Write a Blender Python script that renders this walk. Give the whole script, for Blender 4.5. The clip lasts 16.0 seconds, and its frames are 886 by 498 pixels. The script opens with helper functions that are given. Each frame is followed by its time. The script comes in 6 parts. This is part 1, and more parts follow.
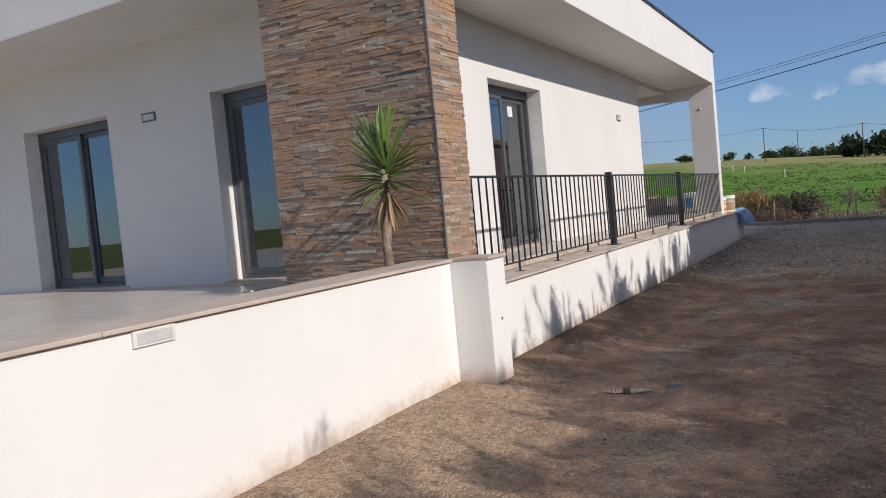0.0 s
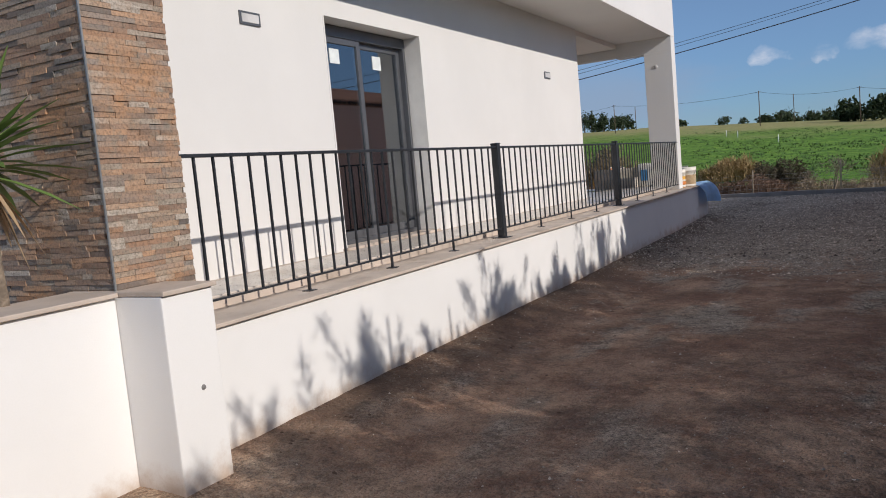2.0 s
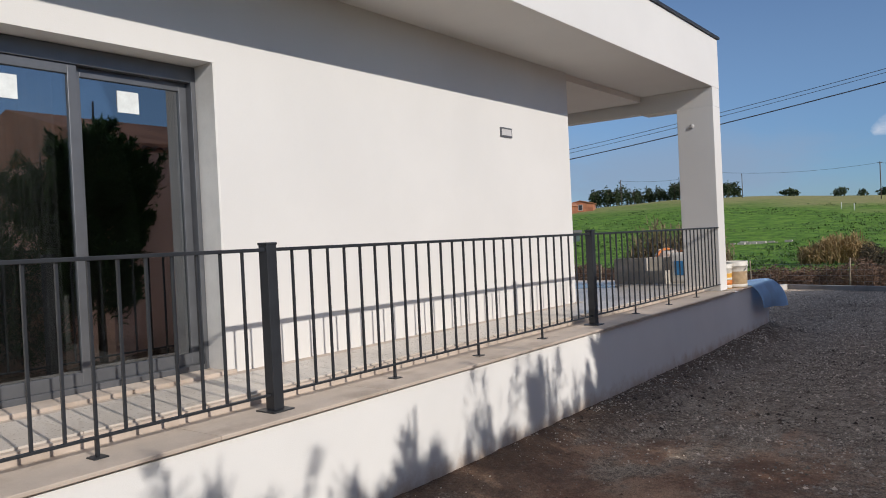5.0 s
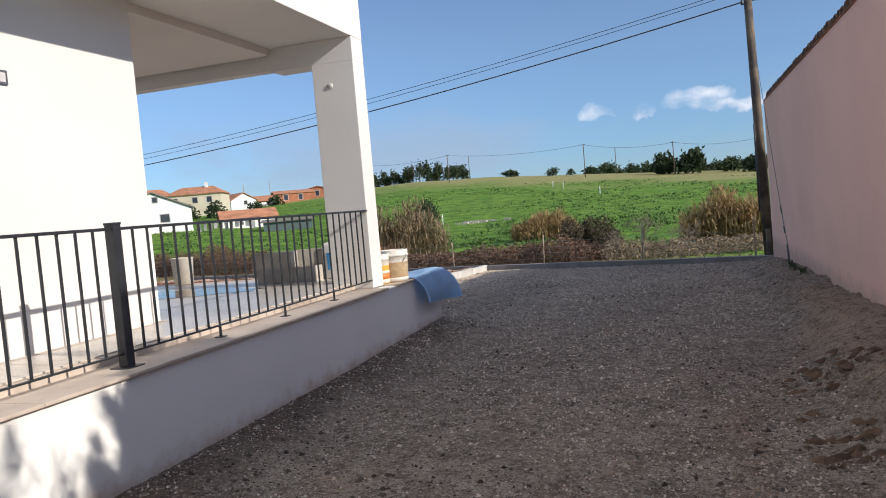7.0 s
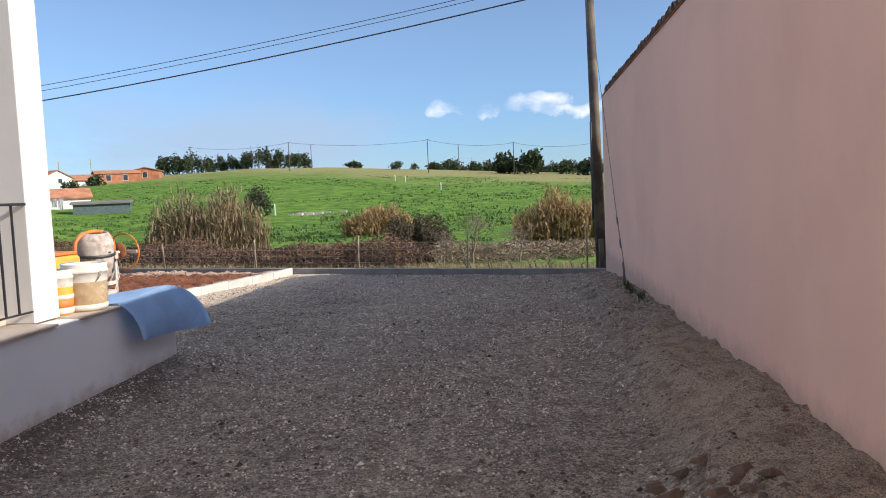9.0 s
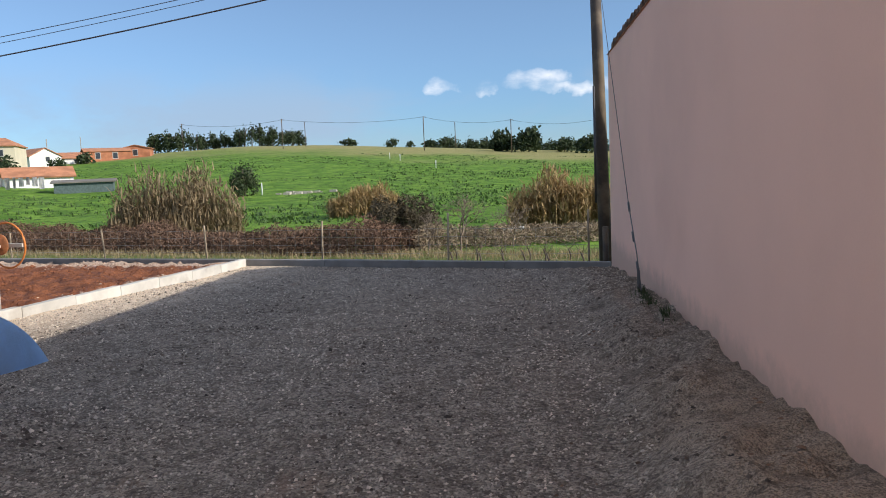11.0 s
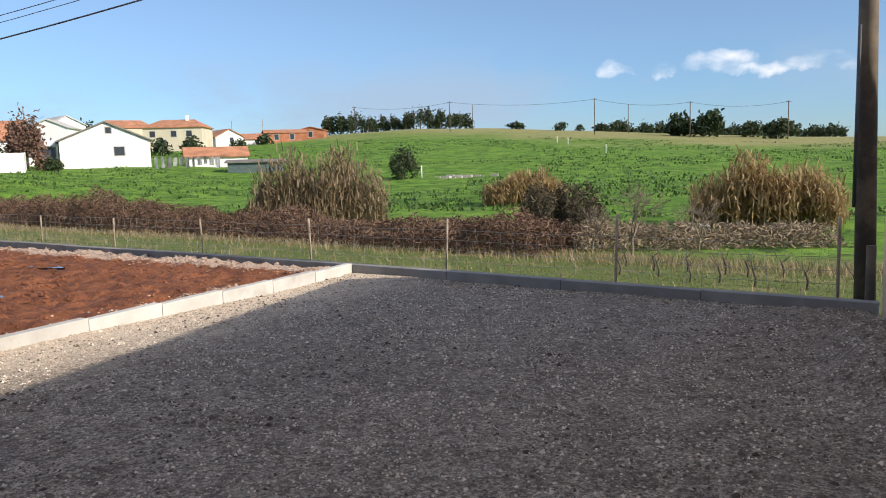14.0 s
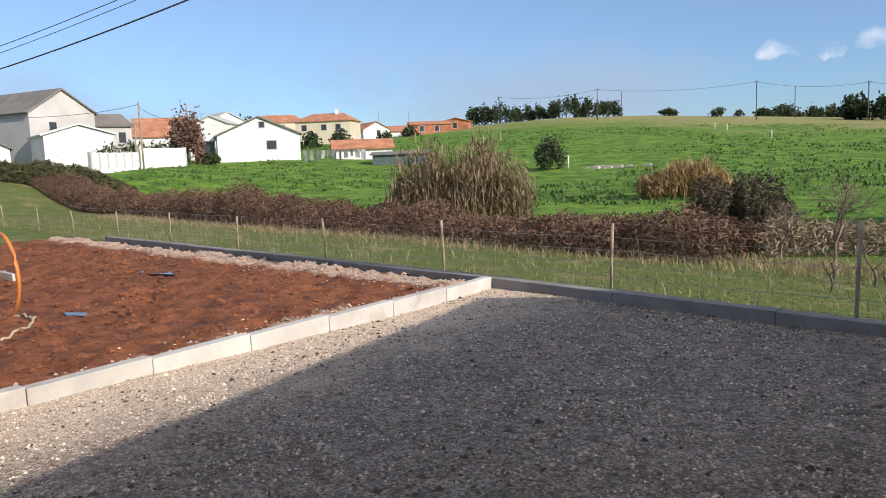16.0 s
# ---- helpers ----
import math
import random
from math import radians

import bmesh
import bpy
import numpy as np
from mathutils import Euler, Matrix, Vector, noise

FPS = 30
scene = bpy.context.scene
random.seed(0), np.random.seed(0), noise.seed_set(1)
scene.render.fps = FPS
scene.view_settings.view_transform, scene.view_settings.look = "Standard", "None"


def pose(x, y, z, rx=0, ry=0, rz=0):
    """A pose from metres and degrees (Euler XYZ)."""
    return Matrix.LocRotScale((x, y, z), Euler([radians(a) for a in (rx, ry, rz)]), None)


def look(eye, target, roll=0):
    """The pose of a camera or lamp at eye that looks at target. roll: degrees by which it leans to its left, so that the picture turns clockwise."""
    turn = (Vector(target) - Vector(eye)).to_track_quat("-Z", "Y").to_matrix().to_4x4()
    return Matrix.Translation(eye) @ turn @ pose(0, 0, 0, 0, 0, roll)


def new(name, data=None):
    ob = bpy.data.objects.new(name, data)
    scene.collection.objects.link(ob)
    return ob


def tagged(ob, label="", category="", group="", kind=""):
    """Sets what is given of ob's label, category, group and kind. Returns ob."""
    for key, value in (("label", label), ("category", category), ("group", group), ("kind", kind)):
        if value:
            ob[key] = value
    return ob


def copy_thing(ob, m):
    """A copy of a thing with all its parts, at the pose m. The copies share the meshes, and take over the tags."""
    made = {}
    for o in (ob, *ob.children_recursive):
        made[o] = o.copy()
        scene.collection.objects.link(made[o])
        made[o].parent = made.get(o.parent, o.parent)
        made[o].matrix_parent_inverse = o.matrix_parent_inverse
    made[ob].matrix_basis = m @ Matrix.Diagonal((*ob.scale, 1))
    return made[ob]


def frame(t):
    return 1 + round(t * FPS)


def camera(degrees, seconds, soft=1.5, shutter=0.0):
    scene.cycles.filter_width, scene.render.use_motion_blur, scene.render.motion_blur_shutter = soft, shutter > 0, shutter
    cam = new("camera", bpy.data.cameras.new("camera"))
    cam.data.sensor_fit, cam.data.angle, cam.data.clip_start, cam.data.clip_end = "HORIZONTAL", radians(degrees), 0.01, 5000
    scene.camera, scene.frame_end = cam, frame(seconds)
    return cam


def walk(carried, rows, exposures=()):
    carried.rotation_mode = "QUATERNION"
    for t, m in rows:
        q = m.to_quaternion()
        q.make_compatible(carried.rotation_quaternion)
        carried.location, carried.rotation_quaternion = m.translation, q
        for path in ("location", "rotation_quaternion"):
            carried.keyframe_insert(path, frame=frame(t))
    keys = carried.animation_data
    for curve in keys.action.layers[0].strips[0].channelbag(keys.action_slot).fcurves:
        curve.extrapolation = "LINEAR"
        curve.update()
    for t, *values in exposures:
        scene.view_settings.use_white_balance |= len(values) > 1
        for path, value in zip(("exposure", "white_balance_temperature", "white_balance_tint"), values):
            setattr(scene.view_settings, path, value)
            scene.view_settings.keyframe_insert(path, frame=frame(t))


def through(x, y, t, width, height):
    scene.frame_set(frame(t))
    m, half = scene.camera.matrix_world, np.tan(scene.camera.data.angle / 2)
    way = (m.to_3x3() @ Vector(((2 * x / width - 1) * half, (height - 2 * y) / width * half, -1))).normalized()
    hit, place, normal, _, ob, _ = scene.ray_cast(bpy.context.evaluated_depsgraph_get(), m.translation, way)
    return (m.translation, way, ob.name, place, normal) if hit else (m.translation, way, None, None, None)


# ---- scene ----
cam = camera(60.5, 16.0, 1.0)
PATH = [
    (0, (0.736, 1.001, 1.371), (-0.254, 2.736, 1.275), -5.4),
    (0.5, (0.659, 1.687, 1.328), (-0.355, 3.407, 1.219), -5.1),
    (1, (0.728, 2.351, 1.298), (-0.274, 4.072, 1.113), -5.2),
    (1.5, (0.851, 3.089, 1.36), (-0.145, 4.812, 1.167), -5.0),
    (2, (1.006, 3.746, 1.417), (0.021, 5.476, 1.225), -5.2),
    (2.5, (1.21, 4.419, 1.471), (0.177, 6.119, 1.263), -3.9),
    (3, (1.348, 5.108, 1.525), (0.26, 6.773, 1.318), -4.0),
    (3.2, (1.394, 5.38, 1.513), (0.223, 6.991, 1.332), -1.1),
    (5.3, (1.093, 8.199, 1.659), (-0.091, 9.812, 1.644), -3.4),
    (5.5, (1.111, 8.472, 1.659), (-0.031, 10.114, 1.641), -4.3),
    (6, (1.104, 9.263, 1.627), (0.212, 11.053, 1.589), -4.6),
    (6.5, (1.169, 9.957, 1.615), (0.526, 11.849, 1.528), -3.2),
    (7, (1.289, 10.658, 1.589), (0.676, 12.559, 1.484), -5.0),
    (7.5, (1.404, 11.361, 1.592), (1.11, 13.334, 1.45), -1.5),
    (8, (1.47, 12.035, 1.606), (1.185, 14.008, 1.449), -3.0),
    (8.5, (1.445, 12.737, 1.633), (1.23, 14.719, 1.475), -0.8),
    (9, (1.48, 13.439, 1.613), (1.265, 15.421, 1.461), -2.4),
    (9.5, (1.502, 14.115, 1.602), (1.284, 16.095, 1.424), -2.8),
    (9.7, (1.537, 14.359, 1.594), (1.319, 16.339, 1.408), -2.9),
    (12, (1.633, 17.349, 1.599), (1.403, 19.324, 1.384), -1.4),
    (12.5, (1.587, 18.072, 1.607), (1.331, 20.044, 1.389), -1.0),
    (13, (1.511, 18.711, 1.608), (1.236, 20.68, 1.389), -1.0),
    (13.5, (1.401, 19.328, 1.587), (0.904, 21.253, 1.367), -1.4),
    (14, (1.233, 19.876, 1.565), (0.599, 21.758, 1.33), -1.6),
    (14.5, (1.007, 20.47, 1.551), (0.164, 22.267, 1.309), -1.6),
    (15, (0.754, 20.947, 1.562), (-0.217, 22.678, 1.318), -2.3),
    (15.5, (0.552, 21.445, 1.555), (-0.422, 23.174, 1.309), -2.3),
    (16, (0.293, 21.973, 1.561), (-0.684, 23.701, 1.314), -2.3),
]
walk(cam, [(t, look(e, g, r)) for t, e, g, r in PATH],
     [(0, -0.38, 6250, 14), (3, -0.5, 6150, 13), (5.5, -0.5, 6150, 12), (6.5, -0.26, 6200, 12), (7.0, -0.02, 6300, 12), (7.5, 0.68, 6850, 18), (8.5, 0.56, 6650, 16), (9.5, 0.08, 6350, 11), (13, 0.16, 6500, 10), (14.5, 0.18, 6600, 12), (16, 0.10, 6550, 14)])
# world, sun and sky
SUN = Vector((1.0, -0.21, 0.525)).normalized()
SUN_EL = math.asin(SUN.z)
SUN_AZ = math.atan2(SUN.x, SUN.y)
sun_data = bpy.data.lights.new("sun", "SUN")
sun_data.energy, sun_data.angle, sun_data.color = 4.8, radians(0.55), (1.0, 0.92, 0.80)
sun_lamp = new("sun", sun_data)
sun_lamp.matrix_world = look((30, -6, 16), (30 - SUN.x, -6 - SUN.y, 16 - SUN.z))


def node(tree, kind, **values):
    n = tree.nodes.new(kind)
    for key, value in values.items():
        n.inputs[key.replace("_", " ")].default_value = value
    return n


def link(tree, a, b):
    tree.links.new(a, b)


def maths(tree, op, a, b=None, c=None, clamp=False):
    n = tree.nodes.new("ShaderNodeMath")
    n.operation, n.use_clamp = op, clamp
    for i, v in enumerate((a, b, c)):
        if v is None:
            continue
        if isinstance(v, (int, float)):
            n.inputs[i].default_value = v
        else:
            tree.links.new(v, n.inputs[i])
    return n.outputs[0]


def mix(tree, fac, a, b, blend="MIX"):
    n = tree.nodes.new("ShaderNodeMix")
    n.data_type, n.blend_type = "RGBA", blend
    for socket, v in ((n.inputs[0], fac), (n.inputs[6], a), (n.inputs[7], b)):
        if isinstance(v, (int, float)):
            socket.default_value = v
        elif isinstance(v, tuple):
            socket.default_value = (*v, 1)
        else:
            tree.links.new(v, socket)
    return n.outputs[2]


def ramp(tree, fac, lo, hi, smooth=True):
    n = tree.nodes.new("ShaderNodeMapRange")
    n.interpolation_type = "SMOOTHSTEP" if smooth else "LINEAR"
    n.inputs[1].default_value, n.inputs[2].default_value = lo, hi
    tree.links.new(fac, n.inputs[0])
    return n.outputs[0]


def noise_tex(tree, vector, scale, detail=4.0, rough=0.55):
    n = tree.nodes.new("ShaderNodeTexNoise")
    n.inputs["Scale"].default_value, n.inputs["Detail"].default_value = scale, detail
    n.inputs["Roughness"].default_value = rough
    tree.links.new(vector, n.inputs["Vector"])
    return n.outputs["Fac"]


def make_world():
    world = bpy.data.worlds.new("sky")
    scene.world = world
    world.use_nodes = True
    t = world.node_tree
    back = t.nodes["Background"]
    sky = t.nodes.new("ShaderNodeTexSky")
    sky.sky_type, sky.sun_disc = "NISHITA", False
    sky.sun_elevation, sky.sun_rotation = SUN_EL, SUN_AZ
    sky.altitude, sky.air_density, sky.dust_density, sky.ozone_density = 60, 1.0, 0.15, 3.2
    where = t.nodes.new("ShaderNodeTexCoord").outputs["Generated"]
    split = t.nodes.new("ShaderNodeSeparateXYZ")
    link(t, where, split.inputs[0])
    flat = t.nodes.new("ShaderNodeMapping")
    flat.inputs["Scale"].default_value = (1, 1, 2.2)
    link(t, where, flat.inputs["Vector"])
    puffs = noise_tex(t, flat.outputs[0], 9.0, 7, 0.6)
    low = maths(t, "MULTIPLY", ramp(t, split.outputs["Z"], 0.015, 0.06), ramp(t, split.outputs["Z"], 0.16, 0.07))
    veil = noise_tex(t, flat.outputs[0], 3.0, 6, 0.6)
    band = maths(t, "MULTIPLY", low, ramp(t, veil, 0.42, 0.66))
    heads = None
    wob = t.nodes.new("ShaderNodeTexNoise")
    wob.inputs["Scale"].default_value, wob.inputs["Detail"].default_value = 26.0, 5.0
    link(t, where, wob.inputs["Vector"])
    wobble = t.nodes.new("ShaderNodeSeparateXYZ")
    link(t, wob.outputs["Color"], wobble.inputs[0])
    sx = maths(t, "MULTIPLY_ADD", wobble.outputs[0], 0.10, maths(t, "ADD", split.outputs["X"], -0.05))
    sz = maths(t, "MULTIPLY_ADD", wobble.outputs[1], 0.05, maths(t, "ADD", split.outputs["Z"], -0.025))
    for az, el, wide, high in ((6.1, 0.102, 0.021, 0.014), (-1.2, 0.108, 0.040, 0.016), (2.4, 0.100, 0.020, 0.010), (-8.0, 0.100, 0.05, 0.012), (-4.6, 0.096, 0.045, 0.010)):
        a = radians(az)
        dx = maths(t, "DIVIDE", maths(t, "ADD", sx, math.sin(a)), wide)
        dz = maths(t, "DIVIDE", maths(t, "SUBTRACT", sz, el), high)
        d = maths(t, "ADD", maths(t, "MULTIPLY", dx, dx), maths(t, "MULTIPLY", dz, dz))
        one = maths(t, "SUBTRACT", 1.0, d, clamp=True)
        heads = one if heads is None else maths(t, "MAXIMUM", heads, one)
    ahead = ramp(t, split.outputs["Y"], 0.2, 0.5)
    heads = maths(t, "MULTIPLY", maths(t, "MULTIPLY", heads, ramp(t, puffs, 0.36, 0.72)), ahead)
    # Brighter white veil overhead, mostly out of view, added to lift shaded walls.
    thin = maths(t, "MULTIPLY", ramp(t, split.outputs["Z"], 0.28, 0.60), maths(t, "MULTIPLY_ADD", veil, 0.5, 0.15))
    pale = mix(t, maths(t, "ADD", thin, 0.02), sky.outputs[0], (7.4, 7.3, 7.2))
    pale = mix(t, 1.0, pale, (0.95, 0.99, 1.07), "MULTIPLY")
    pale = mix(t, ramp(t, split.outputs["Z"], 0.24, 0.0), pale, mix(t, 1.0, pale, (0.58, 0.77, 1.0), "MULTIPLY"))
    colour = mix(t, maths(t, "MULTIPLY", band, 0.75), pale, (3.3, 4.2, 5.5))
    colour = mix(t, maths(t, "MULTIPLY", heads, 0.9, clamp=True), colour, (9.0, 9.0, 9.2))
    link(t, colour, back.inputs["Color"])
    back.inputs["Strength"].default_value = 0.118


make_world()


# materials
def plain(name, base, rough=0.6, metal=0.0, spread=0.08, scale=6.0, fine=60.0, bump=0.15, depth=0.004, second=None, second_at=(0.52, 0.7), island=0.0, each=0.0, dirt=None, gloss=None):
    """A surface with two scales of variation, fine relief, a second colour in patches and, where asked, piece by piece shifts."""
    m = bpy.data.materials.new(name)
    m.use_nodes = True
    t = m.node_tree
    b = t.nodes["Principled BSDF"]
    geo = t.nodes.new("ShaderNodeNewGeometry")
    p = geo.outputs["Position"]
    big, small = noise_tex(t, p, scale, 4), noise_tex(t, p, fine, 3)
    dark = tuple(c * (1 - spread * 1.6) for c in base)
    light = tuple(min(1, c * (1 + spread * 1.6)) for c in base)
    col = mix(t, ramp(t, big, 0.3, 0.7), dark, light)
    if second:
        col = mix(t, ramp(t, noise_tex(t, p, scale * 0.6, 6, 0.65), *second_at), col, second)
    col = mix(t, maths(t, "MULTIPLY", ramp(t, small, 0.35, 0.75), spread * 1.5, clamp=True), col, tuple(c * 0.55 for c in base))
    if island or each:
        r = geo.outputs["Random Per Island"] if island else t.nodes.new("ShaderNodeObjectInfo").outputs["Random"]
        amount = island or each
        shift = t.nodes.new("ShaderNodeHueSaturation")
        link(t, maths(t, "MULTIPLY_ADD", r, amount * 1.6, 1 - amount * 0.8), shift.inputs["Value"])
        link(t, col, shift.inputs["Color"])
        col = shift.outputs[0]
    if dirt:
        shade, low, high, keep = dirt
        split = t.nodes.new("ShaderNodeSeparateXYZ")
        link(t, p, split.inputs[0])
        edge = maths(t, "ADD", split.outputs["Z"], maths(t, "MULTIPLY", noise_tex(t, p, 5.0, 6, 0.7), -0.35))
        col = mix(t, maths(t, "MULTIPLY", ramp(t, edge, high, low), keep), col, shade)
    link(t, col, b.inputs["Base Color"])
    b.inputs["Metallic"].default_value = metal
    link(t, maths(t, "MULTIPLY_ADD", small, 0.2, rough - 0.1, clamp=True), b.inputs["Roughness"])
    if bump:
        n = t.nodes.new("ShaderNodeBump")
        n.inputs["Strength"].default_value, n.inputs["Distance"].default_value = bump, depth
        link(t, small, n.inputs["Height"])
        link(t, n.outputs[0], b.inputs["Normal"])
    if gloss is not None:
        b.inputs["Specular IOR Level"].default_value = gloss
    return m


def leafy(name, base, second, rough=0.55, through=0.25):
    m = bpy.data.materials.new(name)
    m.use_nodes = True
    t = m.node_tree
    b = t.nodes["Principled BSDF"]
    geo = t.nodes.new("ShaderNodeNewGeometry")
    big = noise_tex(t, geo.outputs["Position"], 1.3, 4)
    col = mix(t, maths(t, "MULTIPLY_ADD", geo.outputs["Random Per Island"], 0.75, maths(t, "MULTIPLY", big, 0.4), clamp=True), base, second)
    link(t, col, b.inputs["Base Color"])
    b.inputs["Roughness"].default_value = rough
    thin = t.nodes.new("ShaderNodeBsdfTranslucent")
    link(t, col, thin.inputs["Color"])
    join = t.nodes.new("ShaderNodeMixShader")
    join.inputs[0].default_value = through
    link(t, b.outputs[0], join.inputs[1])
    link(t, thin.outputs[0], join.inputs[2])
    link(t, join.outputs[0], t.nodes["Material Output"].inputs["Surface"])
    return m


def field_material():
    m = bpy.data.materials.new("field_grass")
    m.use_nodes = True
    t = m.node_tree
    b = t.nodes["Principled BSDF"]
    p = t.nodes.new("ShaderNodeNewGeometry").outputs["Position"]
    split = t.nodes.new("ShaderNodeSeparateXYZ")
    link(t, p, split.inputs[0])
    x, y = split.outputs["X"], split.outputs["Y"]
    past = maths(t, "DIVIDE", maths(t, "SUBTRACT", maths(t, "MULTIPLY_ADD", x, 0.29, y), 29.6), 1.04)
    patch, mid, fine = noise_tex(t, p, 0.05, 5, 0.6), noise_tex(t, p, 0.55, 5, 0.65), noise_tex(t, p, 7.0, 4, 0.7)
    green = mix(t, ramp(t, mid, 0.35, 0.68), (0.085, 0.185, 0.022), (0.19, 0.325, 0.046))
    green = mix(t, ramp(t, noise_tex(t, p, 1.25, 5, 0.75), 0.53, 0.62), green, (0.04, 0.078, 0.02))
    dry = mix(t, fine, (0.25, 0.21, 0.085), (0.46, 0.39, 0.20))
    far = maths(t, "ADD", past, maths(t, "MULTIPLY_ADD", patch, 90.0, -45.0))
    col = mix(t, maths(t, "MULTIPLY", ramp(t, far, 96.0, 140.0), maths(t, "MULTIPLY_ADD", mid, 0.9, 0.3, clamp=True)), green, dry)
    strip = mix(t, ramp(t, noise_tex(t, p, 0.9, 5, 0.7), 0.48, 0.7), (0.13, 0.165, 0.045), (0.29, 0.24, 0.12))
    col = mix(t, ramp(t, past, 13.0, 9.0), col, strip)
    col = mix(t, maths(t, "MULTIPLY", ramp(t, fine, 0.5, 0.75), 0.5), col, (0.035, 0.045, 0.014))
    link(t, col, b.inputs["Base Color"])
    b.inputs["Roughness"].default_value = 0.9
    b.inputs["Specular IOR Level"].default_value = 0.15
    n = t.nodes.new("ShaderNodeBump")
    n.inputs["Strength"].default_value, n.inputs["Distance"].default_value = 0.9, 0.12
    link(t, fine, n.inputs["Height"])
    link(t, n.outputs[0], b.inputs["Normal"])
    return m


def drive_material():
    m = bpy.data.materials.new("gravel_drive")
    m.use_nodes = True
    t = m.node_tree
    b = t.nodes["Principled BSDF"]
    p = t.nodes.new("ShaderNodeNewGeometry").outputs["Position"]
    split = t.nodes.new("ShaderNodeSeparateXYZ")
    link(t, p, split.inputs[0])
    cells = t.nodes.new("ShaderNodeTexVoronoi")
    cells.inputs["Scale"].default_value = 55.0
    link(t, p, cells.inputs["Vector"])
    grit = noise_tex(t, p, 90.0, 3, 0.7)
    mid = noise_tex(t, p, 1.1, 6, 0.65)
    tint = t.nodes.new("ShaderNodeSeparateColor")
    link(t, cells.outputs["Color"], tint.inputs[0])
    stone = mix(t, tint.outputs[0], (0.19, 0.158, 0.128), (0.60, 0.495, 0.395))
    soil = mix(t, ramp(t, noise_tex(t, p, 1.5, 7, 0.72), 0.36, 0.64), (0.27, 0.135, 0.082), (0.66, 0.42, 0.275))
    soil = mix(t, maths(t, "MULTIPLY", tint.outputs[1], 0.22), soil, stone)
    stretch = t.nodes.new("ShaderNodeMapping")
    stretch.inputs["Scale"].default_value = (1.6, 0.22, 1)
    link(t, p, stretch.inputs["Vector"])
    tracks = noise_tex(t, stretch.outputs[0], 1.3, 5, 0.6)
    near = ramp(t, split.outputs["Y"], 19.0, 6.0, False)
    soily = maths(t, "ADD", maths(t, "MULTIPLY", near, 0.58), maths(t, "MULTIPLY_ADD", tracks, 1.3, -0.78))
    soily = maths(t, "ADD", soily, maths(t, "MULTIPLY_ADD", mid, 1.0, -0.5))
    mud = maths(t, "MULTIPLY", maths(t, "MULTIPLY", ramp(t, split.outputs["Y"], 7.5, 9.5), ramp(t, split.outputs["Y"], 14.5, 12.5)), ramp(t, noise_tex(t, p, 0.8, 5, 0.65), 0.40, 0.60))
    soily = maths(t, "MULTIPLY_ADD", mud, 0.45, soily)
    edge = ramp(t, maths(t, "MULTIPLY_ADD", mid, 0.7, split.outputs["X"]), 2.45, 2.95)
    bank = mix(t, noise_tex(t, p, 2.2, 6, 0.7), (0.34, 0.24, 0.16), (0.60, 0.45, 0.32))
    # Paler gravel along the kerb: the sunlit strip's brightness painted into the colour.
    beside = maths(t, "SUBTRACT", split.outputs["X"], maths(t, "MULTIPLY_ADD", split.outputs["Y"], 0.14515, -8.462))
    sunlit_strip = maths(t, "MULTIPLY", ramp(t, maths(t, "MULTIPLY_ADD", mid, 1.2, beside), 2.6, 0.9), ramp(t, split.outputs["Y"], 18.0, 22.0))
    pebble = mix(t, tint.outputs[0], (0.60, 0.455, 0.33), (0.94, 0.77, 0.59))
    stone = mix(t, sunlit_strip, stone, pebble)
    # Stone colour lifted towards the near end, where the drive came out too dark.
    stone = mix(t, maths(t, "MULTIPLY", ramp(t, split.outputs["Y"], 19.0, 14.5), 0.42), stone, (0.74, 0.60, 0.46))
    earthy = ramp(t, soily, 0.02, 0.42)
    col = mix(t, earthy, stone, soil)
    patch = ramp(t, noise_tex(t, p, 1.7, 6, 0.7), 0.42, 0.66)
    col = mix(t, maths(t, "MULTIPLY", maths(t, "MULTIPLY", patch, 0.34), maths(t, "SUBTRACT", 1.0, sunlit_strip)), col, (0.12, 0.094, 0.074))
    col = mix(t, maths(t, "MULTIPLY", mud, 0.4), col, (0.25, 0.12, 0.072))
    # Pale sand near the wall, with some of its sunlight painted into the colour.
    sand = maths(t, "MULTIPLY", ramp(t, split.outputs["Y"], 7.2, 5.6), ramp(t, maths(t, "MULTIPLY_ADD", mid, 1.6, split.outputs["X"]), 1.0, -0.8))
    col = mix(t, maths(t, "MULTIPLY", sand, 0.75), col, mix(t, tint.outputs[1], (0.40, 0.27, 0.17), (0.74, 0.56, 0.39)))
    col = mix(t, maths(t, "MULTIPLY", maths(t, "MULTIPLY", edge, 0.8), ramp(t, split.outputs["Y"], 22.5, 19.5)), col, bank)
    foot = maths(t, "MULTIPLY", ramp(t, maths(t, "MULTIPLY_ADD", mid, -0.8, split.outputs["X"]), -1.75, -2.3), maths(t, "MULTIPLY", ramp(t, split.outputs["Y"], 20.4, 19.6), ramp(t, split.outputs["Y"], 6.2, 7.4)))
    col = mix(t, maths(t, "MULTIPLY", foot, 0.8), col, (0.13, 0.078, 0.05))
    # Dark marks fade over the painted sunlit strip and on earthy ground.
    wear = maths(t, "MULTIPLY", maths(t, "SUBTRACT", 1.0, maths(t, "MULTIPLY", sunlit_strip, 0.75)), maths(t, "MULTIPLY_ADD", earthy, -0.45, 1.0))
    col = mix(t, maths(t, "MULTIPLY", maths(t, "MULTIPLY", ramp(t, grit, 0.44, 0.62), 0.7), wear), col, (0.052, 0.038, 0.028))
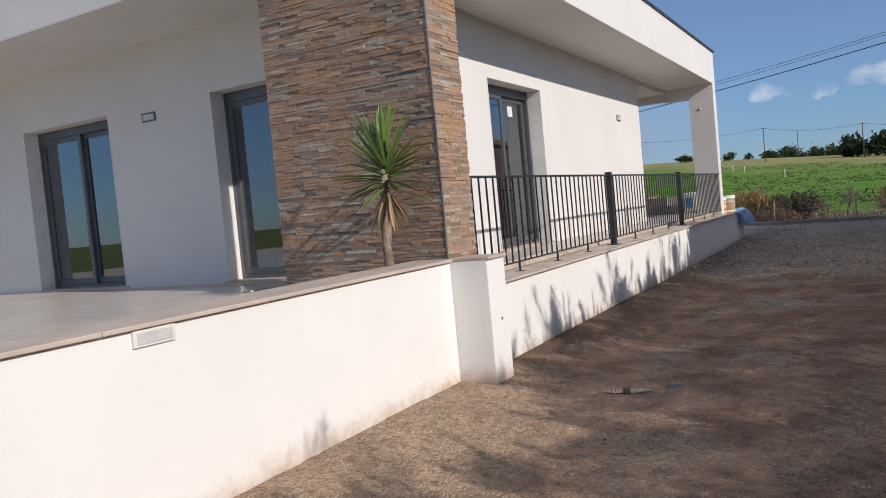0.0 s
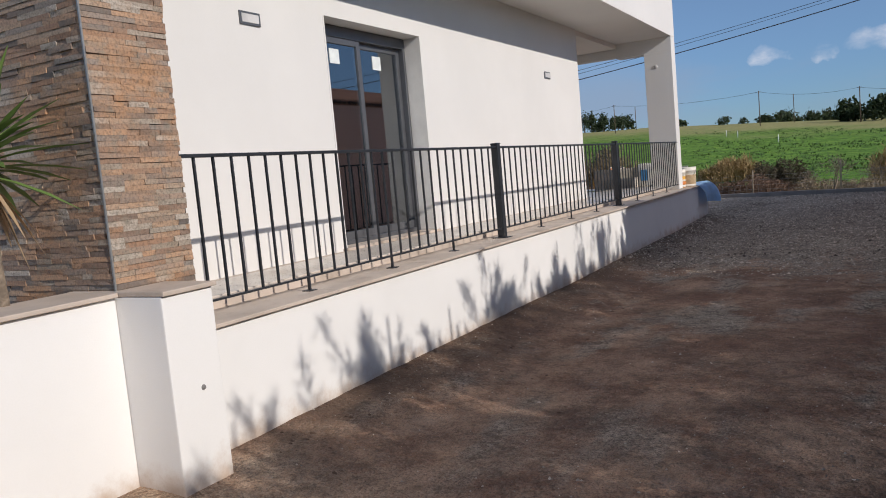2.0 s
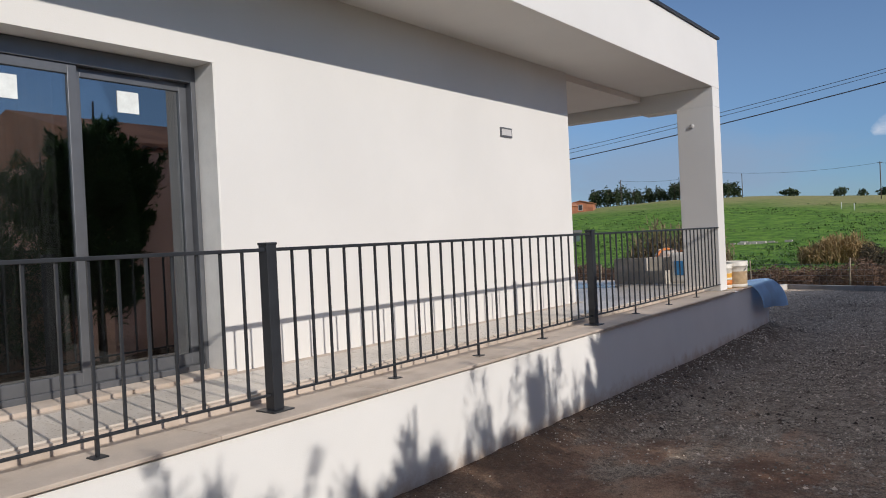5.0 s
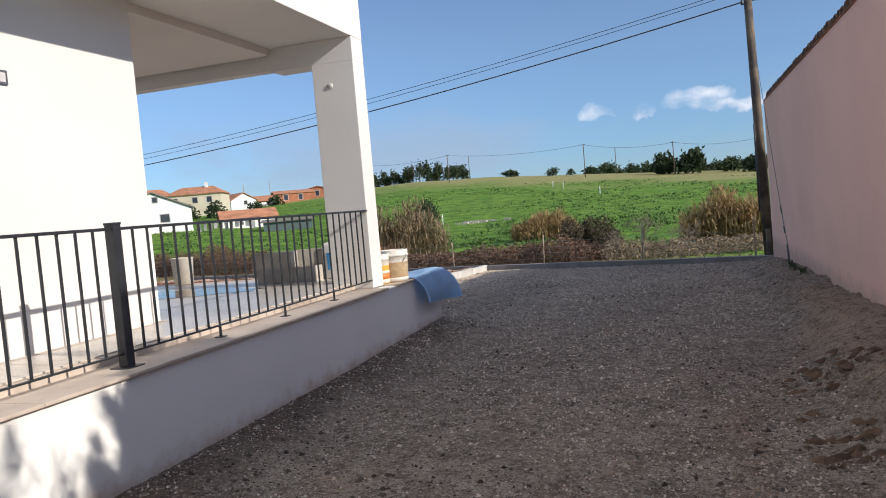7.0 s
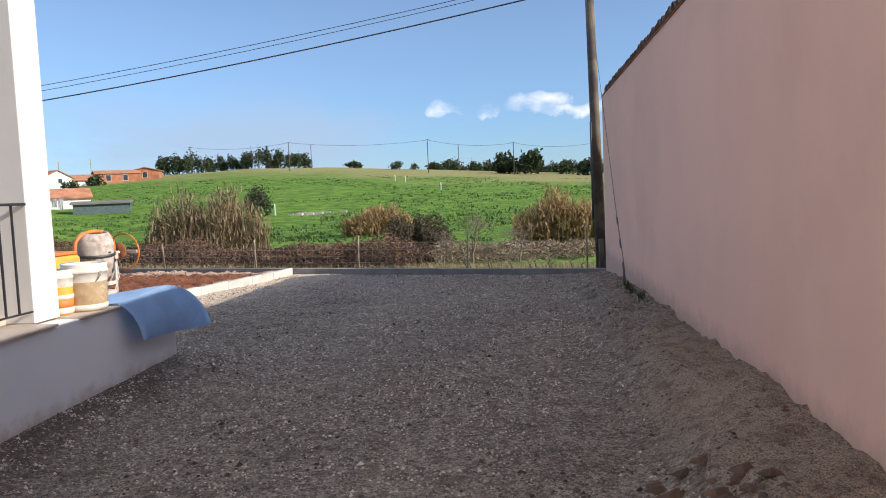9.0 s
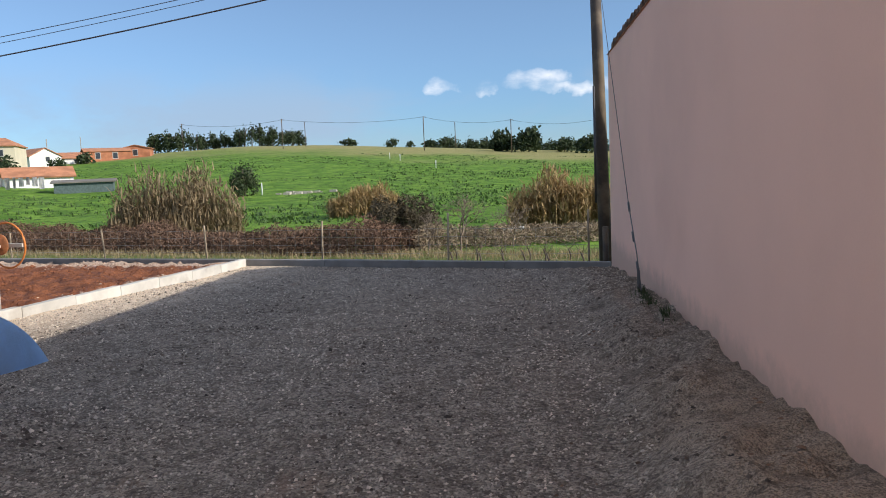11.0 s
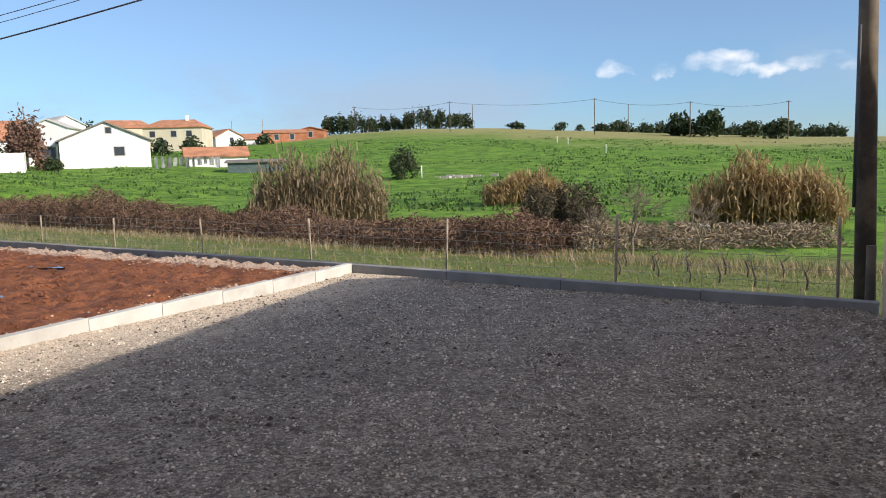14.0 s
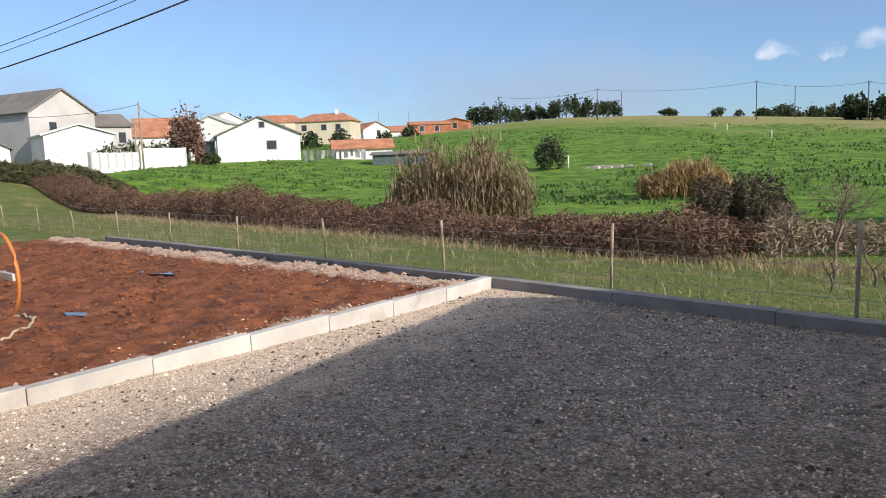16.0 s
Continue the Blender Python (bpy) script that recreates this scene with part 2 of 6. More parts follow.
    clump = maths(t, "MULTIPLY", ramp(t, noise_tex(t, p, 5.5, 6, 0.75), 0.46, 0.64), 0.5)
    col = mix(t, maths(t, "MULTIPLY", clump, wear), col, (0.085, 0.058, 0.042))
    small = maths(t, "MULTIPLY", ramp(t, noise_tex(t, p, 17.0, 5, 0.75), 0.52, 0.64), 0.6)
    col = mix(t, maths(t, "MULTIPLY", small, wear), col, (0.062, 0.044, 0.034))
    lumps = t.nodes.new("ShaderNodeTexVoronoi")
    lumps.inputs["Scale"].default_value = 27.0
    link(t, p, lumps.inputs["Vector"])
    pick = t.nodes.new("ShaderNodeSeparateColor")
    link(t, lumps.outputs["Color"], pick.inputs[0])
    worn = ramp(t, noise_tex(t, p, 2.4, 5, 0.7), 0.36, 0.62)
    dark = maths(t, "MULTIPLY", ramp(t, pick.outputs[0], 0.34, 0.16), maths(t, "MULTIPLY_ADD", worn, 0.42, 0.12))
    dark = maths(t, "MULTIPLY", maths(t, "MULTIPLY", dark, maths(t, "SUBTRACT", 1.0, edge)), wear)
    col = mix(t, dark, col, (0.085, 0.058, 0.040))
    light = maths(t, "MULTIPLY", ramp(t, tint.outputs[2], 0.80, 0.95), maths(t, "MULTIPLY", maths(t, "MULTIPLY_ADD", edge, -0.35, 0.35), maths(t, "MULTIPLY_ADD", earthy, -0.75, 1.0)))
    col = mix(t, light, col, (0.70, 0.58, 0.44))
    link(t, col, b.inputs["Base Color"])
    wet = maths(t, "MULTIPLY", ramp(t, mid, 0.56, 0.70), near)
    link(t, maths(t, "MULTIPLY_ADD", wet, -0.45, 0.9), b.inputs["Roughness"])
    b.inputs["Specular IOR Level"].default_value = 0.3
    n = t.nodes.new("ShaderNodeBump")
    n.inputs["Strength"].default_value, n.inputs["Distance"].default_value = 0.9, 0.022
    height = maths(t, "ADD", maths(t, "MULTIPLY", cells.outputs["Distance"], -0.9), maths(t, "MULTIPLY", grit, 0.6))
    tread = t.nodes.new("ShaderNodeTexWave")
    tread.inputs["Scale"].default_value, tread.inputs["Distortion"].default_value, tread.inputs["Detail"].default_value = 2.6, 2.0, 3.0
    tread.bands_direction = "DIAGONAL"
    link(t, p, tread.inputs["Vector"])
    across = maths(t, "ABSOLUTE", maths(t, "SUBTRACT", split.outputs["X"], maths(t, "MULTIPLY_ADD", split.outputs["Y"], 0.05, 0.25)))
    rut = maths(t, "MULTIPLY", ramp(t, across, 0.75, 0.35), maths(t, "MULTIPLY", ramp(t, split.outputs["Y"], 11.0, 8.0), ramp(t, mid, 0.38, 0.52)))
    height = maths(t, "MULTIPLY_ADD", lumps.outputs["Distance"], -0.35, height)
    height = maths(t, "MULTIPLY_ADD", maths(t, "MULTIPLY", tread.outputs["Fac"], rut), 2.2, height)
    link(t, height, n.inputs["Height"])
    link(t, n.outputs[0], b.inputs["Normal"])
    return m


def soil_material():
    """Wet red earth, pale with spilt mortar and sand along the kerbs."""
    m = bpy.data.materials.new("red_soil")
    m.use_nodes = True
    t = m.node_tree
    b = t.nodes["Principled BSDF"]
    p = t.nodes.new("ShaderNodeNewGeometry").outputs["Position"]
    split = t.nodes.new("ShaderNodeSeparateXYZ")
    link(t, p, split.inputs[0])
    x, y = split.outputs["X"], split.outputs["Y"]
    mid, fine = noise_tex(t, p, 3.0, 6, 0.7), noise_tex(t, p, 26.0, 5, 0.7)
    red = mix(t, ramp(t, mid, 0.35, 0.68), (0.135, 0.048, 0.024), (0.31, 0.115, 0.052))
    red = mix(t, maths(t, "MULTIPLY", ramp(t, fine, 0.5, 0.7), 0.55), red, (0.085, 0.034, 0.02))
    back = maths(t, "SUBTRACT", maths(t, "MULTIPLY_ADD", x, -0.2532, 29.80), y)
    side = maths(t, "SUBTRACT", maths(t, "MULTIPLY_ADD", y, 0.14515, -8.462), x)
    rough = noise_tex(t, p, 2.2, 6, 0.75)
    wide = maths(t, "MAXIMUM", ramp(t, maths(t, "MULTIPLY_ADD", rough, -0.7, back), 0.50, 0.12), ramp(t, maths(t, "MULTIPLY_ADD", rough, -0.75, side), 0.16, -0.12))
    pale = mix(t, fine, (0.34, 0.22, 0.15), (0.68, 0.53, 0.42))
    col = mix(t, maths(t, "MULTIPLY", wide, ramp(t, noise_tex(t, p, 9.0, 4, 0.7), 0.30, 0.5)), red, pale)
    link(t, col, b.inputs["Base Color"])
    link(t, maths(t, "MULTIPLY_ADD", mid, 0.5, 0.45, clamp=True), b.inputs["Roughness"])
    b.inputs["Specular IOR Level"].default_value = 0.25
    n = t.nodes.new("ShaderNodeBump")
    n.inputs["Strength"].default_value, n.inputs["Distance"].default_value = 0.9, 0.03
    link(t, maths(t, "ADD", fine, mid), n.inputs["Height"])
    link(t, n.outputs[0], b.inputs["Normal"])
    return m


def glass_material(name, tint=(0.86, 0.9, 0.92)):
    m = bpy.data.materials.new(name)
    m.use_nodes = True
    t = m.node_tree
    t.nodes.remove(t.nodes["Principled BSDF"])
    clear = t.nodes.new("ShaderNodeBsdfTransparent")
    clear.inputs["Color"].default_value = (*(c * 0.62 for c in tint), 1)
    shine = t.nodes.new("ShaderNodeBsdfGlossy")
    shine.inputs["Roughness"].default_value = 0.01
    shine.inputs["Color"].default_value = (0.9, 0.93, 0.96, 1)
    fres = t.nodes.new("ShaderNodeFresnel")
    fres.inputs["IOR"].default_value = 1.9
    join = t.nodes.new("ShaderNodeMixShader")
    link(t, maths(t, "MULTIPLY_ADD", fres.outputs[0], 1.3, 0.12, clamp=True), join.inputs[0])
    link(t, clear.outputs[0], join.inputs[1])
    link(t, shine.outputs[0], join.inputs[2])
    link(t, join.outputs[0], t.nodes["Material Output"].inputs["Surface"])
    return m


def slate_material():
    m = bpy.data.materials.new("slate_cladding")
    m.use_nodes = True
    t = m.node_tree
    b = t.nodes["Principled BSDF"]
    geo = t.nodes.new("ShaderNodeNewGeometry")
    p = geo.outputs["Position"]
    r = maths(t, "FRACT", maths(t, "ADD", geo.outputs["Random Per Island"], t.nodes.new("ShaderNodeObjectInfo").outputs["Random"]))
    n = t.nodes.new("ShaderNodeValToRGB")
    e = n.color_ramp.elements
    e[0].position, e[0].color = 0.0, (0.15, 0.135, 0.12, 1)
    e[1].position, e[1].color = 1.0, (0.52, 0.45, 0.37, 1)
    for at, c in ((0.2, (0.37, 0.215, 0.13, 1)), (0.4, (0.27, 0.235, 0.20, 1)), (0.6, (0.50, 0.30, 0.175, 1)), (0.8, (0.36, 0.30, 0.23, 1))):
        n.color_ramp.elements.new(at).color = c
    link(t, r, n.inputs[0])
    col = mix(t, ramp(t, noise_tex(t, p, 2.2, 5, 0.65), 0.45, 0.7), n.outputs[0], (0.48, 0.27, 0.14))
    col = mix(t, maths(t, "MULTIPLY", ramp(t, noise_tex(t, p, 14.0, 6, 0.75), 0.5, 0.68), 0.6), col, (0.24, 0.22, 0.17))
    grain = noise_tex(t, p, 70.0, 5, 0.7)
    col = mix(t, maths(t, "MULTIPLY", ramp(t, grain, 0.42, 0.68), 0.6), col, (0.10, 0.075, 0.055))
    link(t, col, b.inputs["Base Color"])
    b.inputs["Roughness"].default_value = 0.75
    bump = t.nodes.new("ShaderNodeBump")
    bump.inputs["Strength"].default_value, bump.inputs["Distance"].default_value = 0.7, 0.008
    link(t, noise_tex(t, p, 45.0, 5, 0.7), bump.inputs["Height"])
    link(t, bump.outputs[0], b.inputs["Normal"])
    return m


RENDER_WHITE = plain("white_render", (0.80, 0.785, 0.755), 0.85, spread=0.02, scale=0.9, fine=130, bump=0.25, depth=0.003, dirt=((0.46, 0.32, 0.21), -0.20, 0.04, 0.85))
RENDER_HOUSE = plain("house_render", (0.72, 0.70, 0.665), 0.85, spread=0.02, scale=0.7, fine=130, bump=0.22, depth=0.003)
SOFFIT_WHITE = plain("soffit_paint", (0.74, 0.70, 0.65), 0.85, spread=0.02, scale=0.8, fine=90, bump=0.1)
PINK = plain("pink_render", (0.86, 0.535, 0.415), 0.9, spread=0.03, scale=0.5, fine=140, bump=0.3, depth=0.003, second=(0.82, 0.50, 0.385), dirt=((0.42, 0.29, 0.22), 0.02, 0.30, 0.6))
CAPSTONE = plain("cap_stone", (0.55, 0.46, 0.38), 0.6, spread=0.06, scale=3, fine=80, bump=0.1, second=(0.42, 0.34, 0.27))
TERRACE_TILE = plain("terrace_tile", (0.60, 0.54, 0.47), 0.30, spread=0.05, scale=2, fine=60, bump=0.05, second=(0.50, 0.42, 0.34))
ALU = plain("grey_aluminium", (0.15, 0.155, 0.165), 0.4, 0.5, spread=0.05, fine=200, bump=0.05)
ALU_LIGHT = plain("light_reveal", (0.74, 0.72, 0.68), 0.6, spread=0.03)
RAIL_PAINT = plain("railing_paint", (0.035, 0.038, 0.044), 0.45, 0.3, spread=0.1, fine=150, bump=0.05)
FLASHING = plain("roof_flashing", (0.06, 0.06, 0.065), 0.5, 0.6)
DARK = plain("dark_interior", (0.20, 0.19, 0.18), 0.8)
GLASS = glass_material("window_glass")
SLATE = slate_material()
MORTAR = plain("dark_mortar", (0.10, 0.075, 0.055), 0.95, fine=90)
CONCRETE = plain("kerb_concrete", (0.52, 0.50, 0.46), 0.9, spread=0.07, scale=2.5, fine=70, bump=0.4, depth=0.004, second=(0.42, 0.39, 0.35), each=0.12)
# Kerb concrete again, its shadow side put into a darker colour.
CONCRETE_SHADED = plain("shaded_concrete", (0.22, 0.21, 0.20), 0.9, spread=0.1, scale=2.5, fine=70, bump=0.4, each=0.12)
BLOCK = plain("concrete_block", (0.46, 0.42, 0.36), 0.95, spread=0.1, fine=60, bump=0.6, each=0.2)
DRIVE = drive_material()
FIELD = field_material()
STONES = plain("gravel_stone", (0.47, 0.40, 0.325), 0.85, spread=0.12, fine=120, bump=0.2, island=0.85)
DRY_TWIG = leafy("dry_twig", (0.16, 0.115, 0.07), (0.38, 0.30, 0.20), 0.9, 0.1)
DARK_BRAMBLE = leafy("dark_bramble", (0.035, 0.032, 0.02), (0.13, 0.10, 0.055), 0.85, 0.1)
RED_SOIL = soil_material()
PALE_SOIL = plain("pale_rubble", (0.52, 0.40, 0.31), 0.95, spread=0.15, scale=3.0, fine=30, bump=0.8, depth=0.02, second=(0.36, 0.20, 0.12))
WATER = plain("puddle_water", (0.09, 0.065, 0.045), 0.08, spread=0.05, bump=0.0)
WOOD_POLE = plain("weathered_wood", (0.155, 0.12, 0.085), 0.85, spread=0.2, scale=3, fine=60, bump=0.5, second=(0.075, 0.06, 0.05), second_at=(0.45, 0.6))
POST_WOOD = plain("fence_wood", (0.34, 0.27, 0.19), 0.9, spread=0.2, scale=5, fine=70, bump=0.4)
WIRE = plain("wire_metal", (0.10, 0.10, 0.105), 0.5, 0.6)
GALV = plain("galvanised_wire", (0.32, 0.32, 0.31), 0.5, 0.6)
TILE = plain("clay_tile", (0.20, 0.125, 0.09), 0.85, spread=0.15, scale=3, fine=40, bump=0.3, each=0.25, second=(0.11, 0.09, 0.075))
TILE_FAR = plain("clay_roof", (0.46, 0.205, 0.11), 0.85, spread=0.15, scale=0.9, fine=9, bump=0.3)
ROOF_GREY = plain("grey_roof", (0.20, 0.18, 0.16), 0.9, spread=0.1, scale=0.6, fine=6)
WALL_WHITE = plain("whitewash", (0.80, 0.79, 0.77), 0.9, spread=0.03, scale=0.4, fine=8)
WALL_GREY = plain("grey_wall", (0.50, 0.48, 0.45), 0.9, spread=0.05, scale=0.4, fine=8)
WALL_CREAM = plain("cream_wall", (0.66, 0.58, 0.44), 0.9, spread=0.04, scale=0.4, fine=8)
WALL_BRICK = plain("raw_brick", (0.44, 0.175, 0.09), 0.9, spread=0.15, scale=0.8, fine=9)
WINDOW_DARK = plain("far_window", (0.045, 0.05, 0.06), 0.2)
SHED_GREEN = plain("shed_sheet", (0.10, 0.14, 0.135), 0.6, spread=0.15)
VINE = plain("vine_wood", (0.13, 0.10, 0.075), 0.95, spread=0.2)
CLOTH = plain("laundry_cloth", (0.68, 0.64, 0.62), 0.9, spread=0.1, scale=2, each=0.5)
BARK = plain("bark", (0.13, 0.10, 0.075), 0.95, spread=0.2, scale=8, fine=50, bump=0.6)
YUCCA_BARK = plain("yucca_bark", (0.26, 0.205, 0.15), 0.95, spread=0.2, scale=18, fine=70, bump=0.8, depth=0.01)
YUCCA_LEAF = leafy("yucca_leaf", (0.075, 0.14, 0.035), (0.23, 0.33, 0.085), 0.38, 0.15)
DEAD_LEAF = leafy("dead_leaf", (0.36, 0.24, 0.13), (0.50, 0.36, 0.22), 0.8, 0.15)
CYPRESS = leafy("cypress_leaf", (0.018, 0.05, 0.012), (0.07, 0.13, 0.025), 0.6, 0.2)
BRAMBLE = leafy("bramble", (0.065, 0.040, 0.028), (0.23, 0.135, 0.085), 0.85, 0.1)
BRAMBLE_GREEN = leafy("bramble_green", (0.035, 0.05, 0.016), (0.12, 0.11, 0.045), 0.8, 0.15)
DRY_GRASS = leafy("dry_grass", (0.20, 0.15, 0.07), (0.42, 0.33, 0.19), 0.85, 0.2)
GREEN_GRASS = leafy("green_grass", (0.10, 0.135, 0.038), (0.26, 0.26, 0.10), 0.8, 0.25)
REED = leafy("reed", (0.085, 0.062, 0.032), (0.40, 0.30, 0.175), 0.8, 0.2)
REED_GOLD = leafy("golden_reed", (0.19, 0.115, 0.045), (0.52, 0.37, 0.175), 0.8, 0.2)
TREE_LEAF = leafy("tree_leaf", (0.018, 0.034, 0.012), (0.05, 0.075, 0.024), 0.7, 0.15)
BUSH_LEAF = leafy("bush_leaf", (0.022, 0.042, 0.014), (0.065, 0.09, 0.03), 0.7, 0.15)
TUFT_LEAF = leafy("tuft_leaf", (0.04, 0.085, 0.018), (0.10, 0.17, 0.04), 0.7, 0.2)
RUST_LEAF = leafy("rust_leaf", (0.11, 0.06, 0.045), (0.25, 0.14, 0.10), 0.8, 0.15)
TWIG = leafy("bare_twig", (0.13, 0.10, 0.075), (0.26, 0.20, 0.15), 0.9, 0.0)
BUCKET_WHITE = plain("dirty_white_plastic", (0.70, 0.66, 0.58), 0.5, spread=0.05, scale=12, second=(0.50, 0.38, 0.24), second_at=(0.6, 0.72))
BUCKET_BEIGE = plain("stained_label", (0.46, 0.33, 0.19), 0.6, spread=0.1, scale=14, second=(0.62, 0.55, 0.45), second_at=(0.55, 0.68))
ORANGE = plain("orange_paint", (0.62, 0.20, 0.045), 0.5, spread=0.1, scale=9, second=(0.42, 0.27, 0.16), second_at=(0.6, 0.72))
YELLOW = plain("yellow_label", (0.70, 0.38, 0.06), 0.5, spread=0.08)
SPLATTER = plain("splattered_drum", (0.52, 0.47, 0.41), 0.8, spread=0.12, scale=9, fine=60, bump=0.5, second=(0.36, 0.26, 0.20), second_at=(0.5, 0.62))
RUSTY = plain("rusty_orange", (0.30, 0.115, 0.045), 0.8, spread=0.2, scale=14, second=(0.14, 0.07, 0.045))
FRAME_WHITE = plain("old_white_frame", (0.55, 0.51, 0.45), 0.6, spread=0.1, scale=9)
FOIL = plain("blue_foil_sheet", (0.42, 0.61, 0.84), 0.5, 0.0, spread=0.05, scale=4, fine=45, bump=0.5, depth=0.006)
BAG_WHITE = plain("cement_bag", (0.70, 0.68, 0.64), 0.7, spread=0.05, scale=8)
BAG_BLUE = plain("blue_print", (0.06, 0.26, 0.55), 0.6)
STICKER = plain("white_sticker", (0.75, 0.78, 0.76), 0.6)
LAMP_LENS = plain("lamp_lens", (0.62, 0.60, 0.58), 0.4)
HOSE = plain("pale_hose", (0.42, 0.33, 0.22), 0.6)


# helpers for meshes
def mesh_from(name, verts, faces, material, smooth=False):
    me = bpy.data.meshes.new(name)
    me.from_pydata(verts, [], faces)
    me.materials.append(material)
    if smooth:
        me.polygons.foreach_set("use_smooth", [True] * len(me.polygons))
    me.update()
    return me


def part(name, bm, material, parent=None, label="", smooth=False):
    """Links a bmesh or a mesh as one object under a thing or a part."""
    if isinstance(bm, bmesh.types.BMesh):
        me = bpy.data.meshes.new(name)
        bm.to_mesh(me)
        bm.free()
        me.materials.append(material)
        if smooth:
            me.polygons.foreach_set("use_smooth", [True] * len(me.polygons))
    else:
        me = bm
    ob = new(name, me)
    if parent is not None:
        ob.parent = parent
        ob.matrix_parent_inverse = Matrix.Translation(parent.matrix_world.translation).inverted() if parent.parent is None else parent_inverse(parent)
    if label:
        ob["label"] = label
    return ob


def parent_inverse(parent):
    m, o = Matrix.Identity(4), parent
    while o is not None:
        m = (o.matrix_parent_inverse @ o.matrix_basis) @ m
        o = o.parent
    return m.inverted()


def thing(name, place, label, category, group="", kind=""):
    ob = new(name)
    ob.empty_display_size = 0.1
    ob.matrix_world = Matrix.Translation(place)
    return tagged(ob, label, category, group, kind)


def box(x0, y0, z0, x1, y1, z1, bevel=0.0, bm=None):
    b = bm or bmesh.new()
    r = bmesh.ops.create_cube(b, size=1.0, matrix=Matrix.LocRotScale(((x0 + x1) / 2, (y0 + y1) / 2, (z0 + z1) / 2), None, (abs(x1 - x0), abs(y1 - y0), abs(z1 - z0))))
    if bevel:
        edges = list({e for v in r["verts"] for e in v.link_edges})
        bmesh.ops.bevel(b, geom=edges, offset=bevel, segments=2, affect="EDGES", profile=0.6)
    return b


def rod(points, radius, sides=8, caps=True, taper=1.0):
    """A tube along points as verts and faces."""
    verts, faces, n = [], [], len(points)
    for i, p in enumerate(points):
        p = Vector(p)
        d = (Vector(points[min(i + 1, n - 1)]) - Vector(points[max(i - 1, 0)])).normalized()
        a = d.orthogonal().normalized()
        if abs(d.z) < 0.9:
            a = Vector((0, 0, 1)).cross(d).normalized()
        b = d.cross(a)
        r = radius * (1 + (taper - 1) * i / max(1, n - 1))
        verts += [tuple(p + (a * math.cos(s) + b * math.sin(s)) * r) for s in (2 * math.pi * k / sides for k in range(sides))]
    for i in range(n - 1):
        for k in range(sides):
            faces.append((i * sides + k, i * sides + (k + 1) % sides, (i + 1) * sides + (k + 1) % sides, (i + 1) * sides + k))
    if caps:
        faces += [tuple(range(sides))[::-1], tuple(range((n - 1) * sides, n * sides))]
    return verts, faces


def rod_part(name, points, radius, material, parent, sides=8, label="", taper=1.0):
    v, f = rod(points, radius, sides, True, taper)
    return part(name, mesh_from(name, v, f, material, True), material, parent, label)


def lathe(profile, sides=24, centre=(0, 0, 0), tilt=None):
    verts, faces = [], []
    m = Matrix.Translation(centre) @ (tilt or Matrix.Identity(4))
    for r, z in profile:
        verts += [tuple(m @ Vector((r * math.cos(s), r * math.sin(s), z))) for s in (2 * math.pi * k / sides for k in range(sides))]
    for i in range(len(profile) - 1):
        for k in range(sides):
            faces.append((i * sides + k, i * sides + (k + 1) % sides, (i + 1) * sides + (k + 1) % sides, (i + 1) * sides + k))
    return verts, faces


def wall_with_holes(axis, at, thick, a0, a1, z0, z1, holes):
    """A wall across axis ('x' or 'y') from at to at - thick, with rectangular holes (a, b, low, high) right through."""
    bm = bmesh.new()
    cuts = sorted({a0, a1, *(v for h in holes for v in h[:2])})
    for lo, hi in zip(cuts, cuts[1:]):
        spans = [(z0, z1)]
        for h in holes:
            if h[0] <= lo and hi <= h[1]:
                spans = [(z0, h[2]), (h[3], z1)]
        for s, e in spans:
            if e - s < 1e-4:
                continue
            if axis == "x":
                box(at - thick, lo, s, at, hi, e, bm=bm)
            else:
                box(lo, at, s, hi, at + thick, e, bm=bm)
    bmesh.ops.remove_doubles(bm, verts=bm.verts, dist=1e-4)
    inner = [f for f in bm.faces if sum(1 for g in bm.faces if g is not f and (g.calc_center_median() - f.calc_center_median()).length < 1e-4)]
    bmesh.ops.delete(bm, geom=inner, context="FACES")
    return bm


RNG = np.random.default_rng(7)


def blades(name, roots, heights, widths, lean, material, droop=0.25, steps=2, spread=1.0):
    """Many thin tapering blades in one mesh; roots is an (n, 3) array."""
    n = len(roots)
    turn = RNG.uniform(0, 2 * math.pi, n)
    face = turn + RNG.uniform(-0.6, 0.6, n) + math.pi / 2
    tilt = np.abs(RNG.normal(0, lean, n))
    out = np.stack([np.cos(turn) * spread, np.sin(turn) * spread, np.zeros(n)], 1)
    side = np.stack([np.cos(face), np.sin(face), np.zeros(n)], 1)
    rows = []
    for k in range(steps + 1):
        s = k / steps
        up = np.array([0, 0, 1.0])
        centre = roots + (heights * s)[:, None] * (up[None] * np.cos(tilt)[:, None] * (1 - droop * s * s) + out * (np.sin(tilt) + droop * s * s * 0.6)[:, None])
        w = (widths * (1 - s) ** 0.7 * 0.5)[:, None]
        if k == steps:
            rows.append(centre[:, None])
        else:
            rows.append(np.stack([centre - side * w, centre + side * w], 1))
    per = 2 * steps + 1
    verts = np.concatenate(rows, 1).reshape(-1, 3)
    base = (np.arange(n) * per)[:, None]
    faces = []
    for k in range(steps - 1):
        faces.append(base + np.array([2 * k, 2 * k + 1, 2 * k + 3, 2 * k + 2]))
    quads = np.concatenate(faces).tolist() if faces else []
    tris = (base + np.array([2 * steps - 2, 2 * steps - 1, 2 * steps])).tolist()
    return mesh_from(name, verts.tolist(), quads + tris, material)


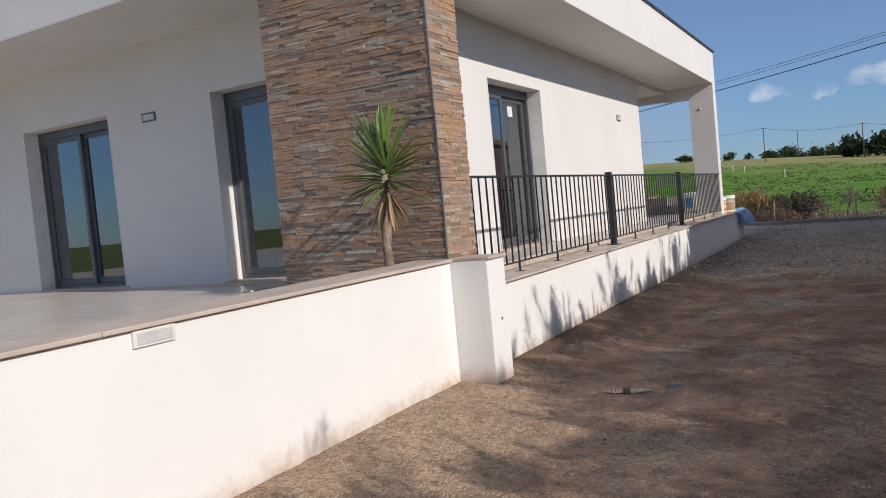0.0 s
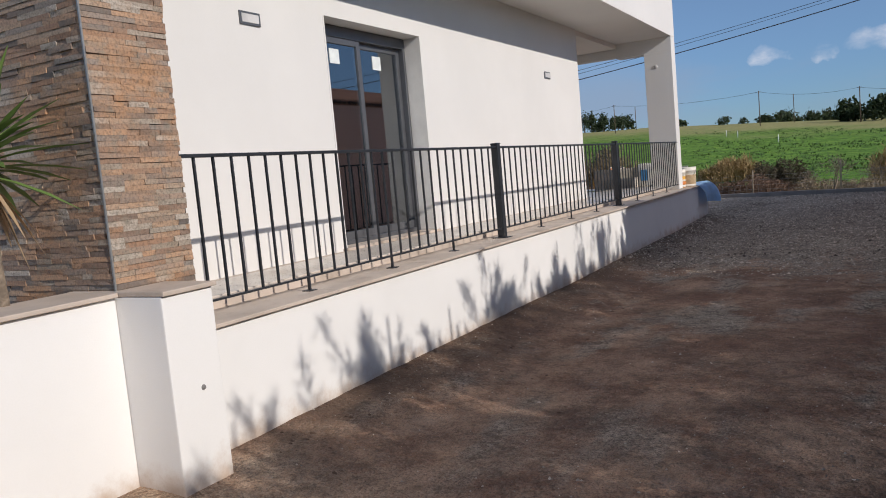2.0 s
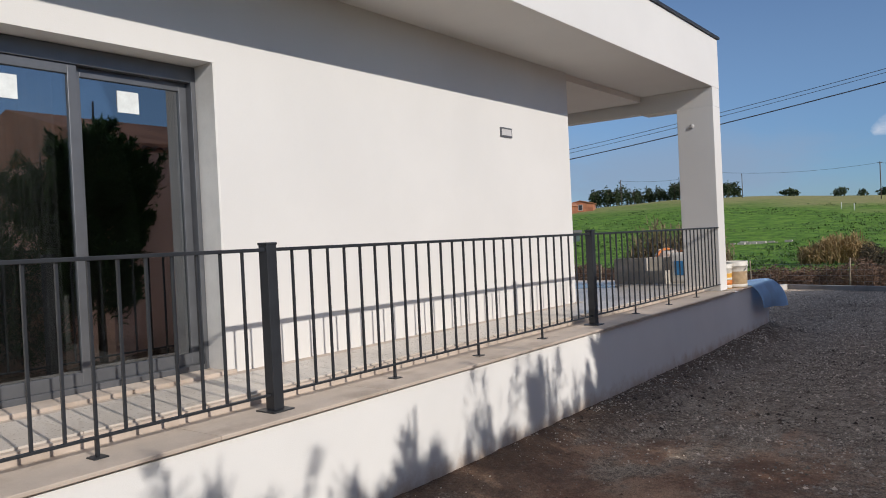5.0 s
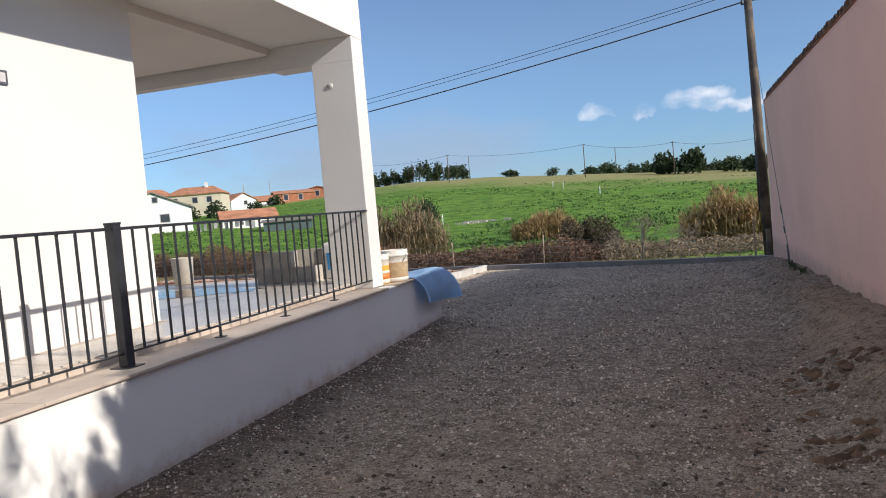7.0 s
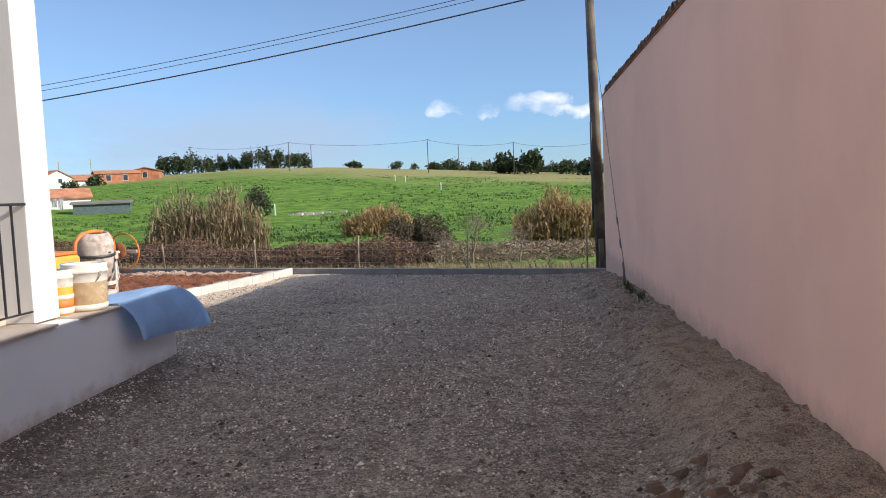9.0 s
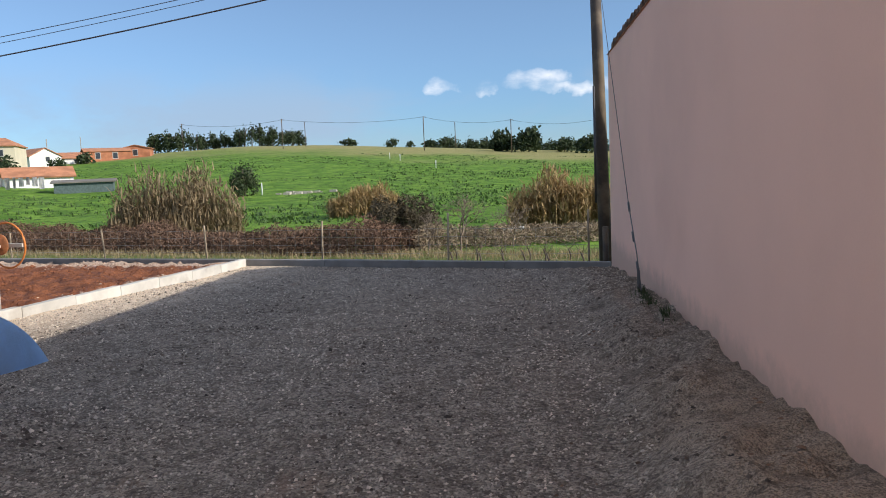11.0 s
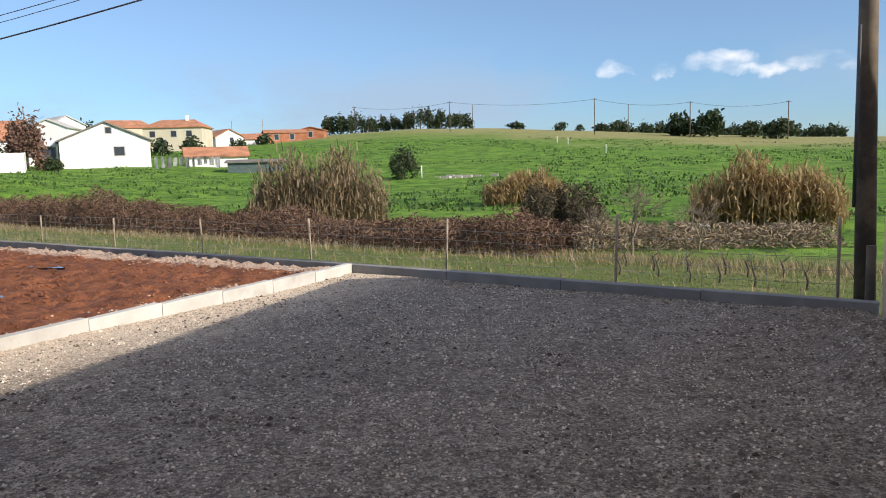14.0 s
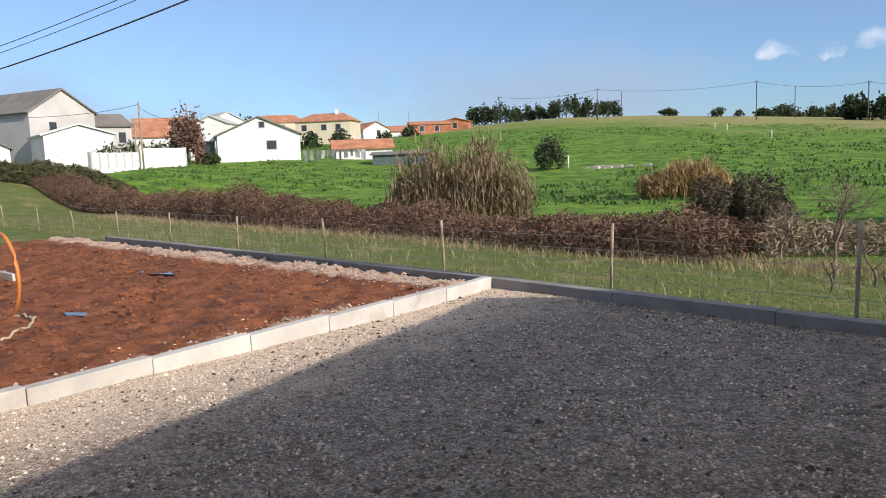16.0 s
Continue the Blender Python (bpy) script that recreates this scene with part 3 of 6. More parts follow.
def scatter_leaves(name, centres, size, material, flat=0.0, long=1.0):
    """Small four-sided leaves with random turns round given centres."""
    n = len(centres)
    a = RNG.normal(size=(n, 3))
    a[:, 2] *= 1 - flat
    a /= np.linalg.norm(a, axis=1)[:, None]
    b = np.cross(a, RNG.normal(size=(n, 3)))
    b /= np.linalg.norm(b, axis=1)[:, None]
    s = (size * RNG.uniform(0.6, 1.4, n))[:, None]
    c = np.cross(a, b)
    verts = np.stack([centres - a * s * long, centres + b * s * 0.5 + c * s * 0.15, centres + a * s * long, centres - b * s * 0.5 + c * s * 0.15], 1).reshape(-1, 3)
    faces = (np.arange(n) * 4)[:, None] + np.array([0, 1, 2, 3])
    return mesh_from(name, verts.tolist(), faces.tolist(), material)


# the lie of the land
def smooth(v, a, b):
    s = min(1.0, max(0.0, (v - a) / (b - a)))
    return s * s * (3 - 2 * s)


def past_kerb(x, y):
    return (y + 0.29 * x - 29.6) / 1.04


CREST = [(-60, 2.0), (-20, 3.0), (-6.5, 4.4), (1, 5.9), (8, 7.6), (14, 8.8), (20, 9.3), (25, 8.6), (31, 7.2), (38, 6.6), (50, 6.0), (60, 5.5), (90, 3.0)]


def land(x, y):
    """Height of the open ground: a dip past the kerb, then a field that climbs to a crest."""
    u = past_kerb(x, y)
    h = float(np.interp(u, [-8, 0, 4, 9, 14, 40, 60], [-0.55, -0.33, -0.72, -1.0, -1.1, -0.5, -0.45]))
    dx, dy = x - 0.8, y - 21.0
    far = math.hypot(dx, dy)
    az = math.degrees(math.atan2(-dx, dy)) if far > 1 else 0.0
    top = float(np.interp(az, [c[0] for c in CREST], [c[1] for c in CREST]))
    if far > 50 and dy > -40:
        s = max(0.0, (far - 56) / 134.0)
        s = s * s / (s + 0.06) * 1.06 if s < 1 else 1.0 + max(-0.6, -(far - 190) * 0.004)
        h = h + (top - h) * s
        h += (0.85 * smooth(az, 33, 42) + 0.95 * smooth(az, 44, 50) * (1 - smooth(far, 85, 105))) * smooth(far, 50, 66) * (1 - smooth(far, 120, 180))
    if y < 25 and u < -4:
        h = min(h, -0.55)
    return h


def drive_height(x, y):
    z = -0.05 + 0.03 * smooth(y, 17, 21) - 0.175 * smooth(y, 21.5, 30.5)
    if y < 20.8:
        z += 0.11 * smooth(x, -1.15, -1.98)
    heap = float(np.interp(y, [10, 13, 15, 17, 18.5, 20, 21.5, 24, 27.5], [0.02, 0.04, 0.13, 0.30, 0.28, 0.25, 0.17, 0.19, 0.12])) + 0.07 * noise.noise((x * 0.7, y * 1.1, 3))
    z += heap * smooth(x + 0.35 * noise.noise((y * 0.9, 4, 1)), 2.05, 2.75) if y < 27.8 else 0
    z += smooth(x, 2.0, 2.5) * (0.10 * abs(noise.noise((x * 2.2, y * 2.2, 8))) + 0.05 * noise.noise((x * 6, y * 6, 5)) + 0.025 * noise.noise((x * 15, y * 15, 7)))
    z += 0.018 * noise.noise((x * 0.8, y * 0.6, 0)) + 0.008 * noise.noise((x * 4, y * 4, 1)) + 0.006 * noise.noise((x * 11, y * 11, 2))
    if y < 13:
        z += 0.012 * smooth(abs(x - 0.75 - 0.06 * y), 0.55, 0.2) * math.sin(26 * (y + 0.5 * x)) * smooth(y, 13, 9)
    return z


def grid_mesh(name, xs, ys, height, material, keep=None, smooth_faces=True):
    nx, verts, faces = len(xs), [], []
    for y in ys:
        for x in xs:
            verts.append((x, y, height(x, y)))
    for j in range(len(ys) - 1):
        for i in range(nx - 1):
            if keep is None or keep((xs[i] + xs[i + 1]) / 2, (ys[j] + ys[j + 1]) / 2):
                faces.append((j * nx + i, j * nx + i + 1, (j + 1) * nx + i + 1, (j + 1) * nx + i))
    return mesh_from(name, verts, faces, material, smooth_faces)


def steps_out(centre, fine, reach, grow):
    out, d, s = [0.0], 0.0, fine
    while d < reach:
        d += s
        s *= grow
        out.append(d)
    return sorted({round(centre + v, 3) for v in out} | {round(centre - v, 3) for v in out})


ground = tagged(new("ground", grid_mesh("ground", steps_out(-8, 1.2, 1800, 1.035), steps_out(40, 1.2, 2200, 1.035), land, FIELD)), "green pasture rising to a low crest, dry at the top", "ground", kind="structure")


# edges of the plot
KERB_RIGHT, KERB_CORNER, KERB_LEFT, KERB_NEAR = (3.04, 28.74), (-3.99, 30.81), (-15.64, 33.76), (-5.53, 20.2)


def back_edge(x):
    if x > KERB_CORNER[0]:
        s = (x - KERB_CORNER[0]) / (KERB_RIGHT[0] - KERB_CORNER[0])
        return KERB_CORNER[1] + s * (KERB_RIGHT[1] - KERB_CORNER[1])
    s = (KERB_CORNER[0] - x) / (KERB_CORNER[0] - KERB_LEFT[0])
    return KERB_CORNER[1] + s * (KERB_LEFT[1] - KERB_CORNER[1])


def side_edge(y):
    return KERB_CORNER[0] + (y - KERB_CORNER[1]) * (KERB_CORNER[0] - KERB_NEAR[0]) / (KERB_CORNER[1] - KERB_NEAR[1])


def kerb_top(y):
    return -0.06 + 0.0194 * (KERB_CORNER[1] - y)


def on_drive(x, y):
    if y > back_edge(x) + 0.02:
        return False
    return x > -2.25 if y < 20.7 else x > side_edge(y) - 0.03


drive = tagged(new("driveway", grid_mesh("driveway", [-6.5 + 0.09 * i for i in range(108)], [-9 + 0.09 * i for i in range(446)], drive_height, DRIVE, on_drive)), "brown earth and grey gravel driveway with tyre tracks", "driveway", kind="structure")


def gravel():
    """Loose stones lying on the drive, thickest on the gravelled end."""
    cols = 105000
    y = np.concatenate([RNG.uniform(4.5, 16, cols // 3), RNG.uniform(14, 31, cols)])
    x = RNG.uniform(-5.5, 3.0, len(y))
    shape = np.array([(1, 0, 0), (-0.2, 0.9, 0), (-0.9, -0.3, 0), (0.1, -0.9, 0), (0.1, 0.1, 0.75)])
    verts, faces = [], []
    tri = [(0, 1, 4), (1, 2, 4), (2, 3, 4), (3, 0, 4)]
    for px, py in zip(x, y):
        thin = noise.noise((px * 0.8, py * 0.5, 7)) + 0.5 * noise.noise((px * 2.6, py * 2.6, 4))
        if not on_drive(px, py) or (px > 2.3 and py < 25) or thin < random.uniform(-0.75, 0.25) or (py < 12.5 and random.random() < 0.72):
            continue
        s = random.uniform(0.007, 0.018) * (0.6 if py < 13 else 1) * (1.5 if random.random() < 0.06 else 1)
        a, base = random.uniform(0, 6.28), len(verts)
        c, sn = math.cos(a), math.sin(a)
        z = drive_height(px, py) - 0.003
        sx, sy, sz = s * random.uniform(0.7, 1.2), s * random.uniform(0.6, 1.1), s * random.uniform(0.7, 1.3)
        for vx, vy, vz in shape:
            verts.append((px + c * vx * sx - sn * vy * sy, py + sn * vx * sx + c * vy * sy, z + vz * sz))
        faces += [tuple(base + k for k in f) for f in tri]
    return mesh_from("gravel", verts, faces, STONES)


tagged(new("gravel", gravel()), "loose crushed grey and beige gravel on the driveway", "gravel", kind="stuff")


def puddle(x, y, rx, ry, turn):
    bm, ring = bmesh.new(), []
    z = max(drive_height(x + dx * rx, y + dy * ry) for dx, dy in ((0, 0), (0.5, 0), (-0.5, 0), (0, 0.5), (0, -0.5))) + 0.006
    for k in range(26):
        a = 2 * math.pi * k / 26
        r = 1 + 0.35 * noise.noise((math.cos(a) * 1.4 + x, math.sin(a) * 1.4 + y, 5))
        px, py = r * rx * math.cos(a), r * ry * math.sin(a)
        ring.append(bm.verts.new((x + px * math.cos(turn) - py * math.sin(turn), y + px * math.sin(turn) + py * math.cos(turn), z)))
    bm.faces.new(ring)
    tagged(part("puddle", bm, WATER), "shallow muddy puddle on the ground", "puddle")


for spec in ((-0.9, 6.35, 0.17, 0.07, 0.3), (-0.6, 6.55, 0.07, 0.035, 0.2)):
    puddle(*spec)

# red soil of the garden bed behind the kerb
def soil_height(x, y):
    u = back_edge(x) - y
    z = kerb_top(y) - 0.13 + 0.07 * noise.noise((x * 0.9, y * 0.9, 4)) + 0.11 * abs(noise.noise((x * 2.6, y * 2.6, 5))) + 0.085 * abs(noise.noise((x * 6.5, y * 6.5, 6))) + 0.05 * abs(noise.noise((x * 14, y * 14, 2)))
    return min(z, kerb_top(y) - 0.012)


def in_bed(x, y):
    return y < back_edge(x) - 0.05 and x < side_edge(y) - 0.06 and y > 20.75 + 0.0 * x


tagged(new("garden_soil", grid_mesh("garden_soil", [-18 + 0.07 * i for i in range(202)], [20.5 + 0.07 * i for i in range(200)], soil_height, RED_SOIL, in_bed)), "freshly dug wet red soil inside the concrete kerb", "soil", kind="structure")


def rubble():
    verts, faces = [], []
    shape = np.array([(1, 0, 0), (-0.2, 0.9, 0), (-0.9, -0.3, 0), (0.1, -0.9, 0), (0.1, 0.1, 0.75)])
    tri = [(0, 1, 4), (1, 2, 4), (2, 3, 4), (3, 0, 4)]
    spots = []
    for _ in range(3800):
        if random.random() < 0.62:
            x = random.uniform(-16, -4.6)
            y = back_edge(x) - 0.12 - abs(random.gauss(0.0, 0.42))
        else:
            y = random.uniform(20.8, 29.5)
            x = side_edge(y) - 0.12 - abs(random.gauss(0, 0.22))
        spots.append((x, y))
    for x, y in spots:
        if not in_bed(x, y):
            continue
        s, a, base = random.uniform(0.008, 0.028), random.uniform(0, 6.28), len(verts)
        c, sn, z = math.cos(a), math.sin(a), soil_height(x, y) - 0.004
        for vx, vy, vz in shape:
            verts.append((x + (c * vx - sn * vy) * s, y + (sn * vx + c * vy) * s, z + vz * s * 0.8))
        faces += [tuple(base + k for k in f) for f in tri]
    return mesh_from("rubble", verts, faces, PALE_SOIL)


tagged(new("rubble", rubble()), "pale broken stone and clods along the kerb", "rubble", kind="stuff")
for x, y, rx, ry, turn in ((-7.6, 25.8, 0.3, 0.14, 0.4), (-7.4, 27.2, 0.18, 0.08, 1.0), (-9.4, 30.0, 0.4, 0.12, 2.9), (-8.3, 24.9, 0.16, 0.1, 0.0)):
    bm = bmesh.new()
    ring = [bm.verts.new((x + rx * math.cos(k * 0.3142) * (1 + 0.3 * math.sin(k * 2.1)), y + ry * math.sin(k * 0.3142) * (1 + 0.3 * math.cos(k * 1.7)), soil_height(x, y) + 0.02)) for k in range(20)]
    bm.faces.new(ring)
    tagged(part("puddle", bm, WATER), "puddle of rain on the red soil", "puddle")


# the white house
ROOF_Z, ROOF_TOP, FLOOR_Z, CAP_Z = 3.64, 4.35, 0.82, 0.75
WALL_X, FRONT_Y, BACK_Y, EAST_X = -3.22, 7.16, 16.29, -2.19
house = thing("house", (-8, 12, 0), "new single-storey white rendered house with a flat overhanging roof", "house")
SIDE_DOOR = (9.37, 11.08, FLOOR_Z, 2.94)
FRONT_DOORS = ((-9.02, -7.27, FLOOR_Z, 2.93), (-5.56, -3.86, FLOOR_Z, 2.93))
part("wall", wall_with_holes("x", WALL_X, 0.3, FRONT_Y, BACK_Y, 0.2, ROOF_Z, [SIDE_DOOR]), RENDER_HOUSE, house)
part("wall", wall_with_holes("y", FRONT_Y, 0.3, -14.0, WALL_X - 0.302, 0.2, ROOF_Z, FRONT_DOORS), RENDER_HOUSE, house)
part("wall", box(-14.0, BACK_Y - 0.3, 0.2, WALL_X - 0.302, BACK_Y - 0.002, ROOF_Z), RENDER_HOUSE, house)
part("wall", box(-14.3, FRONT_Y, 0.2, -14.002, BACK_Y, ROOF_Z), RENDER_HOUSE, house)
# Inner walls and floor coloured dark to stand in for unlit rooms.
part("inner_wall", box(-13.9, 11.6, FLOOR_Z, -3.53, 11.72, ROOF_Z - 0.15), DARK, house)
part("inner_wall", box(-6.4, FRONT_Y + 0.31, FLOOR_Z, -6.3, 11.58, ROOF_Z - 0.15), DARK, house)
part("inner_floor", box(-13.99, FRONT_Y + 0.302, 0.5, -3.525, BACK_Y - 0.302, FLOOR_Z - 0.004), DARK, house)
part("ceiling", box(-13.99, FRONT_Y + 0.302, ROOF_Z - 0.13, -3.525, BACK_Y - 0.302, ROOF_Z - 0.004), SOFFIT_WHITE, house)
part("roof", box(-14.4, 5.95, ROOF_Z, EAST_X, 19.04, ROOF_TOP, 0.008), RENDER_HOUSE, house, "white fascia and soffit of the flat roof")
flash = bmesh.new()
box(EAST_X - 0.12, 5.93, ROOF_TOP + 0.002, EAST_X + 0.03, 19.07, ROOF_TOP + 0.035, bm=flash)
box(-14.4, 18.92, ROOF_TOP + 0.004, EAST_X - 0.122, 19.07, ROOF_TOP + 0.034, bm=flash)
box(-14.4, 5.93, ROOF_TOP + 0.004, EAST_X - 0.122, 6.05, ROOF_TOP + 0.034, bm=flash)
part("roof_flashing", flash, FLASHING, house)
part("porch_ceiling", box(-14.3, BACK_Y, 3.555, WALL_X - 0.02, 18.70, ROOF_Z - 0.002), SOFFIT_WHITE, house)
part("beam", box(WALL_X - 0.03, 18.72, 3.37, EAST_X - 0.002, 19.03, ROOF_Z - 0.002), RENDER_HOUSE, house)
part("beam", box(-14.3, 18.725, 3.39, WALL_X - 0.032, 18.90, ROOF_Z - 0.003), RENDER_HOUSE, house)
part("pillar", box(-2.71, 18.72, CAP_Z, EAST_X - 0.001, 19.03, 3.369, 0.006), RENDER_HOUSE, house)
plug = lathe([(0.0, 0.012), (0.03, 0.012), (0.038, 0.0)], 16, (-2.50, 18.719, 3.11), Matrix.Rotation(radians(90), 4, "X"))
part("junction_cover", mesh_from("junction_cover", *plug, LAMP_LENS, True), LAMP_LENS, house)


def sliding_door(axis, at, a0, a1, z0, z1, leaves, stickers=False):
    """A door of sliding glazed leaves set back in its opening; axis is the way that the wall faces."""
    s = -1 if axis == "x" else 1
    d = at + s * 0.20
    mid = ((a0 + a1) / 2, d) if axis == "y" else (d, (a0 + a1) / 2)
    door = part("door", bmesh.new(), ALU, house, "grey aluminium glazed sliding door, closed")

    def piece(b0, b1, e0, e1, y0, y1, name, material, parent, bevel=0.004):
        bm = box(b0, d + s * y0, e0, b1, d + s * y1, e1, bevel) if axis == "y" else box(d + s * y0, b0, e0, d + s * y1, b1, e1, bevel)
        return part(name, bm, material, parent)
    f = 0.055
    piece(a0 + 0.002, a0 + f, z0, z1 - 0.002, 0.0, 0.11, "door_frame", ALU, door)
    piece(a1 - f, a1 - 0.002, z0, z1 - 0.002, 0.0, 0.11, "door_frame", ALU, door)
    piece(a0 + f, a1 - f, z1 - 0.11, z1 - 0.002, 0.0, 0.11, "door_frame", ALU, door)
    piece(a0 + f, a1 - f, z0, z0 + 0.05, 0.0, 0.11, "door_track", ALU, door)
    w = (a1 - a0 - 2 * f) / leaves
    for i in range(leaves):
        b0, b1 = a0 + f + i * w - 0.02 * (i > 0), a0 + f + (i + 1) * w
        y0 = 0.015 + 0.045 * (i % 2)
        for c0, c1, e0, e1 in ((b0, b0 + 0.06, z0 + 0.05, z1 - 0.11), (b1 - 0.06, b1, z0 + 0.05, z1 - 0.11), (b0 + 0.06, b1 - 0.06, z1 - 0.17, z1 - 0.11), (b0 + 0.06, b1 - 0.06, z0 + 0.05, z0 + 0.13)):
            piece(c0, c1, e0, e1, y0, y0 + 0.04, "sash", ALU, door)
        pane = piece(b0 + 0.06, b1 - 0.06, z0 + 0.13, z1 - 0.17, y0 + 0.016, y0 + 0.024, "pane", GLASS, door, 0)
        pane.visible_shadow = False
        if stickers:
            piece((b0 + b1) / 2 - 0.10, (b0 + b1) / 2 + 0.05, z1 - 0.36, z1 - 0.22, y0 + 0.010, y0 + 0.0145, "sticker", STICKER, door, 0)
    piece(a0 - 0.04, a1 + 0.04, z0 - 0.03, z0 + 0.012, -0.23, 0.0, "door_sill", CAPSTONE, door)
    for b0, b1 in ((a0 + 0.001, a0 + 0.02), (a1 - 0.02, a1 - 0.001)):
        piece(b0, b1, z0 + 0.014, z1 - 0.002, -0.203, -0.002, "reveal", ALU_LIGHT, door, 0)
    return door


sliding_door("x", WALL_X, *SIDE_DOOR, 2, True)
for d in FRONT_DOORS:
    sliding_door("y", FRONT_Y, *d, 2)
curtain = bmesh.new()
rows = []
for k in range(90):
    y = 9.42 + 0.0085 * k
    x = WALL_X - 0.42 + 0.028 * math.sin(k * 0.75) + 0.01 * math.sin(k * 0.31)
    rows.append((curtain.verts.new((x, y, FLOOR_Z + 0.03)), curtain.verts.new((x, y, 2.90))))
for (a, b), (c, d) in zip(rows, rows[1:]):
    curtain.faces.new((a, c, d, b))
bmesh.ops.solidify(curtain, geom=curtain.faces[:], thickness=0.004)
CURTAIN = plain("grey_curtain", (0.42, 0.41, 0.40), 0.9, spread=0.05, fine=200)
tagged(part("curtain", curtain, CURTAIN, None, "", True), "grey pleated curtain hanging inside the sliding door", "curtain")


def wall_light(x, y, z, face):
    """A recessed oblong wall light with a dark rim."""
    lamp = thing("wall_light", (x, y, z), "oblong recessed wall light with dark rim on the white wall", "wall light", "wall lights")
    for name, w, h, d0, d1, material in (("rim", 0.115, 0.052, 0.0, 0.014, ALU), ("lens", 0.095, 0.034, 0.0141, 0.018, LAMP_LENS)):
        bm = box(x, y - w, z - h, x + d1, y + w, z + h, 0.003) if face == "x" else box(x - w, y - d1, z - h, x + w, y, z + h, 0.003)
        part(name, bm, material, lamp)
    return lamp


for y in (8.42, 14.82):
    wall_light(WALL_X, y, 2.78, "x")
for x in (-6.55, -9.95):
    wall_light(x, FRONT_Y, 2.80, "y")

# terrace with its low walls
CAP_THICK = 0.022
terrace = thing("terrace", (-4, 12, 0), "raised tiled terrace with white rendered low walls", "terrace")
part("low_wall", box(-2.42, 6.37, -0.3, -2.03, 20.64, CAP_Z - CAP_THICK, 0.006), RENDER_WHITE, terrace)
part("low_wall", box(-14.0, 20.30, -0.3, -2.422, 20.64, CAP_Z - CAP_THICK), RENDER_WHITE, terrace)
part("front_wall", box(-2.42, -9.0, -0.3, -2.10, 6.058, 0.988, 0.008), RENDER_WHITE, terrace)
part("pier", box(-2.40, 6.06, -0.3, -1.79, 6.365, 0.988, 0.008), RENDER_WHITE, terrace)
part("slab", box(-14.4, -9.0, 0.1, -2.424, 20.298, FLOOR_Z - 0.012), CAPSTONE, terrace)


def cap(x0, y0, x1, y1, z, length):
    """Cap stones laid end to end along y with fine joints."""
    n = max(1, round((y1 - y0) / length))
    for i in range(n):
        a, b = y0 + (y1 - y0) * i / n, y0 + (y1 - y0) * (i + 1) / n
        part("cap_stone", box(x0, a + 0.0015, z - CAP_THICK, x1, b - 0.0015, z, 0.005), CAPSTONE, terrace)


cap(-2.46, 6.385, -1.995, 18.71, CAP_Z, 1.2)
cap(-2.46, 19.035, -1.995, 20.64, CAP_Z, 0.9)
cap(-2.46, 2.0, -2.07, 6.055, 1.01, 1.0)
cap(-2.46, -9.0, -2.07, 2.0, 1.01, 1.4)
part("cap_stone", box(-2.46, 6.058, 0.989, -1.77, 6.38, 1.012, 0.005), CAPSTONE, terrace)
light = part("step_light", box(-2.101, 3.17, 0.905, -2.086, 3.40, 0.983, 0.004), ALU_LIGHT, terrace, "oblong recessed light in the wall")
part("lens", box(-2.0855, 3.19, 0.918, -2.082, 3.38, 0.968), LAMP_LENS, light)


def floor_tiles():
    mesh = box(-0.2985, -0.2985, -0.012, 0.2985, 0.2985, 0, 0.002)
    me = bpy.data.meshes.new("floor_tile")
    mesh.to_mesh(me)
    mesh.free()
    me.materials.append(TERRACE_TILE)
    spots = [(-2.765 - 0.6 * i, 6.95 + 0.6 * j) for j in range(22) for i in range(1)]
    spots += [(-2.765 - 0.6 * i, 16.55 + 0.6 * j) for j in range(6) for i in range(1, 8)]
    spots += [(-2.765 - 0.6 * i, 6.35 - 0.6 * j) for j in range(12) for i in range(12) if not (j == 0 and i < 3)]
    for x, y in spots:
        tile = new("floor_tile", me)
        tile.parent = terrace
        tile.matrix_parent_inverse = Matrix.Translation(terrace.location).inverted()
        tile.location = (x, y, FLOOR_Z)


floor_tiles()

# railing in three bays
bar_me = bpy.data.meshes.new("baluster")
b = box(-0.007, -0.007, 0, 0.007, 0.007, 0.79, 0.0015)
b.to_mesh(bar_me)
b.free()
bar_me.materials.append(RAIL_PAINT)
RAIL_X = -2.20


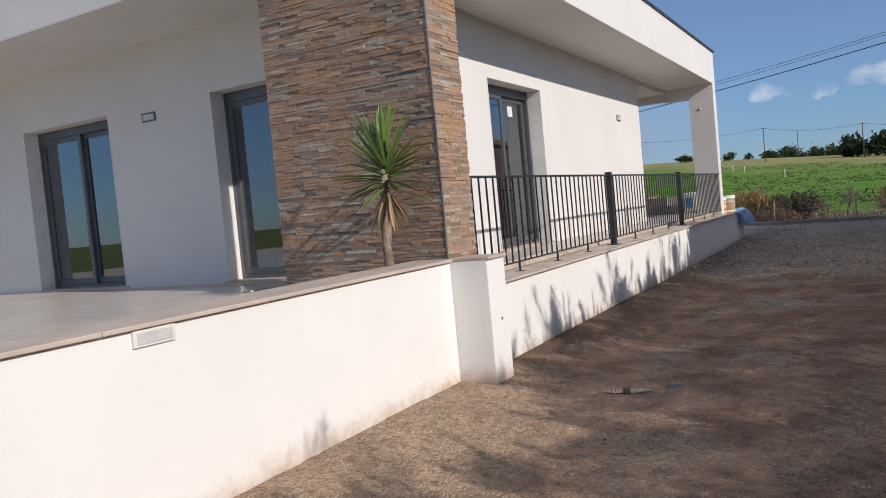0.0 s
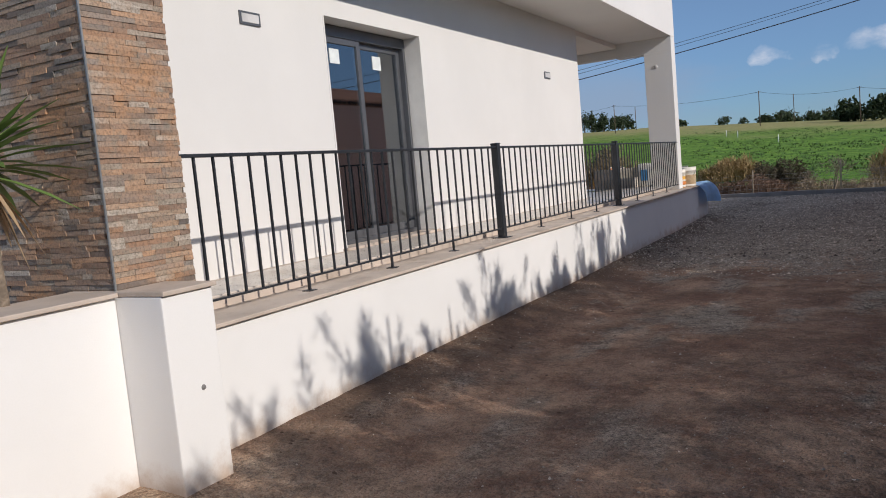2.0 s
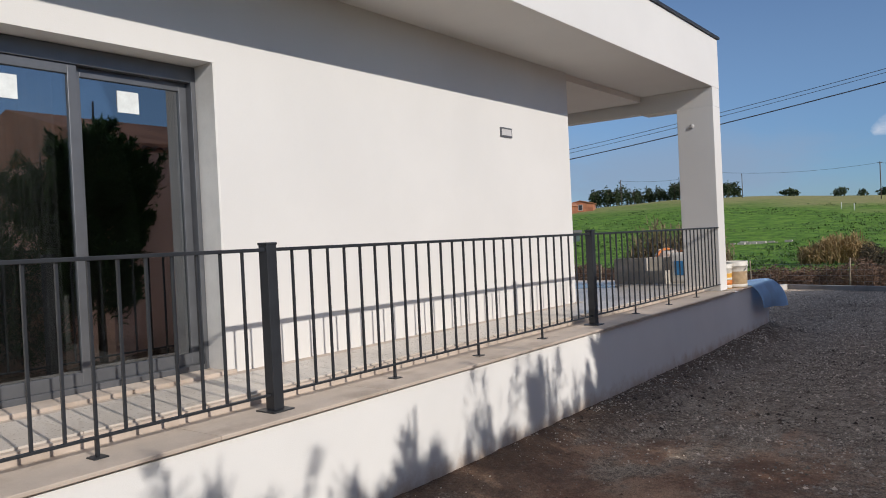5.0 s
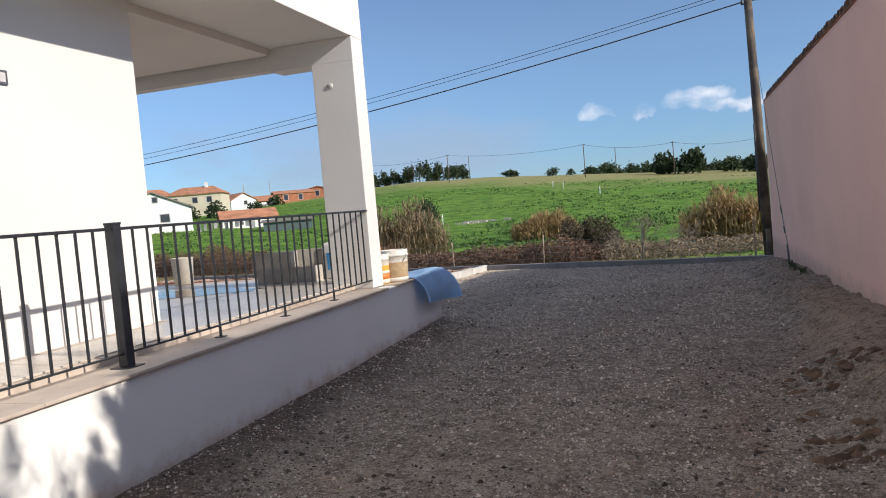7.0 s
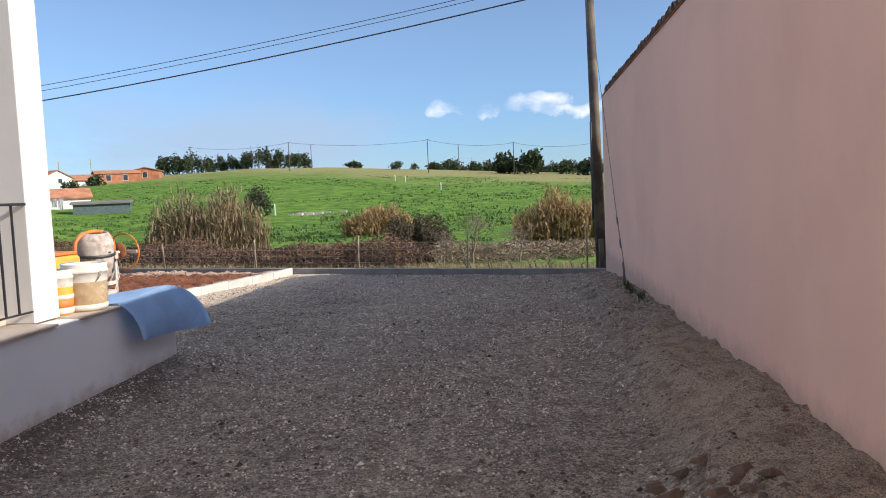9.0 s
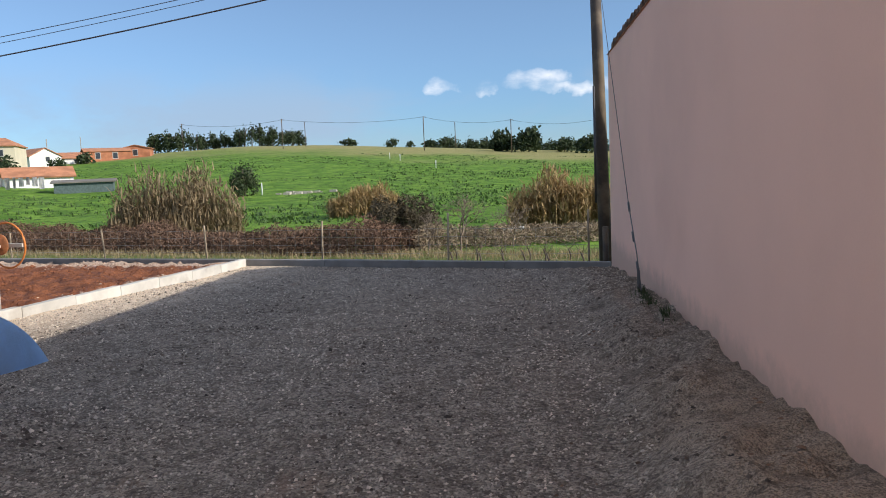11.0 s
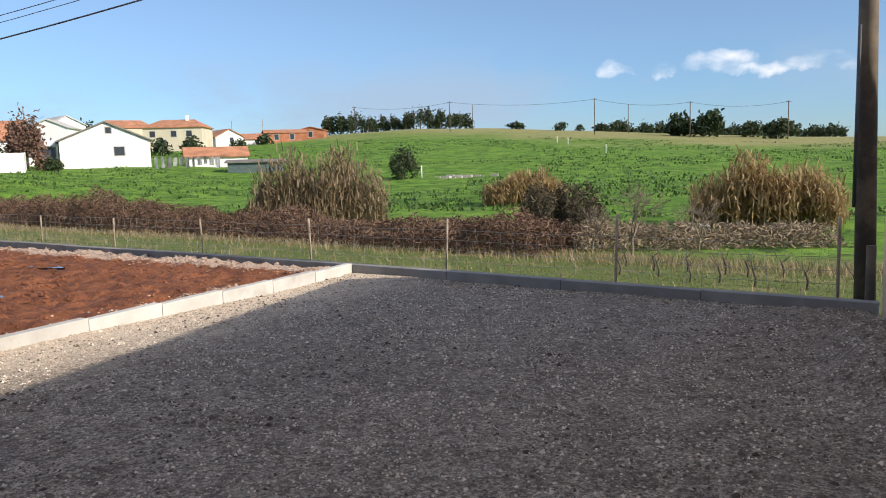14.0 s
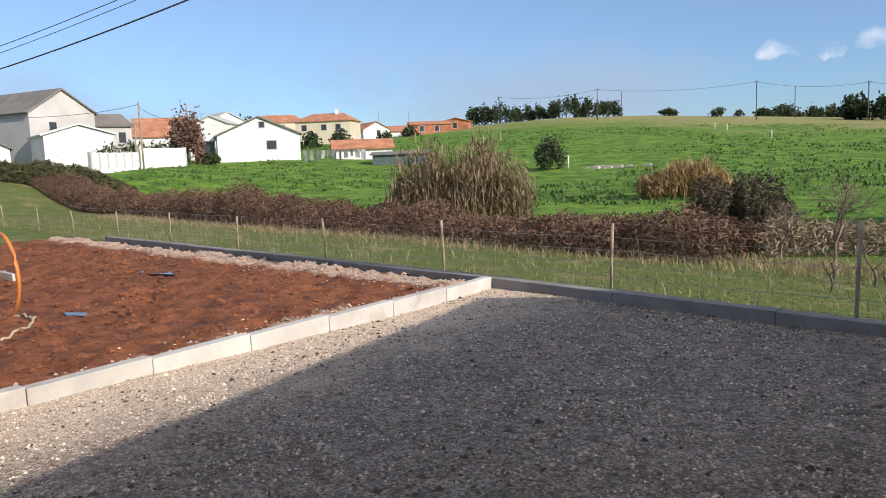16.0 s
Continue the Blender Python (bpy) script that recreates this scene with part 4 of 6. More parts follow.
def railing(y0, y1, post_at=None):
    bay = thing("railing", (RAIL_X, y0, CAP_Z), "dark grey painted steel railing with upright bars", "railing", "terrace railing")
    part("top_rail", box(RAIL_X - 0.02, y0, CAP_Z + 0.885, RAIL_X + 0.02, y1, CAP_Z + 0.905, 0.003), RAIL_PAINT, bay)
    part("bottom_rail", box(RAIL_X - 0.012, y0, CAP_Z + 0.085, RAIL_X + 0.012, y1, CAP_Z + 0.098, 0.002), RAIL_PAINT, bay)
    n = 28
    for i in range(1, n):
        bar = new("baluster", bar_me)
        bar.parent = bay
        bar.matrix_parent_inverse = Matrix.Translation(bay.location).inverted()
        y = y0 + (y1 - y0) * i / n
        bar.location = (RAIL_X, y, CAP_Z + 0.097)
        if i % 7 == 0:
            part("foot", box(RAIL_X - 0.008, y - 0.008, CAP_Z + 0.006, RAIL_X + 0.008, y + 0.008, CAP_Z + 0.09), RAIL_PAINT, bay)
            part("foot_plate", box(RAIL_X - 0.035, y - 0.035, CAP_Z, RAIL_X + 0.035, y + 0.035, CAP_Z + 0.006), RAIL_PAINT, bay)
    if post_at is not None:
        post = part("post", box(RAIL_X - 0.035, post_at - 0.035, CAP_Z + 0.008, RAIL_X + 0.035, post_at + 0.035, CAP_Z + 0.93, 0.004), RAIL_PAINT, bay)
        part("post_cap", box(RAIL_X - 0.039, post_at - 0.039, CAP_Z + 0.921, RAIL_X + 0.039, post_at + 0.039, CAP_Z + 0.936, 0.004), RAIL_PAINT, post)
        part("foot_plate", box(RAIL_X - 0.075, post_at - 0.075, CAP_Z, RAIL_X + 0.075, post_at + 0.075, CAP_Z + 0.008), RAIL_PAINT, post)
    return bay


railing(6.585, 10.565, 10.60)
railing(10.635, 14.615, 14.65)
railing(14.685, 18.715)

# stone-clad column
COL_X0, COL_X1, COL_Y0, COL_Y1 = -3.77, -2.12, 6.08, 6.58
column = thing("stone_column", (-2.9, 6.3, 0.8), "column clad in thin brown and grey split-stone strips", "column")
part("core", box(COL_X0 + 0.02, COL_Y0 + 0.02, FLOOR_Z, COL_X1 - 0.02, COL_Y1, 4.75), MORTAR, column)
part("corner_trim", box(COL_X1 - 0.010, COL_Y0 + 0.001, FLOOR_Z, COL_X1 - 0.001, COL_Y0 + 0.010, 4.75), GALV, column, "slim metal corner trim")
stone_meshes = []
for k in range(40):
    length, depth = (0.08, 0.12, 0.17, 0.23, 0.30)[k % 5], random.uniform(0.007, 0.0165)
    bm = box(0, -depth, 0.0004, length - 0.0012, 0.02, 0.0268)
    for v in bm.verts:
        if v.co.y < 0:
            v.co += Vector((random.uniform(-0.002, 0.002), random.uniform(-0.0035, 0.0035), random.uniform(-0.001, 0.001)))
    me = bpy.data.meshes.new("stone")
    bm.to_mesh(me)
    bm.free()
    me.materials.append(SLATE)
    stone_meshes.append((length, me))


def clad():
    rest, count = bmesh.new(), 0
    for face in ("front", "side"):
        wide = COL_X1 - COL_X0 - 0.016 if face == "front" else COL_Y1 - COL_Y0 - 0.014
        row, z = 0, FLOOR_Z + 0.005
        while z < 4.7:
            a = 0.0
            while a < wide - 0.02:
                length, me = random.choice(stone_meshes)
                fit = min(1.0, (wide - a) / length) if wide - a > 0.05 else (wide - a) / length
                m = Matrix.Translation((COL_X0 + a, COL_Y0 + 0.02, z)) if face == "front" else Matrix.Translation((COL_X1 - 0.02, COL_Y0 + 0.014 + a, z)) @ Matrix.Rotation(radians(90), 4, "Z")
                m = m @ Matrix.Diagonal((fit, 1, 1, 1))
                if count < 300 and 1.0 < z < 2.0 and (face == "side" or a > 0.35):
                    ob = new("stone", me)
                    ob.parent = column
                    ob.matrix_parent_inverse = Matrix.Translation(column.location).inverted()
                    ob.matrix_basis = m
                    count += 1
                else:
                    start = len(rest.verts)
                    rest.from_mesh(me)
                    rest.verts.ensure_lookup_table()
                    for v in rest.verts[start:]:
                        v.co = m @ v.co
                a += length * fit
            row += 1
            z += 0.0272
    ob = part("stonework", rest, SLATE, column)
    ob["kind"] = "stuff"


clad()


# pink neighbour
PINK_X, PINK_Y0, PINK_Y1, EAVE = 3.06, 14.15, 28.66, 3.31
pink = thing("neighbour_house", (6, 22, 0), "neighbouring house with a blank pink rendered wall and clay tile eaves", "house")
part("wall", box(PINK_X, PINK_Y0, -0.4, 9.5, PINK_Y1, EAVE), PINK, pink)
roof = bmesh.new()
# Slab raised behind the eave tiles, out of view, to straighten its shadow.
section = ((PINK_X - 0.02, EAVE + 0.002), (PINK_X + 0.10, EAVE + 0.16), (6.3, EAVE + 1.05), (9.6, EAVE + 0.002))
ends = [[roof.verts.new((x, y, z)) for x, z in section] for y in (PINK_Y0 - 0.05, PINK_Y1 + 0.03)]
for k in range(4):
    roof.faces.new((ends[0][k], ends[1][k], ends[1][(k + 1) % 4], ends[0][(k + 1) % 4]))
roof.faces.new(ends[0][::-1])
roof.faces.new(ends[1])
bmesh.ops.recalc_face_normals(roof, faces=roof.faces)
part("roof", roof, TILE_FAR, pink)


def tile_mesh():
    verts, faces = [], []
    for k in range(9):
        a = math.pi * k / 8
        for r in (0.095, 0.08):
            for s in (0, 1):
                verts.append((s * 0.42, math.cos(a) * r * (1 - 0.12 * s), math.sin(a) * r * 0.8 + s * 0.12))
    for k in range(8):
        i, j = k * 4, k * 4 + 4
        faces += [(i, j, j + 1, i + 1), (i + 3, j + 3, j + 2, i + 2), (i + 2, j + 2, j, i)]
    return mesh_from("roof_tile", verts, faces, TILE, True)


tile_me = tile_mesh()
for i in range(68):
    tile = new("roof_tile", tile_me)
    tile.parent = pink
    tile.matrix_parent_inverse = Matrix.Translation(pink.location).inverted()
    tile.matrix_basis = pose(PINK_X - 0.025 + random.uniform(-0.012, 0.012), PINK_Y0 + 0.1 + 0.205 * i, EAVE + 0.012 + random.uniform(0, 0.012), random.uniform(-3, 3), 0, random.uniform(-3, 3))
# Dark boxes paint the shade inside the slots; nothing is cut.
for dy in (-0.035, 0.035):
    part("vent_slot", box(PINK_X - 0.004, 17.40 + dy - 0.018, 2.53, PINK_X + 0.02, 17.40 + dy + 0.018, 2.67), DARK, pink)


# plain wall added unseen behind the hedge plants to shade the drive
shade_wall = thing("boundary_wall", (3.85, 2, 0), "plain unseen wall added behind the hedge to shade the driveway", "wall")
part("wall", box(3.78, -9.0, -0.6, 3.95, 13.9, 1.75, 0.01), PINK, shade_wall)
part("coping", box(3.75, -9.0, 1.752, 3.98, 13.9, 1.80, 0.008), CONCRETE, shade_wall)


# kerbs
def kerb(name, a, b, high, thick, material, length, label, inward, rise=0.0):
    a, b = Vector((*a, 0)), Vector((*b, 0))
    d = b - a
    turn, total = math.atan2(d.y, d.x), d.length
    line = thing(name, a, label, "kerb")
    n = max(1, round(total / length))
    for i in range(n):
        bm = box(0.003, 0, high[0], total / n - 0.003, thick * inward, high[1], 0.008)
        m = Matrix.Translation(a + d * i / n + Vector((0, 0, random.uniform(-0.005, 0.005) + rise * (n - i - 0.5) / n))) @ Matrix.Rotation(turn + random.uniform(-0.004, 0.004), 4, "Z")
        bmesh.ops.transform(bm, matrix=m, verts=bm.verts)
        part("kerb_block", bm, material, line)
    return line


kerb("kerb", KERB_CORNER, KERB_RIGHT, (-0.5, -0.065), 0.16, CONCRETE_SHADED, 2.0, "low concrete kerb along the end of the driveway, coloured dark for its shadow side", 1)
kerb("kerb", KERB_LEFT, (KERB_CORNER[0] - 0.02, KERB_CORNER[1] + 0.005), (-0.5, -0.065), 0.16, CONCRETE_SHADED, 2.0, "low concrete kerb behind the red soil, coloured dark for its shadow side", 1)
kerb("kerb", KERB_NEAR, KERB_CORNER, (-0.5, -0.055), 0.12, CONCRETE, 1.0, "pale concrete kerb blocks between gravel and red soil", 1, 0.2)

# utility pole with stay and cables
pole = thing("utility_pole", (3.06, 29.55, -0.3), "tall leaning weathered wooden utility pole", "utility pole")
rod_part("pole", [(3.07, 29.55, -0.45), (3.0, 29.55, 3.0), (2.93, 29.55, 6.6)], 0.115, WOOD_POLE, pole, 14, "", 0.72)
rod_part("sleeve", [(2.90, 29.43, 0.9), (2.90, 29.43, 2.9)], 0.02, WIRE, pole)
rod_part("stub_post", [(3.0, 28.95, -0.4), (3.0, 28.95, 0.52)], 0.05, WOOD_POLE, pole, 8, "short dark post at the foot of the pole")
for dx, z in ((-0.12, 5.98), (-0.12, 5.66)):
    rod_part("insulator", [(2.94 + dx, 29.5, z - 0.06), (2.94 + dx, 29.5, z + 0.05)], 0.03, WIRE, pole)
    rod_part("hook", [(2.94, 29.5, z - 0.02), (2.94 + dx, 29.5, z - 0.06)], 0.01, WIRE, pole)
stay = thing("stay_wire", (2.86, 24.05, 0), "steel stay wire with turnbuckle anchored beside the pink wall", "stay wire")
top, knot, foot = Vector((2.95, 29.5, 5.4)), Vector((2.90, 25.32, 1.05)), Vector((2.86, 24.05, 0.04))
rod_part("wire", [top, knot], 0.0045, WIRE, stay, 6)
rod_part("strand", [knot, knot.lerp(foot, 0.5) + Vector((0.01, 0, 0.02)), foot], 0.0065, WIRE, stay, 6)
for s in (0.0, 0.32, 0.62):
    c = knot.lerp(foot, s)
    rod_part("clamp", [c + Vector((0, 0.05, 0.05)), c - Vector((0, 0.05, 0.05))], 0.013, WIRE, stay, 8)
loop = [Vector((2.87, 24.42 + 0.05 * math.cos(a), 0.30 + 0.13 * math.sin(a))) for a in (2 * math.pi * k / 14 for k in range(15))]
rod_part("eye_bolt", loop, 0.010, WIRE, stay, 6)


def cable(a, low, b, radius, label):
    a, low, b = Vector(a), Vector(low), Vector(b)
    pts = []
    for k in range(49):
        s = k / 48
        pts.append(a * (2 * (s - 0.5) * (s - 1)) + low * (-4 * s * (s - 1)) + b * (2 * s * (s - 0.5)))
    v, f = rod(pts, radius, 5, False)
    return tagged(new("overhead_cable", mesh_from("overhead_cable", v, f, WIRE)), label, "cable", "overhead cables")


cable((2.82, 29.5, 5.66), (-27, 33.9, 3.7), (-58, 37.0, 5.6), 0.016, "black overhead cable hung from the wooden pole")
cable((2.82, 29.5, 5.98), (-27, 33.3, 3.95), (-58, 37.0, 5.9), 0.008, "thin overhead wire hung from the wooden pole")
cable((2.82, 29.5, 5.90), (-27, 33.3, 3.80), (-58, 37.0, 5.8), 0.007, "thin overhead wire hung from the wooden pole")
cable((2.95, 29.6, 5.70), (32, 26, 4.6), (60, 22.0, 6.0), 0.014, "black overhead cable hung from the wooden pole")
cable((2.95, 29.6, 6.0), (32, 26, 4.9), (60, 22.0, 6.3), 0.008, "thin overhead wire hung from the wooden pole")

# wire fence past the kerb
FENCE = [(2.75, 29.35), (0.2, 30.1), (-2.42, 30.85), (-5.2, 31.7), (-7.9, 32.35), (-10.8, 33.2), (-13.6, 33.95), (-16.5, 34.8), (-19.6, 35.7), (-22.8, 36.7), (-26.2, 37.6)]
fence = thing("wire_fence", (-8, 32.4, -0.4), "sagging wire fence on thin wooden posts", "fence")
for i, (x, y) in enumerate(FENCE):
    z = land(x, y)
    h = (0.8, 0.78, 0.66, 0.6, 0.55, 0.5, 0.5, 0.45, 0.4, 0.4, 0.4)[i]
    lean = random.uniform(-0.03, 0.03)
    rod_part("post", [(x, y, z - 0.2), (x + lean * 0.5, y, z + 0.5), (x + lean, y + lean, h)], 0.020, POST_WOOD, fence, 7)
for level in range(6):
    pts = []
    for (x0, y0), (x1, y1) in zip(FENCE, FENCE[1:]):
        for s in (0, 0.5):
            x, y = x0 + (x1 - x0) * s, y0 + (y1 - y0) * s
            pts.append((x, y, land(x, y) + 0.1 + 0.155 * level - (0.02 if s else 0)))
    rod_part("wire", pts, 0.003, GALV, fence, 4)
mesh_bm = ([], [])
for (x0, y0), (x1, y1) in zip(FENCE[:8], FENCE[1:8]):
    n = 14
    for k in range(1, n):
        x, y = x0 + (x1 - x0) * k / n, y0 + (y1 - y0) * k / n
        v, f = rod([(x, y, land(x, y) + 0.05), (x, y, land(x, y) + 0.86)], 0.0018, 3, False)
        o = len(mesh_bm[0])
        mesh_bm[0].extend(v)
        mesh_bm[1].extend(tuple(o + q for q in g) for g in f)
part("mesh_wire", mesh_from("mesh_wire", *mesh_bm, GALV), GALV, fence)["kind"] = "stuff"


# plants
def crown_points(n, radius, height, base, wobble=0.3, hollow=0.55, power=1.0):
    """Points spread through an uneven crown: lobes round a centre line."""
    lobes = RNG.normal(size=(14, 3))
    lobes /= np.linalg.norm(lobes, axis=1)[:, None]
    lobes[:, 2] = np.abs(lobes[:, 2]) * 0.9 - 0.25
    pts = []
    while len(pts) < n:
        l = lobes[RNG.integers(14)]
        c = l * RNG.uniform(0.45, 0.8)
        d = RNG.normal(size=3)
        d *= RNG.uniform(hollow, 1.0) * 0.42 / np.linalg.norm(d)
        pts.append(c + d * (1 + wobble * RNG.normal()))
    pts = np.array(pts)
    pts[:, :2] *= radius
    pts[:, 2] = base + (pts[:, 2] + 0.42) / 1.3 * height
    return pts


def tree(x, y, z, height, radius, trunk, leaf, count, label, group="", size=0.2, bark=BARK, name="tree"):
    t = thing(name, (x, y, z), label, name.replace("_", " "), group)
    v, f = [], []
    forks = [(0, 0, height * 0.75, trunk)] + [(math.cos(a) * radius * 0.6, math.sin(a) * radius * 0.6, height * 0.8, trunk * 0.5) for a in (random.uniform(0, 6.28) for _ in range(5))]
    for fx, fy, fz, r in forks:
        s = 0.0 if r == trunk else height * random.uniform(0.2, 0.4)
        vv, ff = rod([(0, 0, s - (0.2 if s == 0 else 0)), (fx * 0.4 + random.uniform(-0.05, 0.05), fy * 0.4, s + (fz - s) * 0.5), (fx, fy, fz)], r, 7, True, 0.3)
        o = len(v)
        v += vv
        f += [tuple(o + q for q in g) for g in ff]
    tm = mesh_from("trunk", [(a + x, b + y, c + z) for a, b, c in v], f, bark, True)
    part("trunk", tm, bark, t)
    pts = crown_points(count, radius, height * 0.92, height * 0.08)
    part("crown", scatter_leaves("crown", pts + np.array([x, y, z]), size, leaf), leaf, t)
    return t


# cypress hedge plants beside the drive
def cypress_crown(height, radius, plumes, seed, low, each=90):
    """Upswept plumes round a trunk, each set with short sprays of paired leaflets, leaving gaps at the rim."""
    rng = np.random.default_rng(seed)
    s = np.concatenate([rng.uniform(low, 0.8, plumes - 8), rng.uniform(0.8, 0.95, 8)])
    a = rng.uniform(0, 2 * math.pi, plumes)
    env = radius * np.clip(np.sin(np.pi * np.clip((s - low) / (1 - low) * 0.72 + 0.26, 0, 1)), 0.25, 1) * rng.uniform(0.7, 1.25, plumes)
    foot = np.stack([0.1 * np.cos(a), 0.1 * np.sin(a), s * height * 0.86], 1)
    way = np.stack([np.cos(a), np.sin(a), rng.uniform(0.35, 1.5, plumes)], 1)
    way /= np.linalg.norm(way, axis=1)[:, None]
    reach = env * rng.uniform(0.95, 1.35, plumes) / np.clip(np.hypot(way[:, 0], way[:, 1]), 0.45, 1)
    k = np.repeat(np.arange(plumes), each)
    n = len(k)
    u = rng.uniform(0.12, 1.0, n)
    core = foot[k] + way[k] * (reach[k] * u)[:, None]
    off = rng.normal(size=(n, 3)) * ((1.08 - u) * 0.13 * (0.5 + env[k]))[:, None]
    p = core + off
    d = way[k] * 1.1 + rng.normal(size=(n, 3)) * 0.5
    d /= np.linalg.norm(d, axis=1)[:, None]
    long = rng.uniform(0.06, 0.13, n) * (1 if each < 150 else 0.75)
    side = np.cross(d, rng.normal(size=(n, 3)))
    side /= np.linalg.norm(side, axis=1)[:, None]
    quads = []
    for q in range(6):
        c = p + d * (long * q / 5)[:, None]
        for sign in (-1, 1):
            w = side * sign + d * 1.3 + rng.normal(size=(n, 3)) * 0.25
            w *= (long * 0.36 * (1.15 - q / 8))[:, None] / np.linalg.norm(w, axis=1)[:, None]
            b = np.cross(w, d)
            b *= (0.0045 if each < 150 else 0.0075) / np.clip(np.linalg.norm(b, axis=1), 1e-6, None)[:, None]
            quads.append(np.stack([c - b * 0.5, c + w * 0.55 - b, c + w, c + w * 0.55 + b], 1))
    verts = np.concatenate(quads).reshape(-1, 3)
    faces = (np.arange(len(verts) // 4) * 4)[:, None] + np.array([0, 1, 2, 3])
    return mesh_from("crown", verts.tolist(), faces.tolist(), CYPRESS)


def cypress(height, radius, seed, low, plumes=74, each=90):
    t = thing("cypress_tree", (0, 0, 0), "young dark green cypress with feathery sprays beside the driveway", "tree", "cypresses beside the driveway")
    rod_part("trunk", [(0, 0, -0.2), (0.03, 0, height * 0.5), (0, 0.02, height * 0.95)], 0.05, BARK, t, 7, "", 0.2)
    part("crown", cypress_crown(height, radius, plumes, seed, low, each), CYPRESS, t)
    return t


KINDS = [cypress(3.0, 0.60, 3, 0.06), cypress(3.0, 0.41, 4, 0.24, 150, 200), cypress(3.0, 0.66, 5, 0.06)]
HEDGE = [(3.05, 13.95, 4.3, 4), (3.3, 13.2, 3.45, 5), (3.2, 12.3, 3.6, 3), (3.2, 11.4, 3.4, 5), (3.25, 10.5, 3.6, 3), (3.2, 9.7, 3.25, 5), (3.25, 8.9, 3.5, 3), (3.2, 8.0, 3.3, 5), (3.25, 7.1, 3.45, 3), (3.2, 6.3, 3.05, 5), (3.25, 5.5, 3.2, 3), (3.2, 4.6, 2.5, 5), (3.25, 3.7, 2.6, 3), (3.2, 2.7, 3.05, 5), (3.25, 1.7, 2.75, 3), (3.2, 0.6, 3.0, 5), (3.2, -0.6, 3.1, 3)]
for i, (x, y, h, k) in enumerate(HEDGE):
    m = pose(x, y, -0.06, 0, 0, 67 * i) @ Matrix.Scale(h / 3.0, 4)
    if i < 3:
        KINDS[k - 3].matrix_world = m
    else:
        c = copy_thing(KINDS[k - 3], pose(0, 0, 0))
        c.matrix_world = m

# yucca in front of the column
yucca = thing("yucca", (-2.42, 5.72, FLOOR_Z), "spiky green yucca with dry lower leaves by stone column", "plant")
rod_part("stem", [(-2.42, 5.72, FLOOR_Z - 0.002), (-2.43, 5.71, 1.2), (-2.38, 5.70, 1.73)], 0.036, YUCCA_BARK, yucca, 10, "", 0.85)
HEART = Vector((-2.37, 5.70, 1.71))
for k in range(92):
    dead = k >= 70
    a = random.uniform(0, 6.28)
    up = random.uniform(-1.25, -0.8) if dead else (1.3 - 1.55 * (k / 70) + random.uniform(-0.12, 0.12))
    d = Vector((math.cos(a) * math.cos(up), math.sin(a) * math.cos(up), math.sin(up)))
    if d.y > 0 and not dead:
        d.y *= 0.62
        d.normalize()
    long, wide = (random.uniform(0.22, 0.36), 0.016) if dead else (random.uniform(0.34, 0.49), random.uniform(0.018, 0.028))
    side = d.cross(Vector((0, 0, 1))).normalized()
    fold = side.cross(d).normalized()
    start, rows, bm = HEART + Vector((0, 0, -0.14 if dead else 0.10 - 0.22 * (k / 70))), [], bmesh.new()
    for s in (0, 0.3, 0.65, 1):
        w = wide * (0.55 + 1.3 * s) * (1 - s) ** 0.55 + 0.0015
        c = start + d * long * s + Vector((0, 0, -0.05 * s * s * (0.4 if up > 0.6 else 1.6)))
        rows.append([bm.verts.new(c - side * w), bm.verts.new(c - fold * w * 0.45), bm.verts.new(c + side * w)])
    for r0, r1 in zip(rows, rows[1:]):
        bm.faces.new((r0[0], r0[1], r1[1], r1[0]))
        bm.faces.new((r0[1], r0[2], r1[2], r1[1]))
    part("dry_leaf" if dead else "leaf", bm, DEAD_LEAF if dead else YUCCA_LEAF, yucca)


# banks of bramble, reeds, bushes
def bank(points, depth, density, heights, material, name, label, twig=0.5):
    """An uneven thicket along a line of (x, y, height)."""
    roots, hs = [], []
    for (x0, y0, h0), (x1, y1, h1) in zip(points, points[1:]):
        n = int(math.hypot(x1 - x0, y1 - y0) * density)
        s = RNG.uniform(0, 1, n)
        off = RNG.uniform(-0.5, 0.5, n) * depth
        lx, ly = x1 - x0, y1 - y0
        L = math.hypot(lx, ly)
        px, py = x0 + lx * s - ly / L * off, y0 + ly * s + lx / L * off
        lump = np.array([0.7 + 0.7 * abs(noise.noise((a * 0.45, b * 0.45, 2))) + 0.25 * noise.noise((a * 1.6, b * 1.6, 9)) for a, b in zip(px, py)])
        h = (h0 + (h1 - h0) * s) * lump * np.sqrt(np.clip(1 - (2 * off / depth) ** 2, 0.05, 1))
        f = RNG.uniform(0, 1, n) ** 0.7
        for a, b, k in zip(px, py, h * f):
            roots.append((a, b, land(a, b) + k))
        hs.append(np.full(n, 1.0))
    pts = np.array(roots)
    me = scatter_leaves(name, pts, twig, material, 0.2, 2.4)
    return tagged(new(name, me), label, name.replace("_", " "), kind="stuff")


def near(az, dist):
    a = radians(az)
    return 0.76 - math.sin(a) * dist, 20.96 + math.cos(a) * dist


LINE = [(64, 84, 0.9), (60, 72, 0.9), (56, 63, 1.1), (52.4, 51, 1.6), (47, 40, 1.25), (42, 33.5, 1.7), (37, 29.8, 1.0), (30, 26, 1.0), (24, 23, 0.7), (20, 21.3, 1.1), (12.5, 19.6, 1.25), (8.5, 19.0, 1.2)]
bank([(*near(a, d), h) for a, d, h in LINE], 3.2, 2300, None, BRAMBLE, "bramble_thicket", "brown wintry bramble thicket past the wire fence", 0.036)
